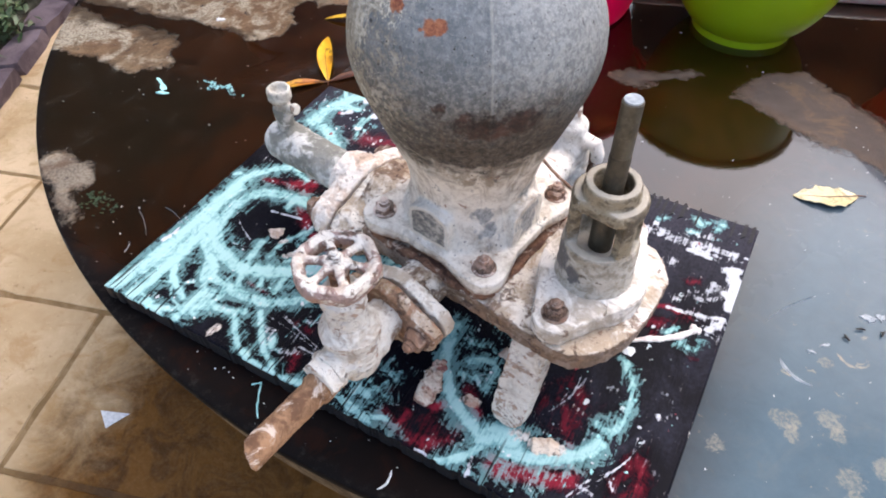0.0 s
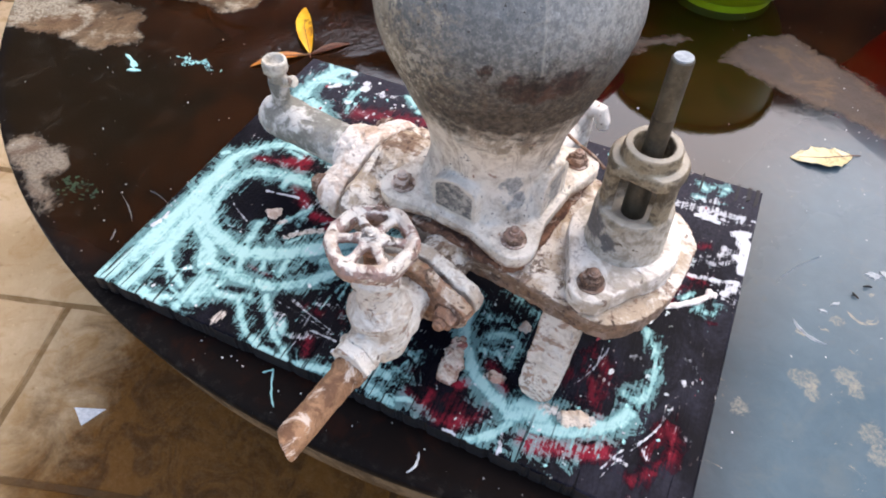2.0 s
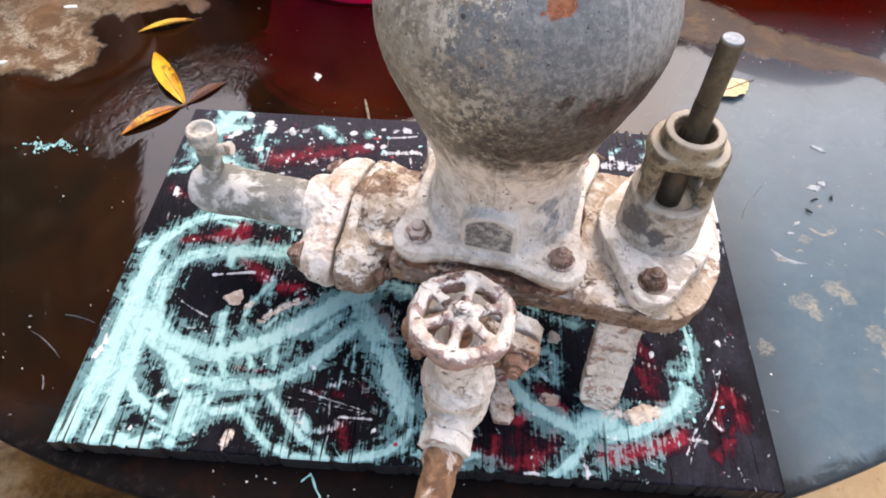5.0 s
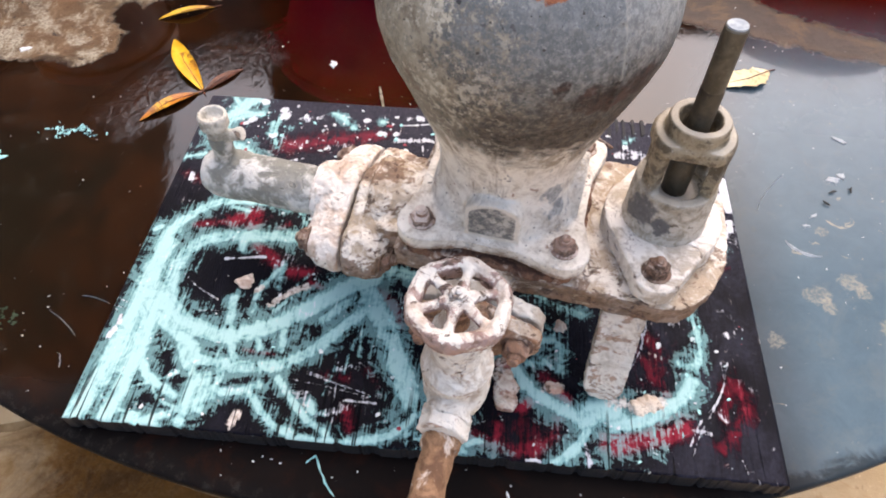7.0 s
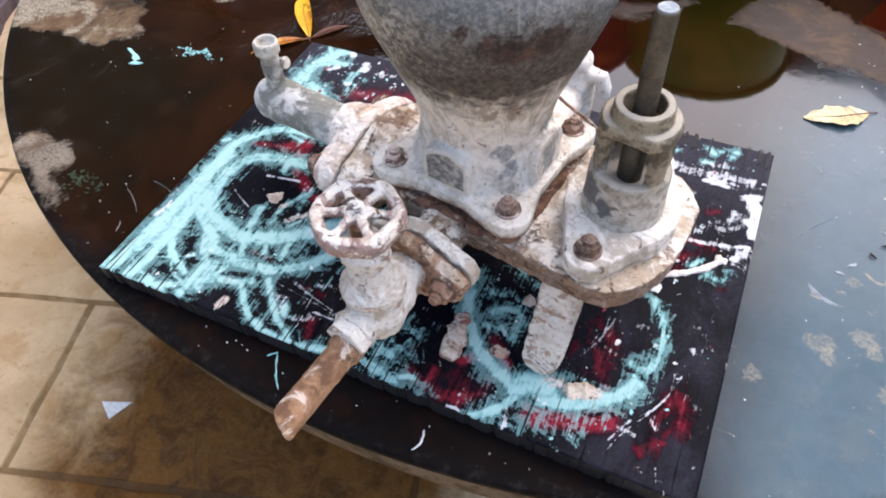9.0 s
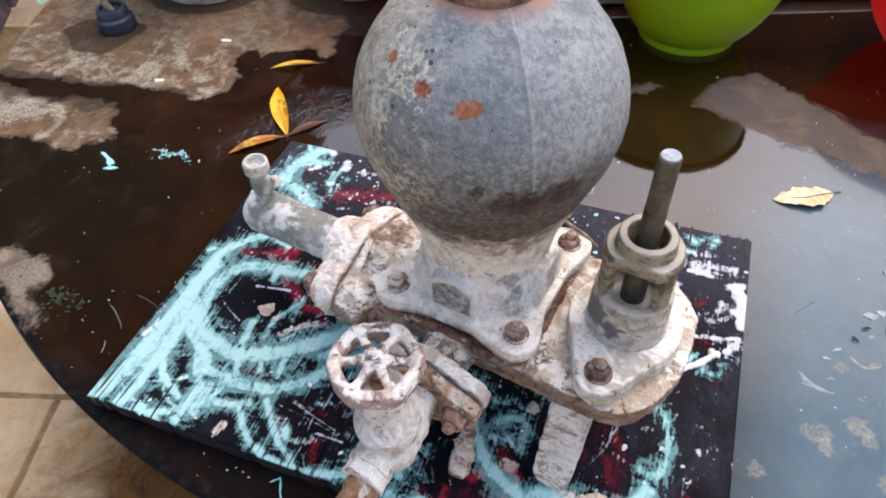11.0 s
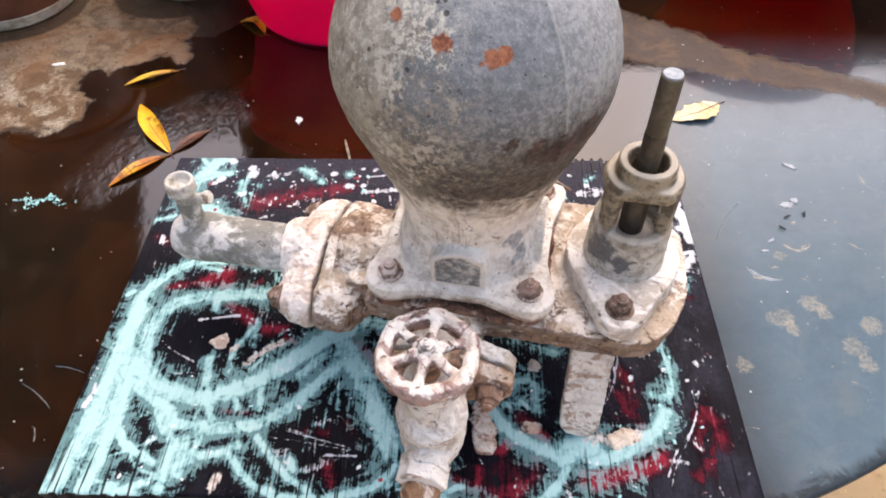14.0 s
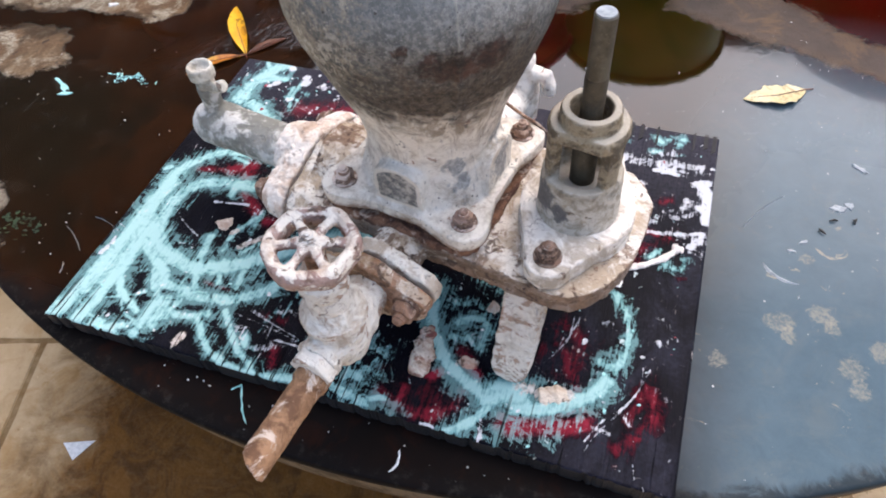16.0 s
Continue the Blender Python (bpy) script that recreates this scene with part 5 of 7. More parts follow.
brush("red", 0.0066, 0.68, (0.568, 0.054), (0.576, 0.072), (0.571, 0.092))
brush("red", 0.0084, 0.58, (0.348, 0.042), (0.350, 0.042))
brush("red", 0.0050, 0.90, (0.522, 0.072), (0.529, 0.066))
brush("cream", 0.0064, 0.66, (0.476, 0.061), (0.490, 0.059))
brush("cream", 0.0041, 0.85, (0.415, 0.068), (0.431, 0.071))
brush("cream", 0.0076, 0.90, (0.498, 0.057), (0.513, 0.064))
brush("white", 0.0009, 1.00, (0.505, 0.146), (0.504, 0.122), (0.497, 0.103), (0.488, 0.088))
brush("white", 0.0054, 0.62, (0.534, 0.145), (0.550, 0.142))
brush("white", 0.0039, 0.60, (0.583, 0.139), (0.591, 0.136))
brush("white", 0.0010, 1.00, (0.574, 0.109), (0.574, 0.088), (0.563, 0.066), (0.552, 0.054), (0.543, 0.039), (0.537, 0.026))
brush("white", 0.0029, 0.75, (0.541, 0.041), (0.555, 0.039))
brush("white", 0.0019, 0.85, (0.401, 0.002), (0.412, 0.001))
brush("white", 0.0027, 0.90, (0.450, 0.020), (0.453, 0.002))
brush("white", 0.0018, 0.90, (0.545, 0.066), (0.546, 0.066))
brush("white", 0.0015, 0.90, (0.506, 0.022), (0.507, 0.022))
brush("white", 0.0008, 0.80, (0.521, 0.074), (0.531, 0.083), (0.536, 0.094))
brush("white", 0.0072, 0.45, (0.544, 0.047), (0.545, 0.048))
brush("white", 0.0019, 0.90, (0.571, 0.120), (0.572, 0.120))
brush("teal", 0.0067, 0.70, (0.396, 0.167), (0.429, 0.154), (0.45, 0.146))
brush("teal", 0.0042, 0.70, (0.362, 0.015), (0.346, 0.008))
brush("teal", 0.0120, 0.62, (0.304, 0.005), (0.321, 0.029), (0.339, 0.053))
brush("teal", 0.0100, 0.62, (0.322, -0.009), (0.340, 0.011), (0.348, 0.030))
brush("teal", 0.0080, 0.60, (0.308, 0.028), (0.325, 0.053))
brush("red", 0.0160, 0.60, (0.369, 0.019), (0.403, 0.025), (0.433, 0.035))
brush("red", 0.0170, 0.55, (0.490, 0.085), (0.517, 0.088))
brush("red", 0.0090, 1.00, (0.475, 0.020), (0.505, 0.030), (0.535, 0.043))
brush("red", 0.0145, 0.62, (0.484, 0.100), (0.506, 0.097), (0.529, 0.106))
brush("red", 0.0080, 0.70, (0.496, 0.136), (0.521, 0.117))
brush("red", 0.0104, 0.75, (0.354, 0.019), (0.379, 0.010), (0.407, 0.011))
brush("red", 0.0079, 0.75, (0.416, 0.066), (0.436, 0.054))
brush("red", 0.0090, 0.60, (0.396, 0.031), (0.431, 0.032))
brush("red", 0.0060, 0.85, (0.465, 0.019), (0.493, 0.029), (0.522, 0.051))
brush("red", 0.0077, 0.72, (0.581, 0.092), (0.590, 0.066), (0.576, 0.041), (0.562, 0.026))
brush("red", 0.0065, 0.70, (0.478, 0.029), (0.519, 0.036), (0.545, 0.058))
brush("red", 0.0070, 0.62, (0.414, 0.036), (0.439, 0.025), (0.472, 0.023))
brush("red", 0.0166, 0.42, (0.462, 0.098), (0.526, 0.087))
brush("white", 0.0061, 0.62, (0.537, 0.146), (0.553, 0.143))
brush("white", 0.0060, 0.55, (0.580, 0.165), (0.589, 0.157), (0.602, 0.147))
brush("white", 0.0063, 0.75, (0.504, 0.368), (0.545, 0.364), (0.584, 0.360))
brush("white", 0.0054, 0.60, (0.543, 0.382), (0.591, 0.392))
brush("white", 0.0074, 0.55, (0.557, 0.283), (0.595, 0.318))
brush("white", 0.0053, 0.70, (0.575, 0.271), (0.614, 0.269))
brush("white", 0.0013, 0.90, (0.510, 0.144), (0.500, 0.102))
brush("white", 0.0010, 0.95, (0.501, 0.124), (0.495, 0.099))
brush("white", 0.0009, 0.90, (0.580, 0.109), (0.569, 0.075), (0.548, 0.040), (0.538, 0.017))
brush("white", 0.0055, 0.50, (0.592, 0.145), (0.597, 0.137))
brush("white", 0.0055, 0.50, (0.542, 0.147), (0.550, 0.140))
brush("white", 0.0060, 0.48, (0.219, 0.023), (0.271, 0.046))
brush("white", 0.0048, 0.42, (0.190, 0.046), (0.229, 0.042))
brush("white", 0.0009, 0.90, (0.192, 0.064), (0.263, 0.046))
brush("white", 0.0008, 0.80, (0.228, 0.076), (0.235, 0.008))
brush("white", 0.0110, 0.52, (0.515, 0.374), (0.560, 0.373), (0.602, 0.366))
# thin turquoise dragged over the front of the board, letting red and black through
brush("haze", 0.022, 0.80, (0.425, 0.048), (0.459, 0.040), (0.500, 0.045), (0.536, 0.066))
brush("haze", 0.016, 0.62, (0.428, 0.012), (0.463, 0.012), (0.508, 0.024))
brush("haze", 0.012, 0.66, (0.335, 0.028), (0.352, 0.012), (0.380, 0.006))
brush("haze", 0.012, 0.60, (0.537, 0.100), (0.553, 0.125))
for k in range(26):
    x = 0.425 + 0.0048 * k
    y = 0.040 + 0.030 * (max(0.0, x - 0.47) / 0.08) ** 1.3
    brush("teal", 0.0009 + 0.0007 * (k * 7 % 5) / 4, 0.50 + 0.16 * (k * 3 % 4) / 3, (x, y), (x + 0.002, y - 0.016 - 0.016 * (k * 5 % 7) / 6))
_smear = random.Random(23)
for _ in range(44):
    x, y, a = _smear.uniform(0.02, 0.60), _smear.uniform(0.01, 0.41), _smear.uniform(-0.5, 0.5)
    brush("white", _smear.uniform(0.003, 0.008), _smear.uniform(0.30, 0.44), (x, y), (x + 0.03 * math.cos(a), y + 0.03 * math.sin(a)))
for _ in range(40):
    x, y, a = _smear.uniform(0.02, 0.60), _smear.uniform(0.01, 0.41), _smear.uniform(0, 6.3)
    brush("white", 0.0009, _smear.uniform(0.55, 0.75), (x, y), (x + 0.012 * math.cos(a), y + 0.012 * math.sin(a)))
# fine scrubbing between the broad turquoise turns
_pen = random.Random(8)
for _ in range(26):
    x, y = _pen.uniform(0.008, 0.26), _pen.uniform(0.0, 0.17)
    brush("teal", _pen.uniform(0.0010, 0.0022), _pen.uniform(0.55, 0.80), (x, y), (x + _pen.gauss(0.003, 0.004), y + _pen.uniform(0.012, 0.035)))


def build_board():
    top = np.stack([_gx, _gy, 0 * _gx + ZB], -1)
    rim = np.minimum.reduce([_gx, BW - _gx, _gy, BD - _gy])
    top[..., 2] -= 0.0016 * np.clip(1 - rim / 0.0025, 0, 1) ** 2
    rng = np.random.RandomState(5)
    notch = np.convolve(rng.rand(NX), np.ones(3) / 3, "same")
    top[-1, :, 1] -= 0.004 * np.clip(notch - 0.55, 0, 1) * 4
    top[0, :, 1] += 0.003 * np.clip(np.convolve(rng.rand(NX), np.ones(5) / 5, "same") - 0.5, 0, 1) * 3
    n = NX * NY
    verts = top.reshape(-1, 3).tolist()
    idx = np.arange(n).reshape(NY, NX)
    faces = np.stack([idx[:-1, :-1], idx[:-1, 1:], idx[1:, 1:], idx[1:, :-1]], -1).reshape(-1, 4).tolist()
    loop = idx[0, :].tolist() + idx[1:, -1].tolist() + idx[-1, -2::-1].tolist() + idx[-2:0:-1, 0].tolist()
    low = []
    for v in loop:
        low.append(len(verts))
        verts.append([verts[v][0], verts[v][1], 0.0])
    for i in range(len(loop)):
        j = (i + 1) % len(loop)
        faces.append([loop[j], loop[i], low[i], low[j]])
    faces.append(list(reversed(low)))
    me = bpy.data.meshes.new("panel")
    me.from_pydata(verts, [], faces)
    for k, v in PAINT.items():
        smooth_field(me, k, np.r_[v.ravel(), np.zeros(len(low))])
    me.materials.append(M_BOARD)
    me.materials.append(M_BOARD_SIDE)
    mats = np.zeros(len(me.polygons), np.int32)
    mats[(NX - 1) * (NY - 1):] = 1
    me.polygons.foreach_set("material_index", mats)
    root = thing("painted_board", Matrix.Identity(4), "black wooden board daubed with turquoise, red and white paint", "board")
    panel = new("panel", me)
    panel.parent = root
    panel.location.z = 0.0008
    return root


board = build_board()
random.seed(4)


def flake(points, w, high, label, material=M_FLAKE):
    """A raised lump of dried paint or scale on the board."""
    fb = bmesh.new()
    line, rs, n = [], [], 9
    for i in range(n):
        u = i / (n - 1) * (len(points) - 1)
        k = min(int(u), len(points) - 2)
        (ax, ay), (bx, by) = points[k], points[k + 1]
        line.append((ax + (bx - ax) * (u - k) + random.gauss(0, w * 0.10), ay + (by - ay) * (u - k) + random.gauss(0, w * 0.10), ZB + high * 0.25))
        rs.append(w * (0.45 + 0.55 * math.sin(math.pi * (0.12 + 0.76 * i / (n - 1)))) * random.uniform(0.82, 1.18))
    tube(fb, line, rs, 14)
    bmesh.ops.scale(fb, vec=(1, 1, high / w * 0.75), space=Matrix.Translation((0, 0, -ZB)), verts=fb.verts)
    part("paint_lump", fb, material, board, label, crust=(0.0010, 2, 0.0030, 0.0065))


flake([(0.381, 0.042), (0.380, 0.060), (0.3785, 0.083)], 0.0112, 0.008, "cream lump of dried paint with rust-red marks", M_FLAKE_RUST)
flake([(0.3785, 0.083), (0.377, 0.093)], 0.0078, 0.007, "red and cream lump of dried paint", M_FLAKE_RED)
flake([(0.112, 0.150), (0.120, 0.154), (0.127, 0.160)], 0.009, 0.004, "cream paint flake")
flake([(0.492, 0.054), (0.503, 0.061), (0.515, 0.064)], 0.0095, 0.005, "cream paint flake", M_FLAKE_CREAM)
flake([(0.416, 0.068), (0.424, 0.069), (0.432, 0.067)], 0.0062, 0.004, "red and cream lump of dried paint", M_FLAKE_RED)
flake([(0.423, 0.132), (0.434, 0.134)], 0.0065, 0.004, "pinkish lump of dried paint")
flake([(0.531, 0.207), (0.545, 0.2155), (0.557, 0.223), (0.576, 0.237), (0.586, 0.250)], 0.0040, 0.004, "white paint drip", M_SPLASH_CREAM)
flake([(0.585, 0.249), (0.589, 0.254)], 0.0066, 0.005, "rounded end of the white paint drip", M_SPLASH_CREAM)
flake([(0.532, 0.193), (0.536, 0.199)], 0.0092, 0.003, "white paint blob", M_SPLASH_WHITE)
random.seed(17)
for x in (0.476, 0.489, 0.498, 0.506, 0.517, 0.528, 0.546, 0.587, 0.600, 0.609):
    sb = bmesh.new()
    w, d = random.uniform(0.0012, 0.0024), random.uniform(0.022, 0.034)
    fresh = prism(sb, [(x - w, BD - d), (x + w, BD - d * 0.8), (x + w * 0.7, BD + 0.0015), (x - w, BD + 0.001)], ZB - 0.006, ZB + random.uniform(0.0014, 0.0022))
    part("splinter", sb, M_BOARD_SIDE, board)
random.seed(31)
for name, material, count, label in (("white_splatter", M_SPLASH_WHITE, 150, "white paint drops"), ("turquoise_spray", M_SPLASH_TEAL, 120, "turquoise paint drops"), ("red_splatter", M_SPLASH_RED, 40, "red paint drops")):
    db = bmesh.new()
    for k in range(count):
        if k % 3 == 0:  # thick along the back edge
            x, y, size = random.uniform(0.01, 0.50), random.gauss(0.375, 0.022), 0.0006 + 0.0028 * random.random() ** 2
        else:
            x, y, size = random.uniform(0.01, 0.605), random.uniform(0.008, 0.41), 0.0004 + 0.0022 * random.random() ** 3
        if 0.004 < y < 0.421:
            splash(db, x, y, size * random.uniform(0.8, 1.6), size * random.uniform(0.6, 1.0), random.uniform(0, 180), z=ZB + 0.0012, lumps=0.3, n=9, high=0.0005)
    part(name, db, material, board, label)["kind"] = "stuff"
flake([(0.062, 0.001), (0.066, 0.006)], 0.005, 0.002, "pale turquoise blob", M_SPLASH_TEAL)

# ---- hydraulic ram pump; its own axes lie along the casting ----
PUMP = pose(0.3665, 0.1715, ZB + 0.0008, 0, 0, -9.5)
pump = thing("ram_pump", PUMP, "limed and rusty cast iron hydraulic ram pump on a board", "pump")
DROP = Matrix.Translation((0, 0, -ZB - 0.0008))


def casting(name, bm, material, label="", voxel=0.0017, rounds=3, relief=0.0035, grain=0.016, parent=None):
    return part(name, bm, material, parent or pump, label, (voxel, rounds, relief, grain), DROP)


AX_Y, AX_Z = 0.005, 0.106  # axis of the drive pipe
FY, FZ = 0.002, 0.100      # middle of the drive flanges
VX, VY = 0.125, 0.004      # axis of the waste valve


def oval_loft(bm, rows):
    """A two-lobed pipe flange across the drive pipe: rows of (x, spread along y, spread along z)."""
    half = []
    for i in range(49):  # hull of the middle disc and the two lugs
        a = math.pi * i / 48
        u = (math.cos(a), math.sin(a))
        half.append(max(((s * 0.047 + r * u[0], r * u[1]) for s, r in ((-1, 0.0245), (0, 0.0395), (1, 0.0245))), key=lambda p: p[0] * u[0] + p[1] * u[1]))
    outline = half + [(-y, -z) for y, z in half[1:-1]]
    rings = [[bm.verts.new((x, FY + y * ky, FZ + z * kz)) for y, z in outline] for x, ky, kz in rows]
    n = len(outline)
    bm.faces.new(list(reversed(rings[0])))
    bm.faces.new(rings[-1])
    for p, q in zip(rings, rings[1:]):
        for i in range(n):
            bm.faces.new((p[i], p[(i + 1) % n], q[(i + 1) % n], q[i]))


# body: top plate, channel, bowl under the valve, inner drive flange, delivery stub
bm = bmesh.new()
plate = [(-0.076, -0.068), (0.136, -0.071), (0.150, -0.068), (0.161, -0.059), (0.170, -0.045), (0.180, -0.016), (0.180, 0.020), (0.177, 0.046), (0.168, 0.062), (0.152, 0.074), (-0.076, 0.072)]
prism(bm, plate, 0.1375, 0.1465)
prism(bm, [(x * 0.97, y * 0.93) for x, y in plate], 0.132, 0.139)
prism(bm, [(x * 0.99, y * 0.98) for x, y in plate], 0.1225, 0.1345)
block(bm, -0.10, 0.120, -0.042, 0.048, 0.085, 0.132)
disc(bm, VX, VY, 0.090, 0.130, 0.040, 48, 0.050)
lathe(bm, [(0, -0.115), (0.045, -0.115), (0.042, -0.09), (0.040, -0.04), (0, -0.04)], 40, Matrix.Translation((0, AX_Y, AX_Z)) @ ALONG_X)
oval_loft(bm, [(-0.1275, 0.96, 0.95), (-0.124, 1, 1), (-0.106, 1, 1), (-0.096, 0.95, 0.92), (-0.090, 0.80, 0.75)])
lathe(bm, [(0, 0.03), (0.026, 0.03), (0.023, 0.07), (0.024, 0.10), (0, 0.10)], 32, Matrix.Translation((0.0, 0, 0.126)) @ ALONG_Y)
casting("body", bm, M_CRUST_BODY, "cast iron body with flaking white lime over brown rust", 0.0015, 2, 0.0034, 0.011)

# air chamber with its square flange
bm = bmesh.new()
prof = [(0, 0.160), (0.0605, 0.160), (0.0585, 0.178), (0.0555, 0.190), (0.0535, 0.200), (0.0535, 0.210), (0.0550, 0.220), (0.0570, 0.230), (0.0597, 0.240), (0.0637, 0.250), (0.0675, 0.260), (0.0715, 0.270), (0.0755, 0.280), (0.0795, 0.290), (0.0832, 0.300), (0.0872, 0.310), (0.0902, 0.320), (0.0922, 0.330), (0.0928, 0.340)]
for z in (0.350, 0.360, 0.370, 0.380, 0.390, 0.400, 0.408, 0.416, 0.422, 0.427):
    prof.append((math.sqrt(0.0928**2 - (z - 0.338) ** 2), z))
prof.append((0, 0.4285))


def squarish(a, z):
    k = max(0.0, min(1.0, (0.215 - z) / 0.05))
    return 1 + 0.075 * k * (abs(math.sin(2 * a)) ** 1.5 - 0.35)


lathe(bm, prof, 96, Matrix.Translation((0.0, 0.0015, 0)), squarish)
for sx, sy in ((-1, -1), (1, -1), (1, 1), (-1, 1)):
    disc(bm, sx * 0.055, sy * 0.055, 0.1580, 0.1715, 0.0195, 32)
for sx, sy in ((-1, -1), (1, -1), (1, 1), (-1, 1)):  # broad ears round the bolts
    prism(bm, [(sx * a, sy * b) for a, b in ((0.020, 0.0655), (0.046, 0.0728), (0.058, 0.0738), (0.0738, 0.058), (0.0728, 0.046), (0.0655, 0.020), (0.030, 0.030))], 0.1588, 0.1706)
prism(bm, [(-0.056, -0.066), (0.056, -0.066), (0.066, -0.056), (0.066, 0.056), (0.056, 0.066), (-0.056, 0.066), (-0.066, 0.056), (-0.066, -0.056)], 0.1595, 0.170)
# raised arched panels cast on two faces
for turn in (0, 90):
    m4 = pose(0, 0, 0, 0, 0, turn)
    out = [(-0.021, 0.172), (0.021, 0.172), (0.021, 0.198)] + [(0.021 * math.cos(radians(a)), 0.198 + 0.011 * math.sin(radians(a))) for a in range(15, 180, 15)] + [(-0.021, 0.198)]
    fresh = prism(bm, out, 0.0, 0.0602)
    bmesh.ops.transform(bm, matrix=m4 @ ALONG_Y, verts=fresh)
# casting seam
seam = [((r + 0.0002) * math.cos(radians(-47)), (r + 0.0002) * math.sin(radians(-47)) + 0.0015, z) for r, z in prof[10:27]]
tube(bm, seam, 0.0016, 8)
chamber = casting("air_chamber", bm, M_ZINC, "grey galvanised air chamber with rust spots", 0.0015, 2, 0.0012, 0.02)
bm = bmesh.new()
lathe(bm, [(0.0, 0.416), (0.0300, 0.416), (0.0325, 0.4215), (0.0335, 0.4230), (0.0335, 0.4280), (0.0322, 0.4300), (0.0262, 0.4312), (0, 0.4312)], 56)
casting("collar", bm, M_RUST, "rusty collar", 0.0010, 1, 0.0008, 0.01, chamber)
bm = bmesh.new()
thread = [(0, 0.432)]
for i in range(4):
    thread += [(0.0245, 0.4335 + 0.0030 * i), (0.0222, 0.4335 + 0.0030 * i + 0.0015)]
thread += [(0.0222, 0.4465), (0, 0.4465)]
lathe(bm, thread, 56)
plug = part("threaded_plug", bm, M_THREAD, chamber, "black threaded plug", None, DROP)
bm = bmesh.new()
lathe(bm, [(0, 0.4455), (0.0235, 0.4455), (0.0245, 0.4475), (0.0245, 0.4520), (0.0230, 0.4540), (0, 0.4540)], 56)
part("washer", bm, M_BRONZE, plug, "pale steel washer", None, DROP)
bm = bmesh.new()
prism(bm, [(0.021 * math.cos(radians(60 * i + 10)), 0.021 * math.sin(radians(60 * i + 10))) for i in range(6)], 0.4535, 0.472)
part("plug_head", bm, M_BRONZE, plug, "", None, DROP)

# rusty gasket layer between chamber and body
bm = bmesh.new()
prism(bm, [(-0.048, -0.0575), (0.048, -0.0575), (0.0575, -0.048), (0.0575, 0.048), (0.048, 0.0575), (-0.048, 0.0575), (-0.0575, 0.048), (-0.0575, -0.048)], 0.144, 0.1610)
for sx, sy in ((-1, -1), (1, -1), (1, 1), (-1, 1)):
    disc(bm, sx * 0.053, sy * 0.053, 0.144, 0.1600, 0.0140, 24)
prism(bm, [(-0.062, -0.0690), (0.060, -0.0695), (0.0690, -0.060), (0.0690, 0.060), (0.060, 0.0690), (-0.060, 0.0690), (-0.0690, 0.060), (-0.0690, -0.062)], 0.1440, 0.1515)
casting("gasket", bm, M_GASKET, "rusty gasket", 0.0016, 2, 0.005, 0.012)


def bolt(x, y, z, r=0.0098, high=0.0095, stud=0.006, m=None, turn=0.0, parent=None, material=M_BOLT):
    """A hexagon nut on its stud, standing on height z."""
    bb = bmesh.new()
    nut = [(r * math.cos(radians(60 * i + turn)), r * math.sin(radians(60 * i + turn))) for i in range(6)]
    ring = [(0.86 * a, 0.86 * b) for a, b in nut]
    low = [bb.verts.new((a, b, 0)) for a, b in nut]
    mid = [bb.verts.new((a, b, high * 0.8)) for a, b in nut]
    top = [bb.verts.new((a, b, high)) for a, b in ring]
    bb.faces.new(list(reversed(low)))
    bb.faces.new(top)
    for p, q in ((low, mid), (mid, top)):
        for i in range(6):
            bb.faces.new((p[i], p[(i + 1) % 6], q[(i + 1) % 6], q[i]))
    lathe(bb, [(0, high - 0.002), (r * 0.52, high - 0.002), (r * 0.52, high + stud * 0.6), (r * 0.40, high + stud * 0.68), (r * 0.40, high + stud), (r * 0.30, high + stud + 0.0008), (0, high + stud + 0.0008)], 18)
    lathe(bb, [(0, -0.001), (r * 1.18, -0.001), (r * 1.18, 0.0012), (0, 0.0012)], 24)
    place = (m or Matrix.Identity(4)) @ Matrix.Translation((x, y, z))
    return part("bolt", bb, material, parent or pump, "", None, DROP @ place, 25)


for (bx, by), t in zip(((-0.055, -0.055), (0.055, -0.055), (0.055, 0.055), (-0.055, 0.055)), (12, 40, 5, 25)):
    bolt(bx, by, 0.1712, 0.0090, 0.0080, 0.0055, None, t, None, M_BOLT_PINK)
bolt(VX - 0.001, VY - 0.058, 0.1655, 0.0094, 0.0092, 0.0060, None, 20, None, M_BOLT_LIMED)
bolt(VX + 0.001, VY + 0.058, 0.1655, 0.0094, 0.0092, 0.0060, None, 50)
for side in (-0.052, 0.052):
    bolt(0, 0, 0, 0.0105, 0.009, 0.004, Matrix.Translation((-0.160, FY + side, FZ + 0.006)) @ pose(0, 0, 0, 0, -90, 0), 10, None, M_BOLT_LIMED)
    bolt(0, 0, 0, 0.0105, 0.008, 0.005, Matrix.Translation((-0.094, FY + side, FZ + 0.002)) @ pose(0, 0, 0, 0, 90, 0), 10, None, M_BOLT_LIMED)

# waste valve: oval flange, cage with windows, rod
bm = bmesh.new()
disc(bm, VX, VY, 0.1440, 0.1655, 0.0455, 48)
for s in (-1, 1):
    disc(bm, VX, VY + s * 0.058, 0.1485, 0.1655, 0.0185, 32)
    prism(bm, [(VX - 0.036, VY + s * 0.028), (VX + 0.036, VY + s * 0.028), (VX + 0.0175, VY + s * 0.0625), (VX - 0.0175, VY + s * 0.0625)][::s], 0.148, 0.1655)
casting("valve_flange", bm, M_CRUST_CLEAN, "white limed oval flange", 0.0016, 4, 0.002, 0.014)
bm = bmesh.new()
AT_VALVE = Matrix.Translation((VX, VY, 0))
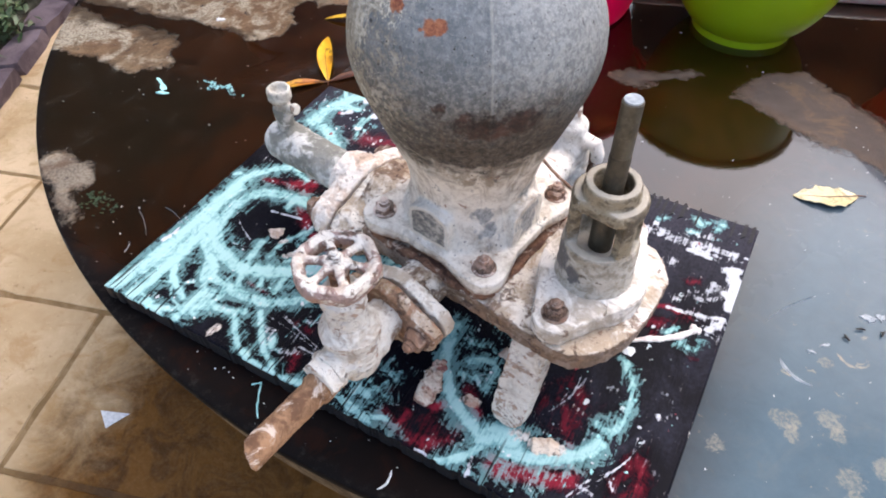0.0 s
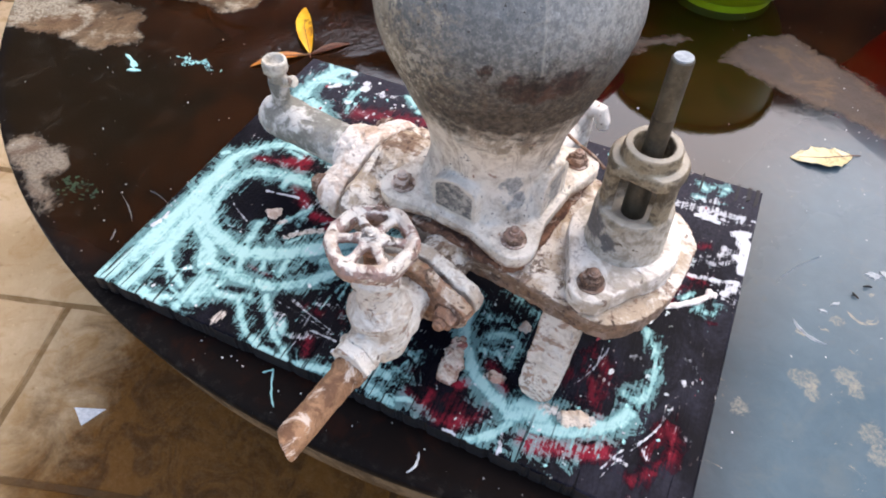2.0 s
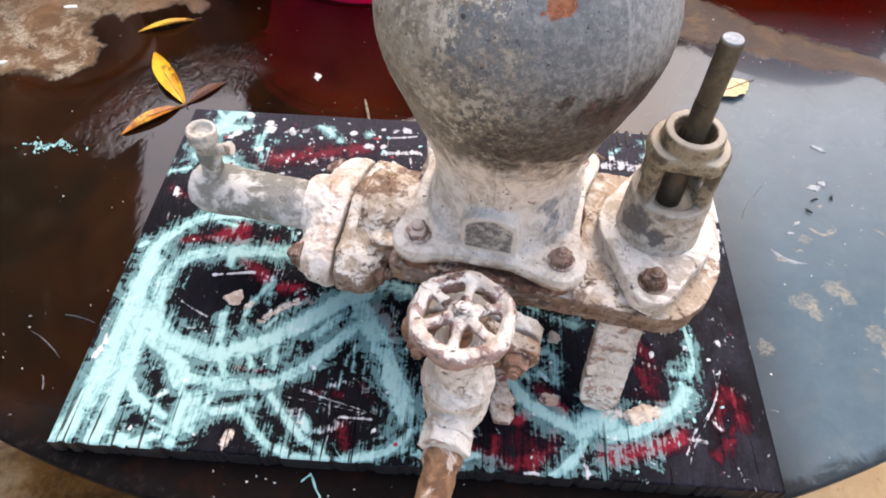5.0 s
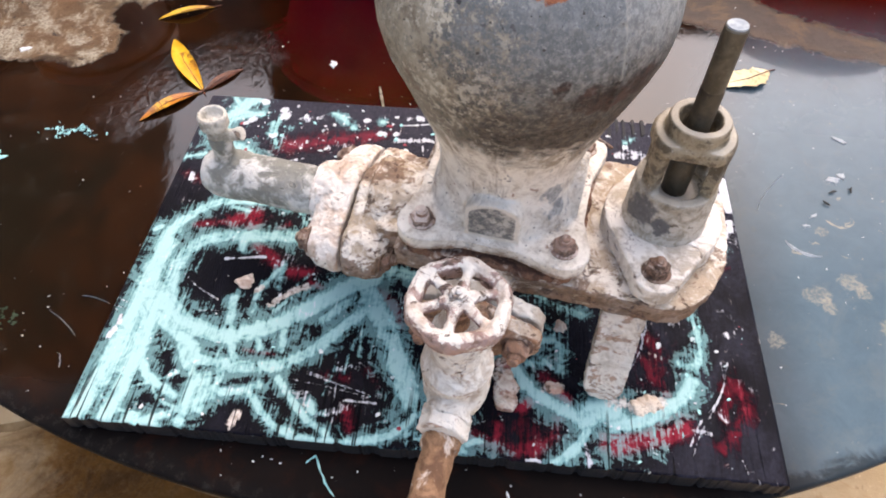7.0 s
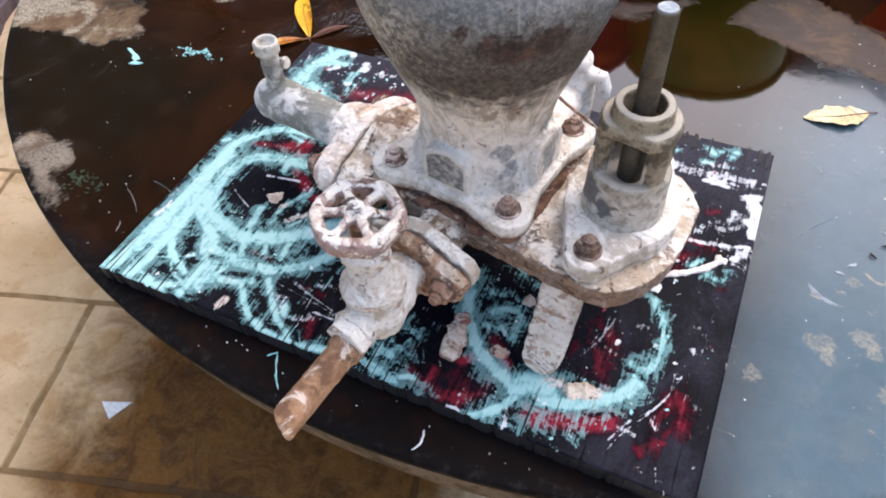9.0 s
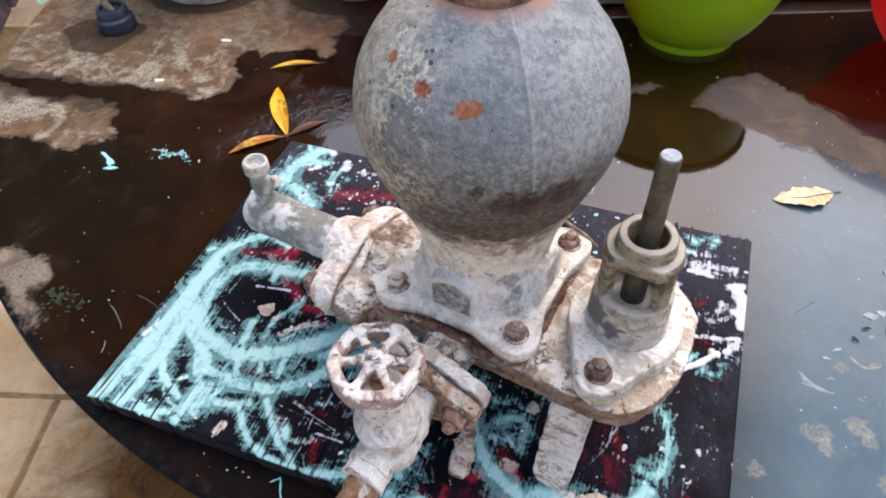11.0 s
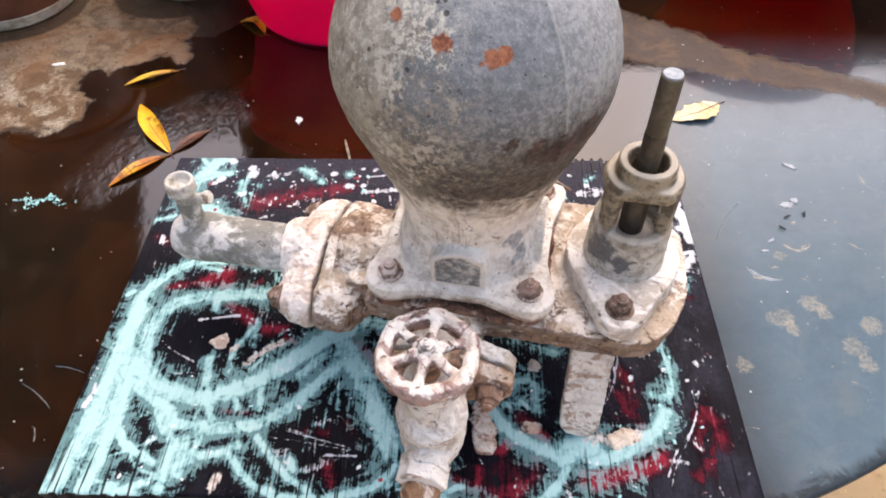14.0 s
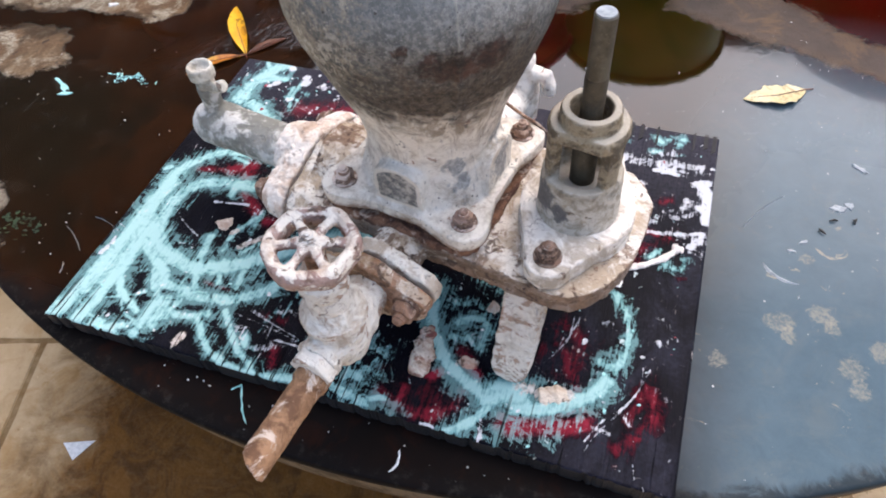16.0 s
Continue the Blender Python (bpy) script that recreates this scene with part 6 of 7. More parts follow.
lathe(bm, [(0.0195, 0.160), (0.0335, 0.160), (0.0318, 0.168), (0.0306, 0.199), (0.0302, 0.2060), (0.0288, 0.2080), (0.0222, 0.2070), (0.0195, 0.2040), (0.0195, 0.160)], 56, AT_VALVE)
for a in (-24, 42, 138, 214):
    fresh = prism(bm, [(0.0190, -0.0062), (0.0275, -0.0068), (0.0288, 0.0), (0.0275, 0.0068), (0.0190, 0.0062)], 0.205, 0.248)
    bmesh.ops.transform(bm, matrix=pose(VX, VY, 0, 0, 0, a), verts=fresh)
# upper block: round, with a flat cut on its front
ring_in, ring_out = [], []
for i in range(64):
    a = 2 * math.pi * i / 64
    ring_out.append((0.0288 * math.cos(a), max(0.0288 * math.sin(a), -0.0225)))
    ring_in.append((0.0142 * math.cos(a), 0.0142 * math.sin(a)))
rows = [[bm.verts.new((VX + x * k, VY + y * k, z)) for x, y in ring] for ring, k, z in ((ring_in, 1, 0.2430), (ring_out, 0.97, 0.2430), (ring_out, 1, 0.2450), (ring_out, 1, 0.2510), (ring_out, 0.93, 0.2540), (ring_in, 1, 0.2540))]
for p, q in zip(rows, rows[1:] + rows[:1]):
    for i in range(64):
        bm.faces.new((p[i], p[(i + 1) % 64], q[(i + 1) % 64], q[i]))
disc(bm, VX, VY, 0.166, 0.196, 0.0205, 32)
lathe(bm, [(0.0142, 0.2440), (0.0200, 0.2440), (0.0202, 0.2530), (0.0212, 0.2550), (0.0212, 0.2635), (0.0203, 0.2655), (0.0150, 0.2655), (0.0142, 0.2640), (0.0142, 0.2440)], 56, AT_VALVE)
casting("valve_cage", bm, M_CAGE, "grey bronze valve cage with windows", 0.0011, 2, 0.0007, 0.012)
bm = bmesh.new()
lathe(bm, [(0, 0.286), (0.0074, 0.286), (0.0075, 0.293), (0.0074, 0.3345), (0.0066, 0.3355), (0, 0.3355)], 28, Matrix.Translation((VX, VY + 0.0005, 0)))
rod = part("valve_rod", bm, M_ROD, pump, "dull steel valve rod", None, DROP)
bm = bmesh.new()
lathe(bm, [(0, 0.190), (0.0094, 0.190), (0.0094, 0.238), (0.0079, 0.240), (0.0079, 0.289), (0.0076, 0.290), (0, 0.290)], 28, Matrix.Translation((VX, VY + 0.0005, 0)))
part("oily_stem", bm, M_OILY, rod, "dark oily lower part of the rod", None, DROP)
bm = bmesh.new()
lathe(bm, [(0, 0.3350), (0.0066, 0.3350), (0.0062, 0.3364), (0, 0.3364)], 28, Matrix.Translation((VX, VY + 0.0005, 0)))
part("rod_end", bm, M_SCRATCH, rod, "pale worn rod end", None, DROP)

# drive side: outer flange, pipe, bleed cock
bm = bmesh.new()
oval_loft(bm, [(-0.165, 0.78, 0.50), (-0.161, 0.88, 0.66), (-0.150, 0.97, 0.88), (-0.138, 1, 1), (-0.1325, 0.99, 0.99), (-0.1305, 0.96, 0.95)])
lathe(bm, [(0, -0.172), (0.029, -0.172), (0.034, -0.15), (0, -0.15)], 32, Matrix.Translation((0, AX_Y, AX_Z)) @ ALONG_X)
casting("drive_flange", bm, M_CRUST_PINK, "white limed pipe flange", 0.0014, 2, 0.0036, 0.009)
bm = bmesh.new()
lathe(bm, [(0, -0.288), (0.012, -0.288), (0.019, -0.284), (0.0240, -0.274), (0.0240, -0.250), (0.0228, -0.244), (0.0228, -0.150), (0, -0.150)], 40, Matrix.Translation((0, AX_Y, AX_Z)) @ ALONG_X)
lathe(bm, [(0, 0.0), (0.012, 0.0), (0.0095, 0.03), (0.0105, 0.044), (0.0105, 0.050), (0, 0.050)], 24, Matrix.Translation((-0.262, AX_Y, AX_Z)))
casting("drive_pipe", bm, M_PIPE, "galvanised drive pipe stub", 0.0014, 3, 0.0016, 0.012)
bm = bmesh.new()
lathe(bm, [(0, 0.036), (0.0095, 0.036), (0.0095, 0.045), (0.0085, 0.047), (0.0085, 0.049), (0.0128, 0.052), (0.0130, 0.063), (0.0112, 0.0655), (0.0100, 0.0645), (0.0088, 0.0570), (0, 0.0560)], 28, Matrix.Translation((-0.262, AX_Y, AX_Z + 0.0095)))
tube(bm, [(-0.254, AX_Y, AX_Z + 0.050), (-0.244, AX_Y - 0.001, AX_Z + 0.055), (-0.237, AX_Y - 0.001, AX_Z + 0.058)], [0.006, 0.0055, 0.0065], 14)
casting("bleed_cock", bm, M_COCK, "small limed bleed cock", 0.0011, 2, 0.0012, 0.008)

# delivery side: oval flanges, gate valve, hand wheel, outlet
GZ, GY = 0.128, -0.160


def oval_flange(bm, y0, y1, half=0.036, r=0.0165):
    up = Matrix.Translation((0, 0, GZ)) @ ALONG_Y
    lathe(bm, [(0, -y1), (0.031, -y1), (0.033, -(y0 + y1) / 2), (0.031, -y0), (0, -y0)], 36, up)
    for s in (-1, 1):
        lathe(bm, [(0, -y1), (r, -y1), (r, -y0), (0, -y0)], 28, up @ Matrix.Translation((s * half, 0, 0)))
        fresh = prism(bm, [(s * 0.012, -0.029), (s * half, -r), (s * half, r), (s * 0.012, 0.029)][::s], -y1, -y0)
        bmesh.ops.transform(bm, matrix=up, verts=fresh)


bm = bmesh.new()
oval_flange(bm, -0.1030, -0.0900)
casting("delivery_flange", bm, M_CRUST, "white limed oval flange", 0.0014, 3, 0.0035, 0.012)
bm = bmesh.new()
oval_flange(bm, -0.1195, -0.1065)
casting("valve_end_flange", bm, M_CRUST_RUSTY, "rusty oval flange", 0.0014, 3, 0.004, 0.012)
for s in (-1, 1):
    bolt(0, 0, 0, 0.0105, 0.010, 0.006, Matrix.Translation((s * 0.036, -0.1195, GZ)) @ pose(0, 0, 0, 90, 0, 0), 15)
bm = bmesh.new()
lathe(bm, [(0, 0.104), (0.0205, 0.104), (0.0180, 0.122), (0.0200, 0.134), (0.0232, 0.142), (0.0236, 0.164), (0.0210, 0.172), (0.0165, 0.178), (0.0158, 0.183), (0.0178, 0.185), (0.0178, 0.191), (0, 0.191)], 36, Matrix.Translation((0, 0, GZ)) @ ALONG_Y)
lathe(bm, [(0, 0.099), (0.014, 0.101), (0.0205, 0.108), (0.0232, 0.128), (0.0232, 0.146), (0.0222, 0.150), (0.0250, 0.1525), (0.0250, 0.1595), (0.0205, 0.164), (0.0168, 0.170), (0.0158, 0.184), (0.0150, 0.188), (0.0182, 0.1905), (0.0182, 0.2005), (0.0150, 0.204), (0.0125, 0.210), (0, 0.210)], 40, Matrix.Translation((0, GY, 0)))
casting("gate_valve", bm, M_CRUST_RINGS, "white limed gate valve body", 0.0012, 1, 0.0024, 0.010)
bm = bmesh.new()
nut = [(0.0182 * math.cos(radians(60 * i)), 0.0182 * math.sin(radians(60 * i))) for i in range(6)]
fresh = prism(bm, nut, 0.188, 0.201)
bmesh.ops.transform(bm, matrix=Matrix.Translation((0, 0, GZ - 0.001)) @ ALONG_Y, verts=fresh)
casting("outlet_nut", bm, M_CRUST, "", 0.0012, 2, 0.002, 0.008)
bm = bmesh.new()
lathe(bm, [(0, 0.190), (0.0140, 0.190), (0.0140, 0.207), (0.0118, 0.209), (0.0118, 0.277), (0.0090, 0.277), (0.0090, 0.256), (0, 0.256)], 32, Matrix.Translation((0, 0, GZ - 0.002)) @ pose(0, 0, 0, 92, 0, 0))
for v in bm.verts:  # slanting cut at the end
    if v.co.y < -0.255:
        v.co.y -= v.co.x * 0.6 + (v.co.z - GZ) * 0.25
outlet = casting("outlet_pipe", bm, M_RUST_PALE, "rusty outlet pipe end", 0.0012, 1, 0.0018, 0.009)
bm = bmesh.new()
lathe(bm, [(0, 0.200), (0.0075, 0.200), (0.0075, 0.232), (0, 0.232)], 20, Matrix.Translation((0, GY, 0)))
part("stem", bm, M_BOLT, pump, "", None, DROP)
bm = bmesh.new()
WZ = 0.2335


def scallop(a, z):
    return 1 + 0.030 * math.cos(6 * a - radians(168)) * (1.2 if z < -0.002 else 0.8)


lathe(bm, [(0.0228, -0.006), (0.0255, -0.0105), (0.0295, -0.0110), (0.0318, -0.006), (0.0325, 0.000), (0.0308, 0.0045), (0.0268, 0.0058), (0.0230, 0.0030), (0.0228, -0.006)], 72, Matrix.Translation((0, GY, WZ)), scallop)
lathe(bm, [(0, -0.010), (0.0080, -0.010), (0.0086, 0.003), (0.0068, 0.0078), (0, 0.0078)], 24, Matrix.Translation((0, GY, WZ)))
for i in range(6):
    a = radians(60 * i + 28)
    tube(bm, [(0.006 * math.cos(a), GY + 0.006 * math.sin(a), WZ + 0.003), (0.016 * math.cos(a), GY + 0.016 * math.sin(a), WZ + 0.0012), (0.027 * math.cos(a), GY + 0.027 * math.sin(a), WZ + 0.0005)], [0.0044, 0.0032, 0.0042], 12)
wheel = casting("hand_wheel", bm, M_CRUST_WHEEL, "six-spoked hand wheel, flaking white over rust", 0.0010, 2, 0.0018, 0.008)
bolt(0, GY, WZ + 0.0075, 0.0050, 0.004, 0.002, None, 0, wheel, M_CRUST_CLEAN)

# foot, back cock and wire
for s, y0 in ((-1, 0), (1, 0.008)):
    bm = bmesh.new()
    fresh = prism(bm, [(-0.0178, 0.0), (0.0178, 0.0), (0.0166, 0.095)] + [(0.0166 * math.cos(radians(a)), 0.1030 + 0.0135 * math.sin(radians(a))) for a in range(0, 181, 20)] + [(-0.0166, 0.095)], -0.009, 0.009)
    bmesh.ops.transform(bm, matrix=Matrix.Translation((0.1122, s * 0.049 + y0, 0.1365)) @ pose(0, 0, 0, -90 + s * 20, 0, 0), verts=fresh)
    casting("foot", bm, M_CRUST_FOOT, "limed iron foot with rust patches", 0.0012, 8, 0.0022, 0.012)
bm = bmesh.new()
BX, BY = -0.020, 0.220
lathe(bm, [(0, 0.026), (0.017, 0.026), (0.0240, 0.036), (0.0255, 0.064), (0.0240, 0.088), (0.0180, 0.101), (0.0162, 0.106), (0.0186, 0.109), (0.0186, 0.117), (0.0135, 0.123), (0.0090, 0.128), (0.0082, 0.141), (0, 0.142)], 32, Matrix.Translation((BX, BY, 0)))
tube(bm, [(BX + 0.008, BY, 0.086), (BX + 0.023, BY - 0.001, 0.102), (BX + 0.033, BY - 0.001, 0.102), (BX + 0.038, BY - 0.001, 0.090), (BX + 0.038, BY - 0.001, 0.080)], [0.012, 0.0095, 0.0085, 0.0078, 0.0072], 14)
tube(bm, [(0.0, 0.03, 0.106), (-0.006, 0.10, 0.098), (BX, BY, 0.066)], [0.021, 0.020, 0.019], 24)
casting("back_cock", bm, M_CRUST_CLEAN, "limed cock at the back", 0.0013, 2, 0.0012, 0.01)
bm = bmesh.new()
tube(bm, [(0.014, 0.090, 0.1735), (0.030, 0.0805, 0.1750), (0.047, 0.0735, 0.1745), (0.062, 0.070, 0.1730), (0.078, 0.064, 0.1690)], 0.0015, 8)
part("wire", bm, M_BOLT, pump, "rusty wire", None, DROP)

# ---- bowls, pots and clutter on the table ----


def bowl(name, x, y, profile, material, label, lip, foot_r):
    """A moulded bowl: outer profile (radius, height) up to the rim, wall 3 mm, rolled lip, foot ring."""
    root = thing(name, Matrix.Translation((x, y, 0.0)), label, "bowl")
    wall = 0.003
    inner = [(max(0.0, r - wall), z + (wall if i < 2 else 0)) for i, (r, z) in enumerate(profile)]
    bb = bmesh.new()
    lathe(bb, [(0, profile[0][1])] + profile + inner[::-1] + [(0, inner[0][1])], 96)
    part("shell", bb, material, root)
    r, z = profile[-1]
    bb = bmesh.new()
    lathe(bb, [(r - 0.003, z - lip), (r + 0.004, z - lip), (r + 0.009, z - lip * 0.5), (r + 0.008, z + 0.001), (r + 0.002, z + 0.003), (r - 0.004, z + 0.001), (r - 0.003, z - lip)], 96)
    part("rim", bb, material, root)
    bb = bmesh.new()
    lathe(bb, [(foot_r - 0.004, 0), (foot_r, 0), (foot_r + 0.001, 0.012), (foot_r - 0.006, 0.012), (foot_r - 0.004, 0)], 72)
    part("foot_ring", bb, material, root)
    return root


def round_profile(r0, r1, high, belly=1.6, n=14, z0=0.005):
    return [(r0 + (r1 - r0) * (1 - (1 - i / (n - 1)) ** belly), z0 + (high - z0) * (i / (n - 1)) ** 1.25) for i in range(n)]


bowl("plastic_bowl", 0.486, 0.917, round_profile(0.077, 0.140, 0.190, 2.3, z0=0.010), M_GREEN, "lime green plastic bowl on the wet table", 0.010, 0.079)
bowl("plastic_basin", 0.156, 0.853, round_profile(0.151, 0.216, 0.166, 0.5), M_PINK, "hot pink plastic basin with a rolled rim", 0.014, 0.146)
bowl("plastic_bowl", 0.901, 0.955, round_profile(0.092, 0.178, 0.150, 1.8), M_CORAL, "coral red plastic bowl on the wet table", 0.012, 0.090)

pot = thing("flower_pot", Matrix.Translation((-0.412, 0.846, 0)), "brown glazed flower pot with a pale foot ring", "pot")
bm = bmesh.new()
lathe(bm, [(0, 0.012), (0.101, 0.014), (0.112, 0.060), (0.122, 0.14), (0.128, 0.20), (0.136, 0.205), (0.136, 0.225), (0.122, 0.225), (0.115, 0.14), (0.100, 0.03), (0, 0.03)], 72)
part("body", bm, M_GLAZE, pot)
bm = bmesh.new()
lathe(bm, [(0, 0.0), (0.098, 0.0), (0.1025, 0.004), (0.1035, 0.018), (0.1015, 0.020), (0, 0.020)], 72, None, lambda a, z: 1 + 0.006 * math.sin(5 * a) + 0.004 * math.sin(11 * a + z * 90))
part("foot_ring", bm, M_FOOTRING, pot, "pale unglazed foot ring")
bm = bmesh.new()
lathe(bm, [(0, 0.19), (0.117, 0.19), (0.06, 0.197), (0, 0.20)], 40)
part("soil", bm, M_SOIL, pot)

pot = thing("flower_pot", Matrix.Translation((-0.122, 0.912, 0)), "white clay pot with brown drips", "pot")
bm = bmesh.new()
lathe(bm, [(0, 0.0), (0.066, 0.0), (0.078, 0.010), (0.086, 0.045), (0.090, 0.060), (0.080, 0.060), (0, 0.05)], 64)
part("body", bm, M_WHITEPOT, pot)
bm = bmesh.new()
lathe(bm, [(0.080, 0.050), (0.0905, 0.058), (0.098, 0.12), (0.102, 0.15), (0.094, 0.15), (0.086, 0.08), (0.080, 0.050)], 64, None, lambda a, z: 1 + 0.012 * math.sin(7 * a) * (z < 0.06))
part("upper_wall", bm, M_GLAZE, pot, "brown drips on the upper wall")

plug_thing = thing("rubber_plug", Matrix.Translation((-0.476, 0.640, 0)), "blue-black rubber plug with a twig stuck in it", "plug")
bm = bmesh.new()
lathe(bm, [(0, 0), (0.031, 0), (0.033, 0.004), (0.0325, 0.022), (0.030, 0.025), (0.027, 0.026), (0.0265, 0.038), (0.024, 0.041), (0.019, 0.041), (0.018, 0.034), (0, 0.034)], 48)
part("body", bm, M_BLACKPLUG, plug_thing)
bm = bmesh.new()
tube(bm, [(0, 0, 0.033), (-0.004, -0.006, 0.052), (-0.012, -0.004, 0.070)], [0.006, 0.006, 0.0035], 10)
tube(bm, [(-0.004, -0.006, 0.052), (0.003, -0.002, 0.066), (0.004, 0.002, 0.078)], [0.005, 0.004, 0.002], 10)
part("twig", bm, M_TWIG, plug_thing, "short forked twig")

bag = thing("plastic_bag", Matrix.Translation((-0.716, 0.758, 0)), "crumpled green and white plastic bag", "bag")
bm = bmesh.new()
bmesh.ops.create_grid(bm, x_segments=30, y_segments=30, size=0.5)
for v in bm.verts:
    x, y = v.co.x, v.co.y
    h = 0.020 + 0.030 * (0.25 - x * x) * 2 + 0.016 * noise.noise((x * 5, y * 5, 3)) + 0.008 * noise.noise((x * 14, y * 14, 8))
    v.co = (x * 0.085, y * 0.18, max(0.002, h * (1 - (2 * abs(x)) ** 4)))
geo = bmesh.ops.extrude_face_region(bm, geom=bm.faces[:])
for v in geo["geom"]:
    if isinstance(v, bmesh.types.BMVert):
        v.co.z = max(0.0, v.co.z - 0.006)
part("sheet", bm, M_BAG, bag, "", None, pose(0, 0, 0, 0, 0, -4), 80)

bm = bmesh.new()
tube(bm, [(0.270, 0.946, 0.0135), (0.62, 1.068, 0.0135), (0.990, 1.202, 0.0135)], 0.0125, 24)
tagged(part("plastic_pipe", bm, M_PVC), "white plastic pipe lying on the wet table behind the bowls", "pipe")


def leaf(a, b, width, material, label, lift=0.004, curl=0.25, bow=0.004, ragged=0.06):
    """A fallen leaf from stalk to tip, cupped and slightly bowed."""
    bb = bmesh.new()
    n, w = 16, 6
    ax, ay = a
    dx, dy = b[0] - ax, b[1] - ay
    d = math.hypot(dx, dy)
    px, py = -dy / d, dx / d
    grid = []
    for i in range(n + 1):
        t = i / n
        half = width * 0.5 * math.sin(math.pi * min(1, t * 0.97 + 0.015)) ** 0.85 * (1 - 0.25 * t)
        off = bow * math.sin(math.pi * t)
        row = []
        for k in range(-w, w + 1):
            u = k / w
            z = 0.0012 + lift * math.sin(math.pi * t) + curl * half * u * u + 0.0006 * noise.noise((t * 9, u * 3, ax * 50))
            edge = half * u * (1 + ragged * noise.noise((t * 14, (u > 0) * 3.0, ay * 40)))
            row.append(bb.verts.new((ax + dx * t + px * (edge + off), ay + dy * t + py * (edge + off), z)))
        grid.append(row)
    for i in range(n):
        for k in range(2 * w):
            bb.faces.new((grid[i][k], grid[i][k + 1], grid[i + 1][k + 1], grid[i + 1][k]))
    geo = bmesh.ops.extrude_face_region(bb, geom=bb.faces[:])
    for v in geo["geom"]:
        if isinstance(v, bmesh.types.BMVert):
            v.co.z -= 0.0006
    root = thing("fallen_leaf", Matrix.Identity(4), label, "leaf", "fallen leaves on the table")
    blade = part("blade", bb, material, root, "", None, None, 80)
    bb = bmesh.new()
    ex, ey = -dx / d, -dy / d
    tube(bb, [(ax + dx * 0.9, ay + dy * 0.9, 0.0022), (ax + dx * 0.5 + px * bow, ay + dy * 0.5 + py * bow, 0.0022 + lift), (ax, ay, 0.0022), (ax + ex * 0.010, ay + ey * 0.010, 0.0015)], [0.0003, 0.0005, 0.0007, 0.0008], 6)
    part("midrib", bb, M_LEAF_B, root)
    return root


leaf((-0.028, 0.457), (-0.102, 0.560), 0.028, M_LEAF_Y, "bright yellow narrow leaf lying in the puddle", 0.006, 0.3, 0.004)
leaf((-0.032, 0.452), (-0.088, 0.393), 0.020, M_LEAF_O, "orange and brown narrow leaf lying in the puddle", 0.004, 0.2, -0.003)
leaf((-0.025, 0.458), (0.012, 0.505), 0.017, M_LEAF_B, "wet brown leaf lying in the puddle", 0.002, 0.1, 0.002)
leaf((-0.070, 0.642), (-0.141, 0.605), 0.014, M_LEAF_Y, "curled yellow leaf on the wet table", 0.005, 0.5, 0.003)
leaf((0.711, 0.567), (0.640, 0.531), 0.041, M_LEAF_P, "pale yellow leaf floating in the puddle", 0.003, 0.15, 0.006, 0.4)
leaf((0.040, 0.742), (-0.008, 0.778), 0.021, M_LEAF_Y, "curved yellow leaf beside the pink basin", 0.005, 0.6, -0.011)

for x, y, turn in ((0.741, 0.352, 20), (0.762, 0.357, 75), (0.729, 0.334, 140)):
    bm = bmesh.new()
    tube(bm, [(-0.005, 0, 0.0022), (0, 0.0006, 0.0028), (0.004, -0.0004, 0.0024)], [0.0007, 0.0014, 0.0006], 8)
    tube(bm, [(0.0, 0.0, 0.002), (0.002, 0.003, 0.0012)], 0.0004, 6)
    ob = part("dark_crumb", bm, M_CRUMB)
    ob.matrix_world = pose(x, y, 0, 0, 0, turn)
    tagged(ob, "tiny black crumb of debris on the table", "debris", "dark crumbs on the table")
bm = bmesh.new()
tube(bm, [(0.2115, 0.4445, 0.0022), (0.206, 0.464, 0.0024), (0.2005, 0.484, 0.0020)], [0.0016, 0.0019, 0.0013], 8)
tagged(part("twig", bm, M_TWIG), "thin grey twig lying in the puddle", "twig")

# ---- floor of the yard: chip, brick edging, plants, slabs ----
bm = bmesh.new()
prism(bm, [(-0.468, 0.030), (-0.405, 0.055), (-0.425, 0.005)], -0.7395, -0.738)
tagged(part("paper_scrap", bm, M_SPLASH_WHITE), "small white scrap of paper on the wet slabs", "paper")


def slab_mesh(w, d, h):
    """A riven slab with a worn, wavy edge."""
    sb = bmesh.new()
    nu, nv = 18, 9
    rim = [(-w / 2 + w * i / nu, -d / 2, 0, -1) for i in range(nu)] + [(w / 2, -d / 2 + d * i / nv, 1, 0) for i in range(nv)]
    rim += [(w / 2 - w * i / nu, d / 2, 0, 1) for i in range(nu)] + [(-w / 2, d / 2 - d * i / nv, -1, 0) for i in range(nv)]
    rings = [[], [], [], []]
    for x, y, nx, ny in rim:
        worn = random.uniform(0.0, 0.003) + (0.006 if random.random() < 0.08 else 0.0)
        for ring, (inset, z) in zip(rings, ((0.0, -h), (0.0, -0.011), (0.005, -0.003), (0.017, random.uniform(-0.0012, 0.0004)))):
            k = inset + worn
            ring.append(sb.verts.new((x * (1 - 2 * k / w), y * (1 - 2 * k / d), z)))
    n = len(rim)
    for low, high in zip(rings, rings[1:]):
        for i in range(n):
            sb.faces.new((low[i], low[(i + 1) % n], high[(i + 1) % n], high[i]))
    sb.faces.new(rings[-1])
    shade(sb)
    me = bpy.data.meshes.new("slab")
    sb.to_mesh(me)
    sb.free()
    me.materials.append(M_SLAB)
    return me


pavement = thing("pavement", Matrix.Translation((0, 0, -0.752)), "sand-coloured stone slabs, partly wet", "pavement", kind="structure")
slab_kinds = [slab_mesh(0.838, 0.4105, 0.04) for k in range(5)]
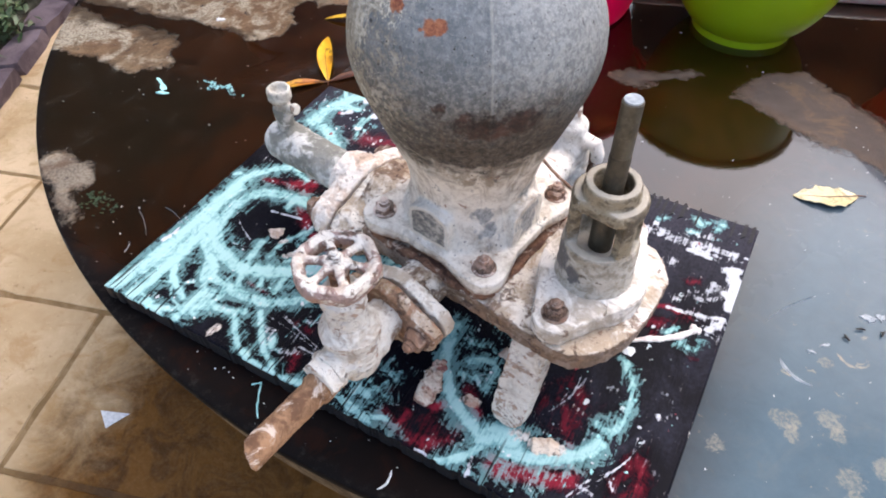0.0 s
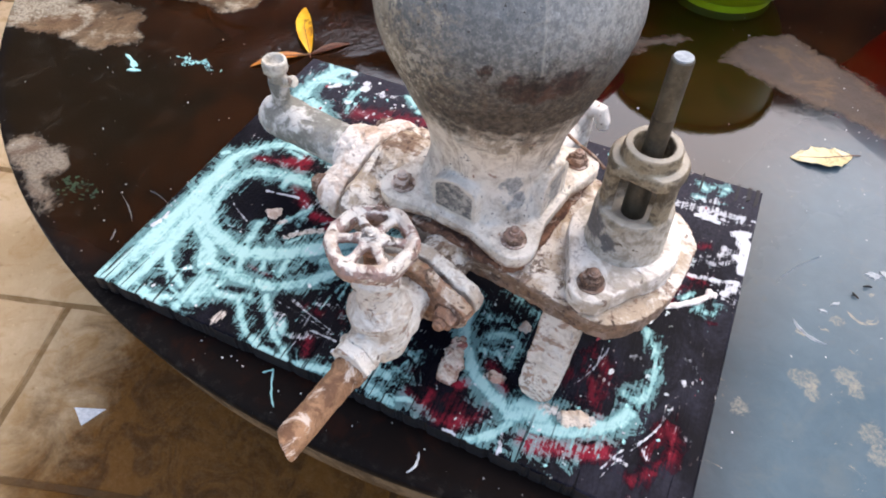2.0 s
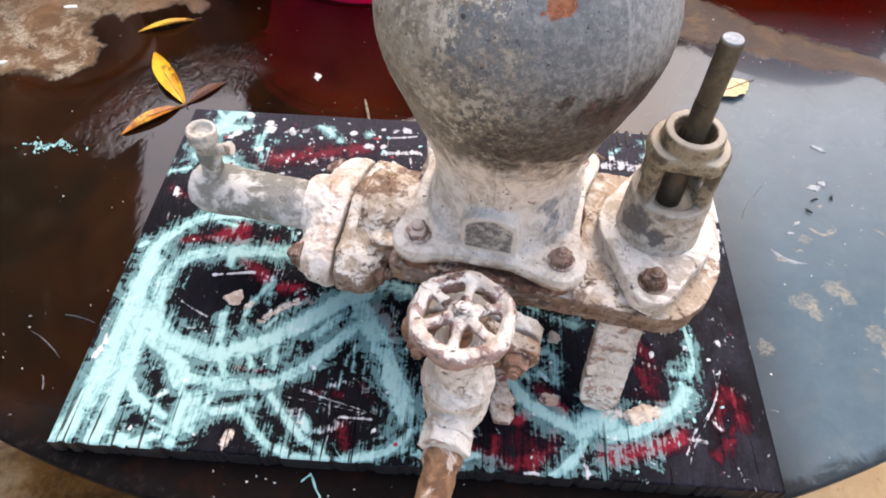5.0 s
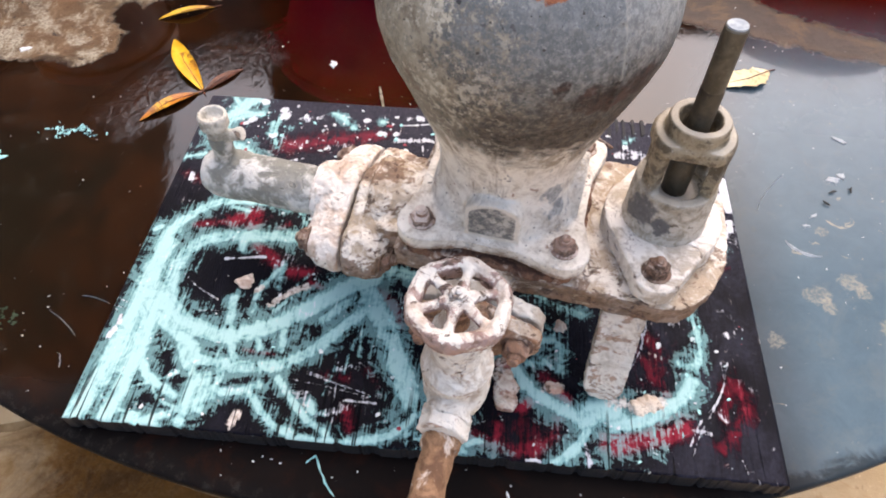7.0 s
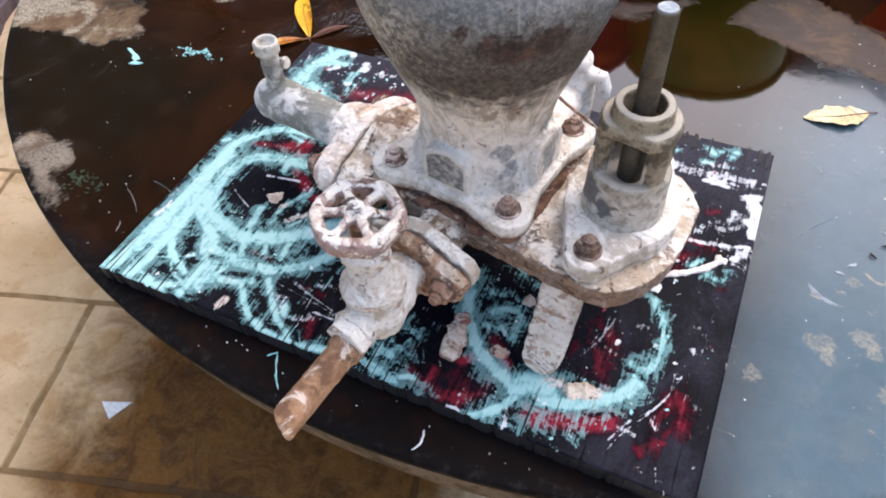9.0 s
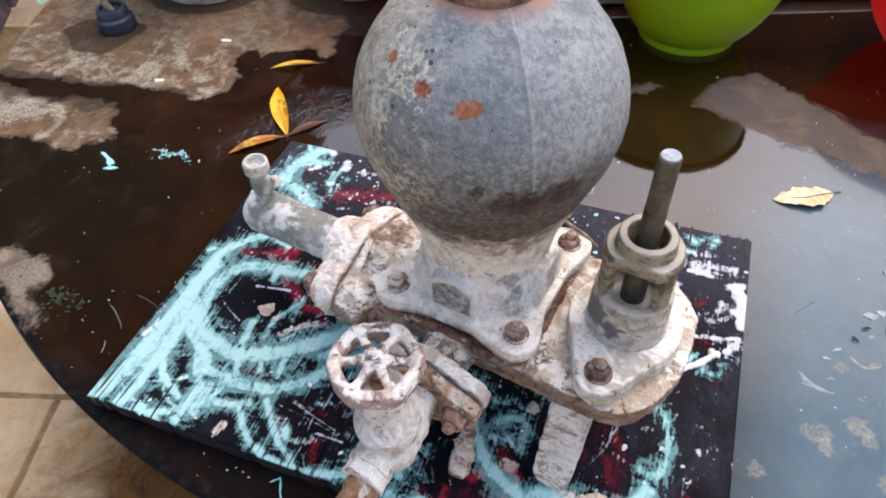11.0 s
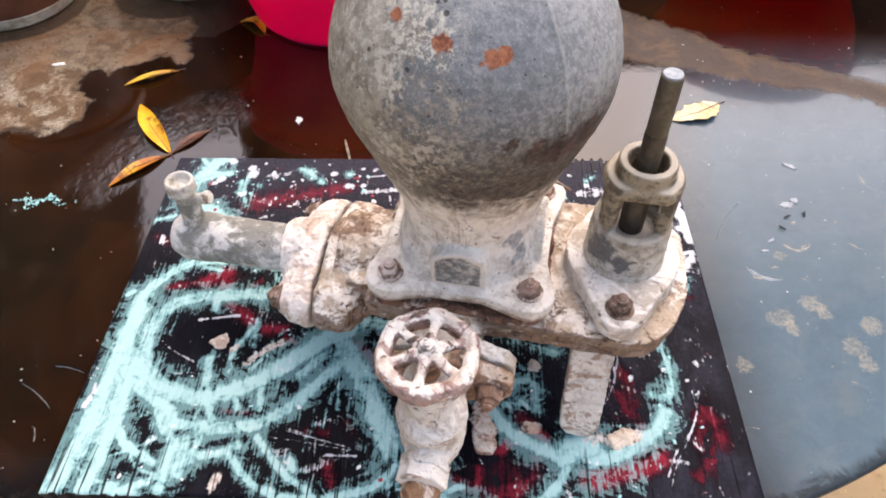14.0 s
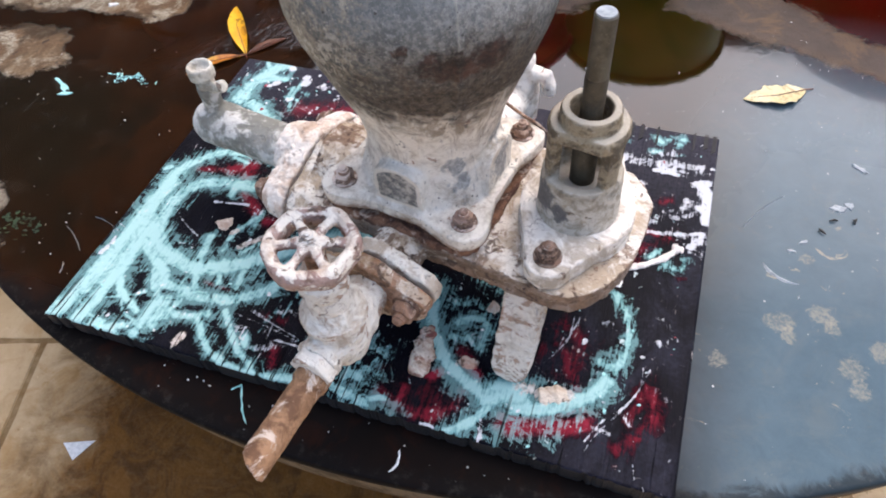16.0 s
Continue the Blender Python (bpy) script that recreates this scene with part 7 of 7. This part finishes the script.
turn = math.atan2(0.30, 0.954)
for row in range(-17, 12):
    b0 = 0.004 + 0.4145 * row
    first = -0.578 if row % 2 == 0 else -1.02
    for col in range(-7, 9):
        a0 = first + 0.842 * col
        u, v = a0 + 0.421, b0 + 0.207
        x, y = u * 0.954 - v * 0.30, u * 0.30 + v * 0.954
        if not (-2.7 < x < 5.3 and -5.5 < y < 2.45) or (y > -0.1 and x < -1.62 - 0.25 * (y - 0.64) - 0.2):
            continue
        ob = new("slab", random.choice(slab_kinds))
        ob.parent = pavement
        ob.location = (x, y, 0.012 + random.uniform(-0.002, 0.002))
        ob.rotation_euler = (random.uniform(-0.002, 0.002), random.uniform(-0.002, 0.002), turn)

edging = thing("brick_edging", Matrix.Translation((0, 0, -0.752)), "row of dark purple bricks edging a flower bed", "edging", kind="structure")
bricks = []
for k in range(4):  # four worn bricks
    bb = bmesh.new()
    block(bb, -0.1125, 0.1125, -0.055, 0.055, -0.10, 0)
    bmesh.ops.subdivide_edges(bb, edges=bb.edges[:], cuts=3, use_grid_fill=True)
    for v in bb.verts:
        edge_wear = sum((abs(v.co.x) > 0.1, abs(v.co.y) > 0.05, v.co.z > -0.01)) - 1
        pull = 1 - 0.05 * max(0, edge_wear)
        v.co.x, v.co.y = v.co.x * pull, v.co.y * pull
        v.co += Vector((noise.noise(v.co * 14 + Vector((k * 7, 0, 0))), noise.noise(v.co * 14 + Vector((0, k * 5, 3))), noise.noise(v.co * 11 + Vector((k, 9, 0))))) * 0.012
    shade(bb, 50)
    me = bpy.data.meshes.new("brick")
    bb.to_mesh(me)
    bb.free()
    me.materials.append(M_BRICK)
    bricks.append(me)
for i in range(12):
    d = -0.45 + i * 0.237
    x, y = -1.70 - 0.478 * d, 0.66 + 0.878 * d
    ob = new("brick", bricks[i % 4])
    ob.parent = edging
    ob.location = (x, y, 0.062 + random.uniform(-0.008, 0.008))
    ob.rotation_euler = (random.uniform(-0.04, 0.04), random.uniform(-0.05, 0.05), math.atan2(0.878, -0.478) + random.uniform(-0.06, 0.06))

bm = bmesh.new()
prism(bm, [(-2.88, 0.2), (-1.60, 0.2), (-2.80, 2.6), (-2.88, 2.6)], -0.752, -0.715)
tagged(part("flower_bed", bm, M_SOIL), "dark soil of a flower bed", "soil", kind="structure")


def shrub(x, y, high, spread, count):
    root = thing("garden_plant", Matrix.Translation((x, y, -0.716)), "low green garden plant with small leaves in the flower bed", "plant", "plants in the flower bed")
    sb, lb = bmesh.new(), bmesh.new()
    for i in range(9):
        a = random.uniform(0, 2 * math.pi)
        r = spread * random.uniform(0.3, 1)
        tip = (r * math.cos(a), r * math.sin(a), high * random.uniform(0.5, 1))
        tube(sb, [(0, 0, -0.01), (tip[0] * 0.35, tip[1] * 0.35, tip[2] * 0.6), tip], [0.006, 0.004, 0.002], 6)
        for k in range(count):
            t = random.uniform(0.3, 1)
            c = Vector((tip[0] * t, tip[1] * t, tip[2] * (0.3 + 0.7 * t))) + Vector([random.gauss(0, 0.03) for _ in range(3)])
            e = Euler([random.uniform(-0.9, 0.9), random.uniform(-0.9, 0.9), random.uniform(0, 6.28)]).to_matrix()
            s = random.uniform(0.012, 0.028)
            q = [lb.verts.new(c + e @ Vector(p) * s) for p in ((-1, 0, 0), (-0.2, 0.45, 0.12), (1, 0, 0), (-0.2, -0.45, 0.12))]
            lb.faces.new((q[0], q[3], q[2]))
            lb.faces.new((q[0], q[2], q[1]))
    part("stems", sb, M_TWIG, root)
    part("foliage", lb, M_LEAF_G, root, "", None, None, 180)


random.seed(21)
for x, y, h, s in ((-1.86, 0.72, 0.12, 0.10), (-1.93, 0.95, 0.14, 0.12), (-1.98, 0.58, 0.12, 0.14), (-2.10, 1.05, 0.16, 0.14), (-2.05, 0.80, 0.22, 0.18), (-2.25, 1.15, 0.30, 0.22), (-2.35, 0.65, 0.26, 0.22), (-2.3, 1.6, 0.30, 0.25), (-2.6, 1.35, 0.4, 0.25)):
    shrub(x, y, h, s, 26)
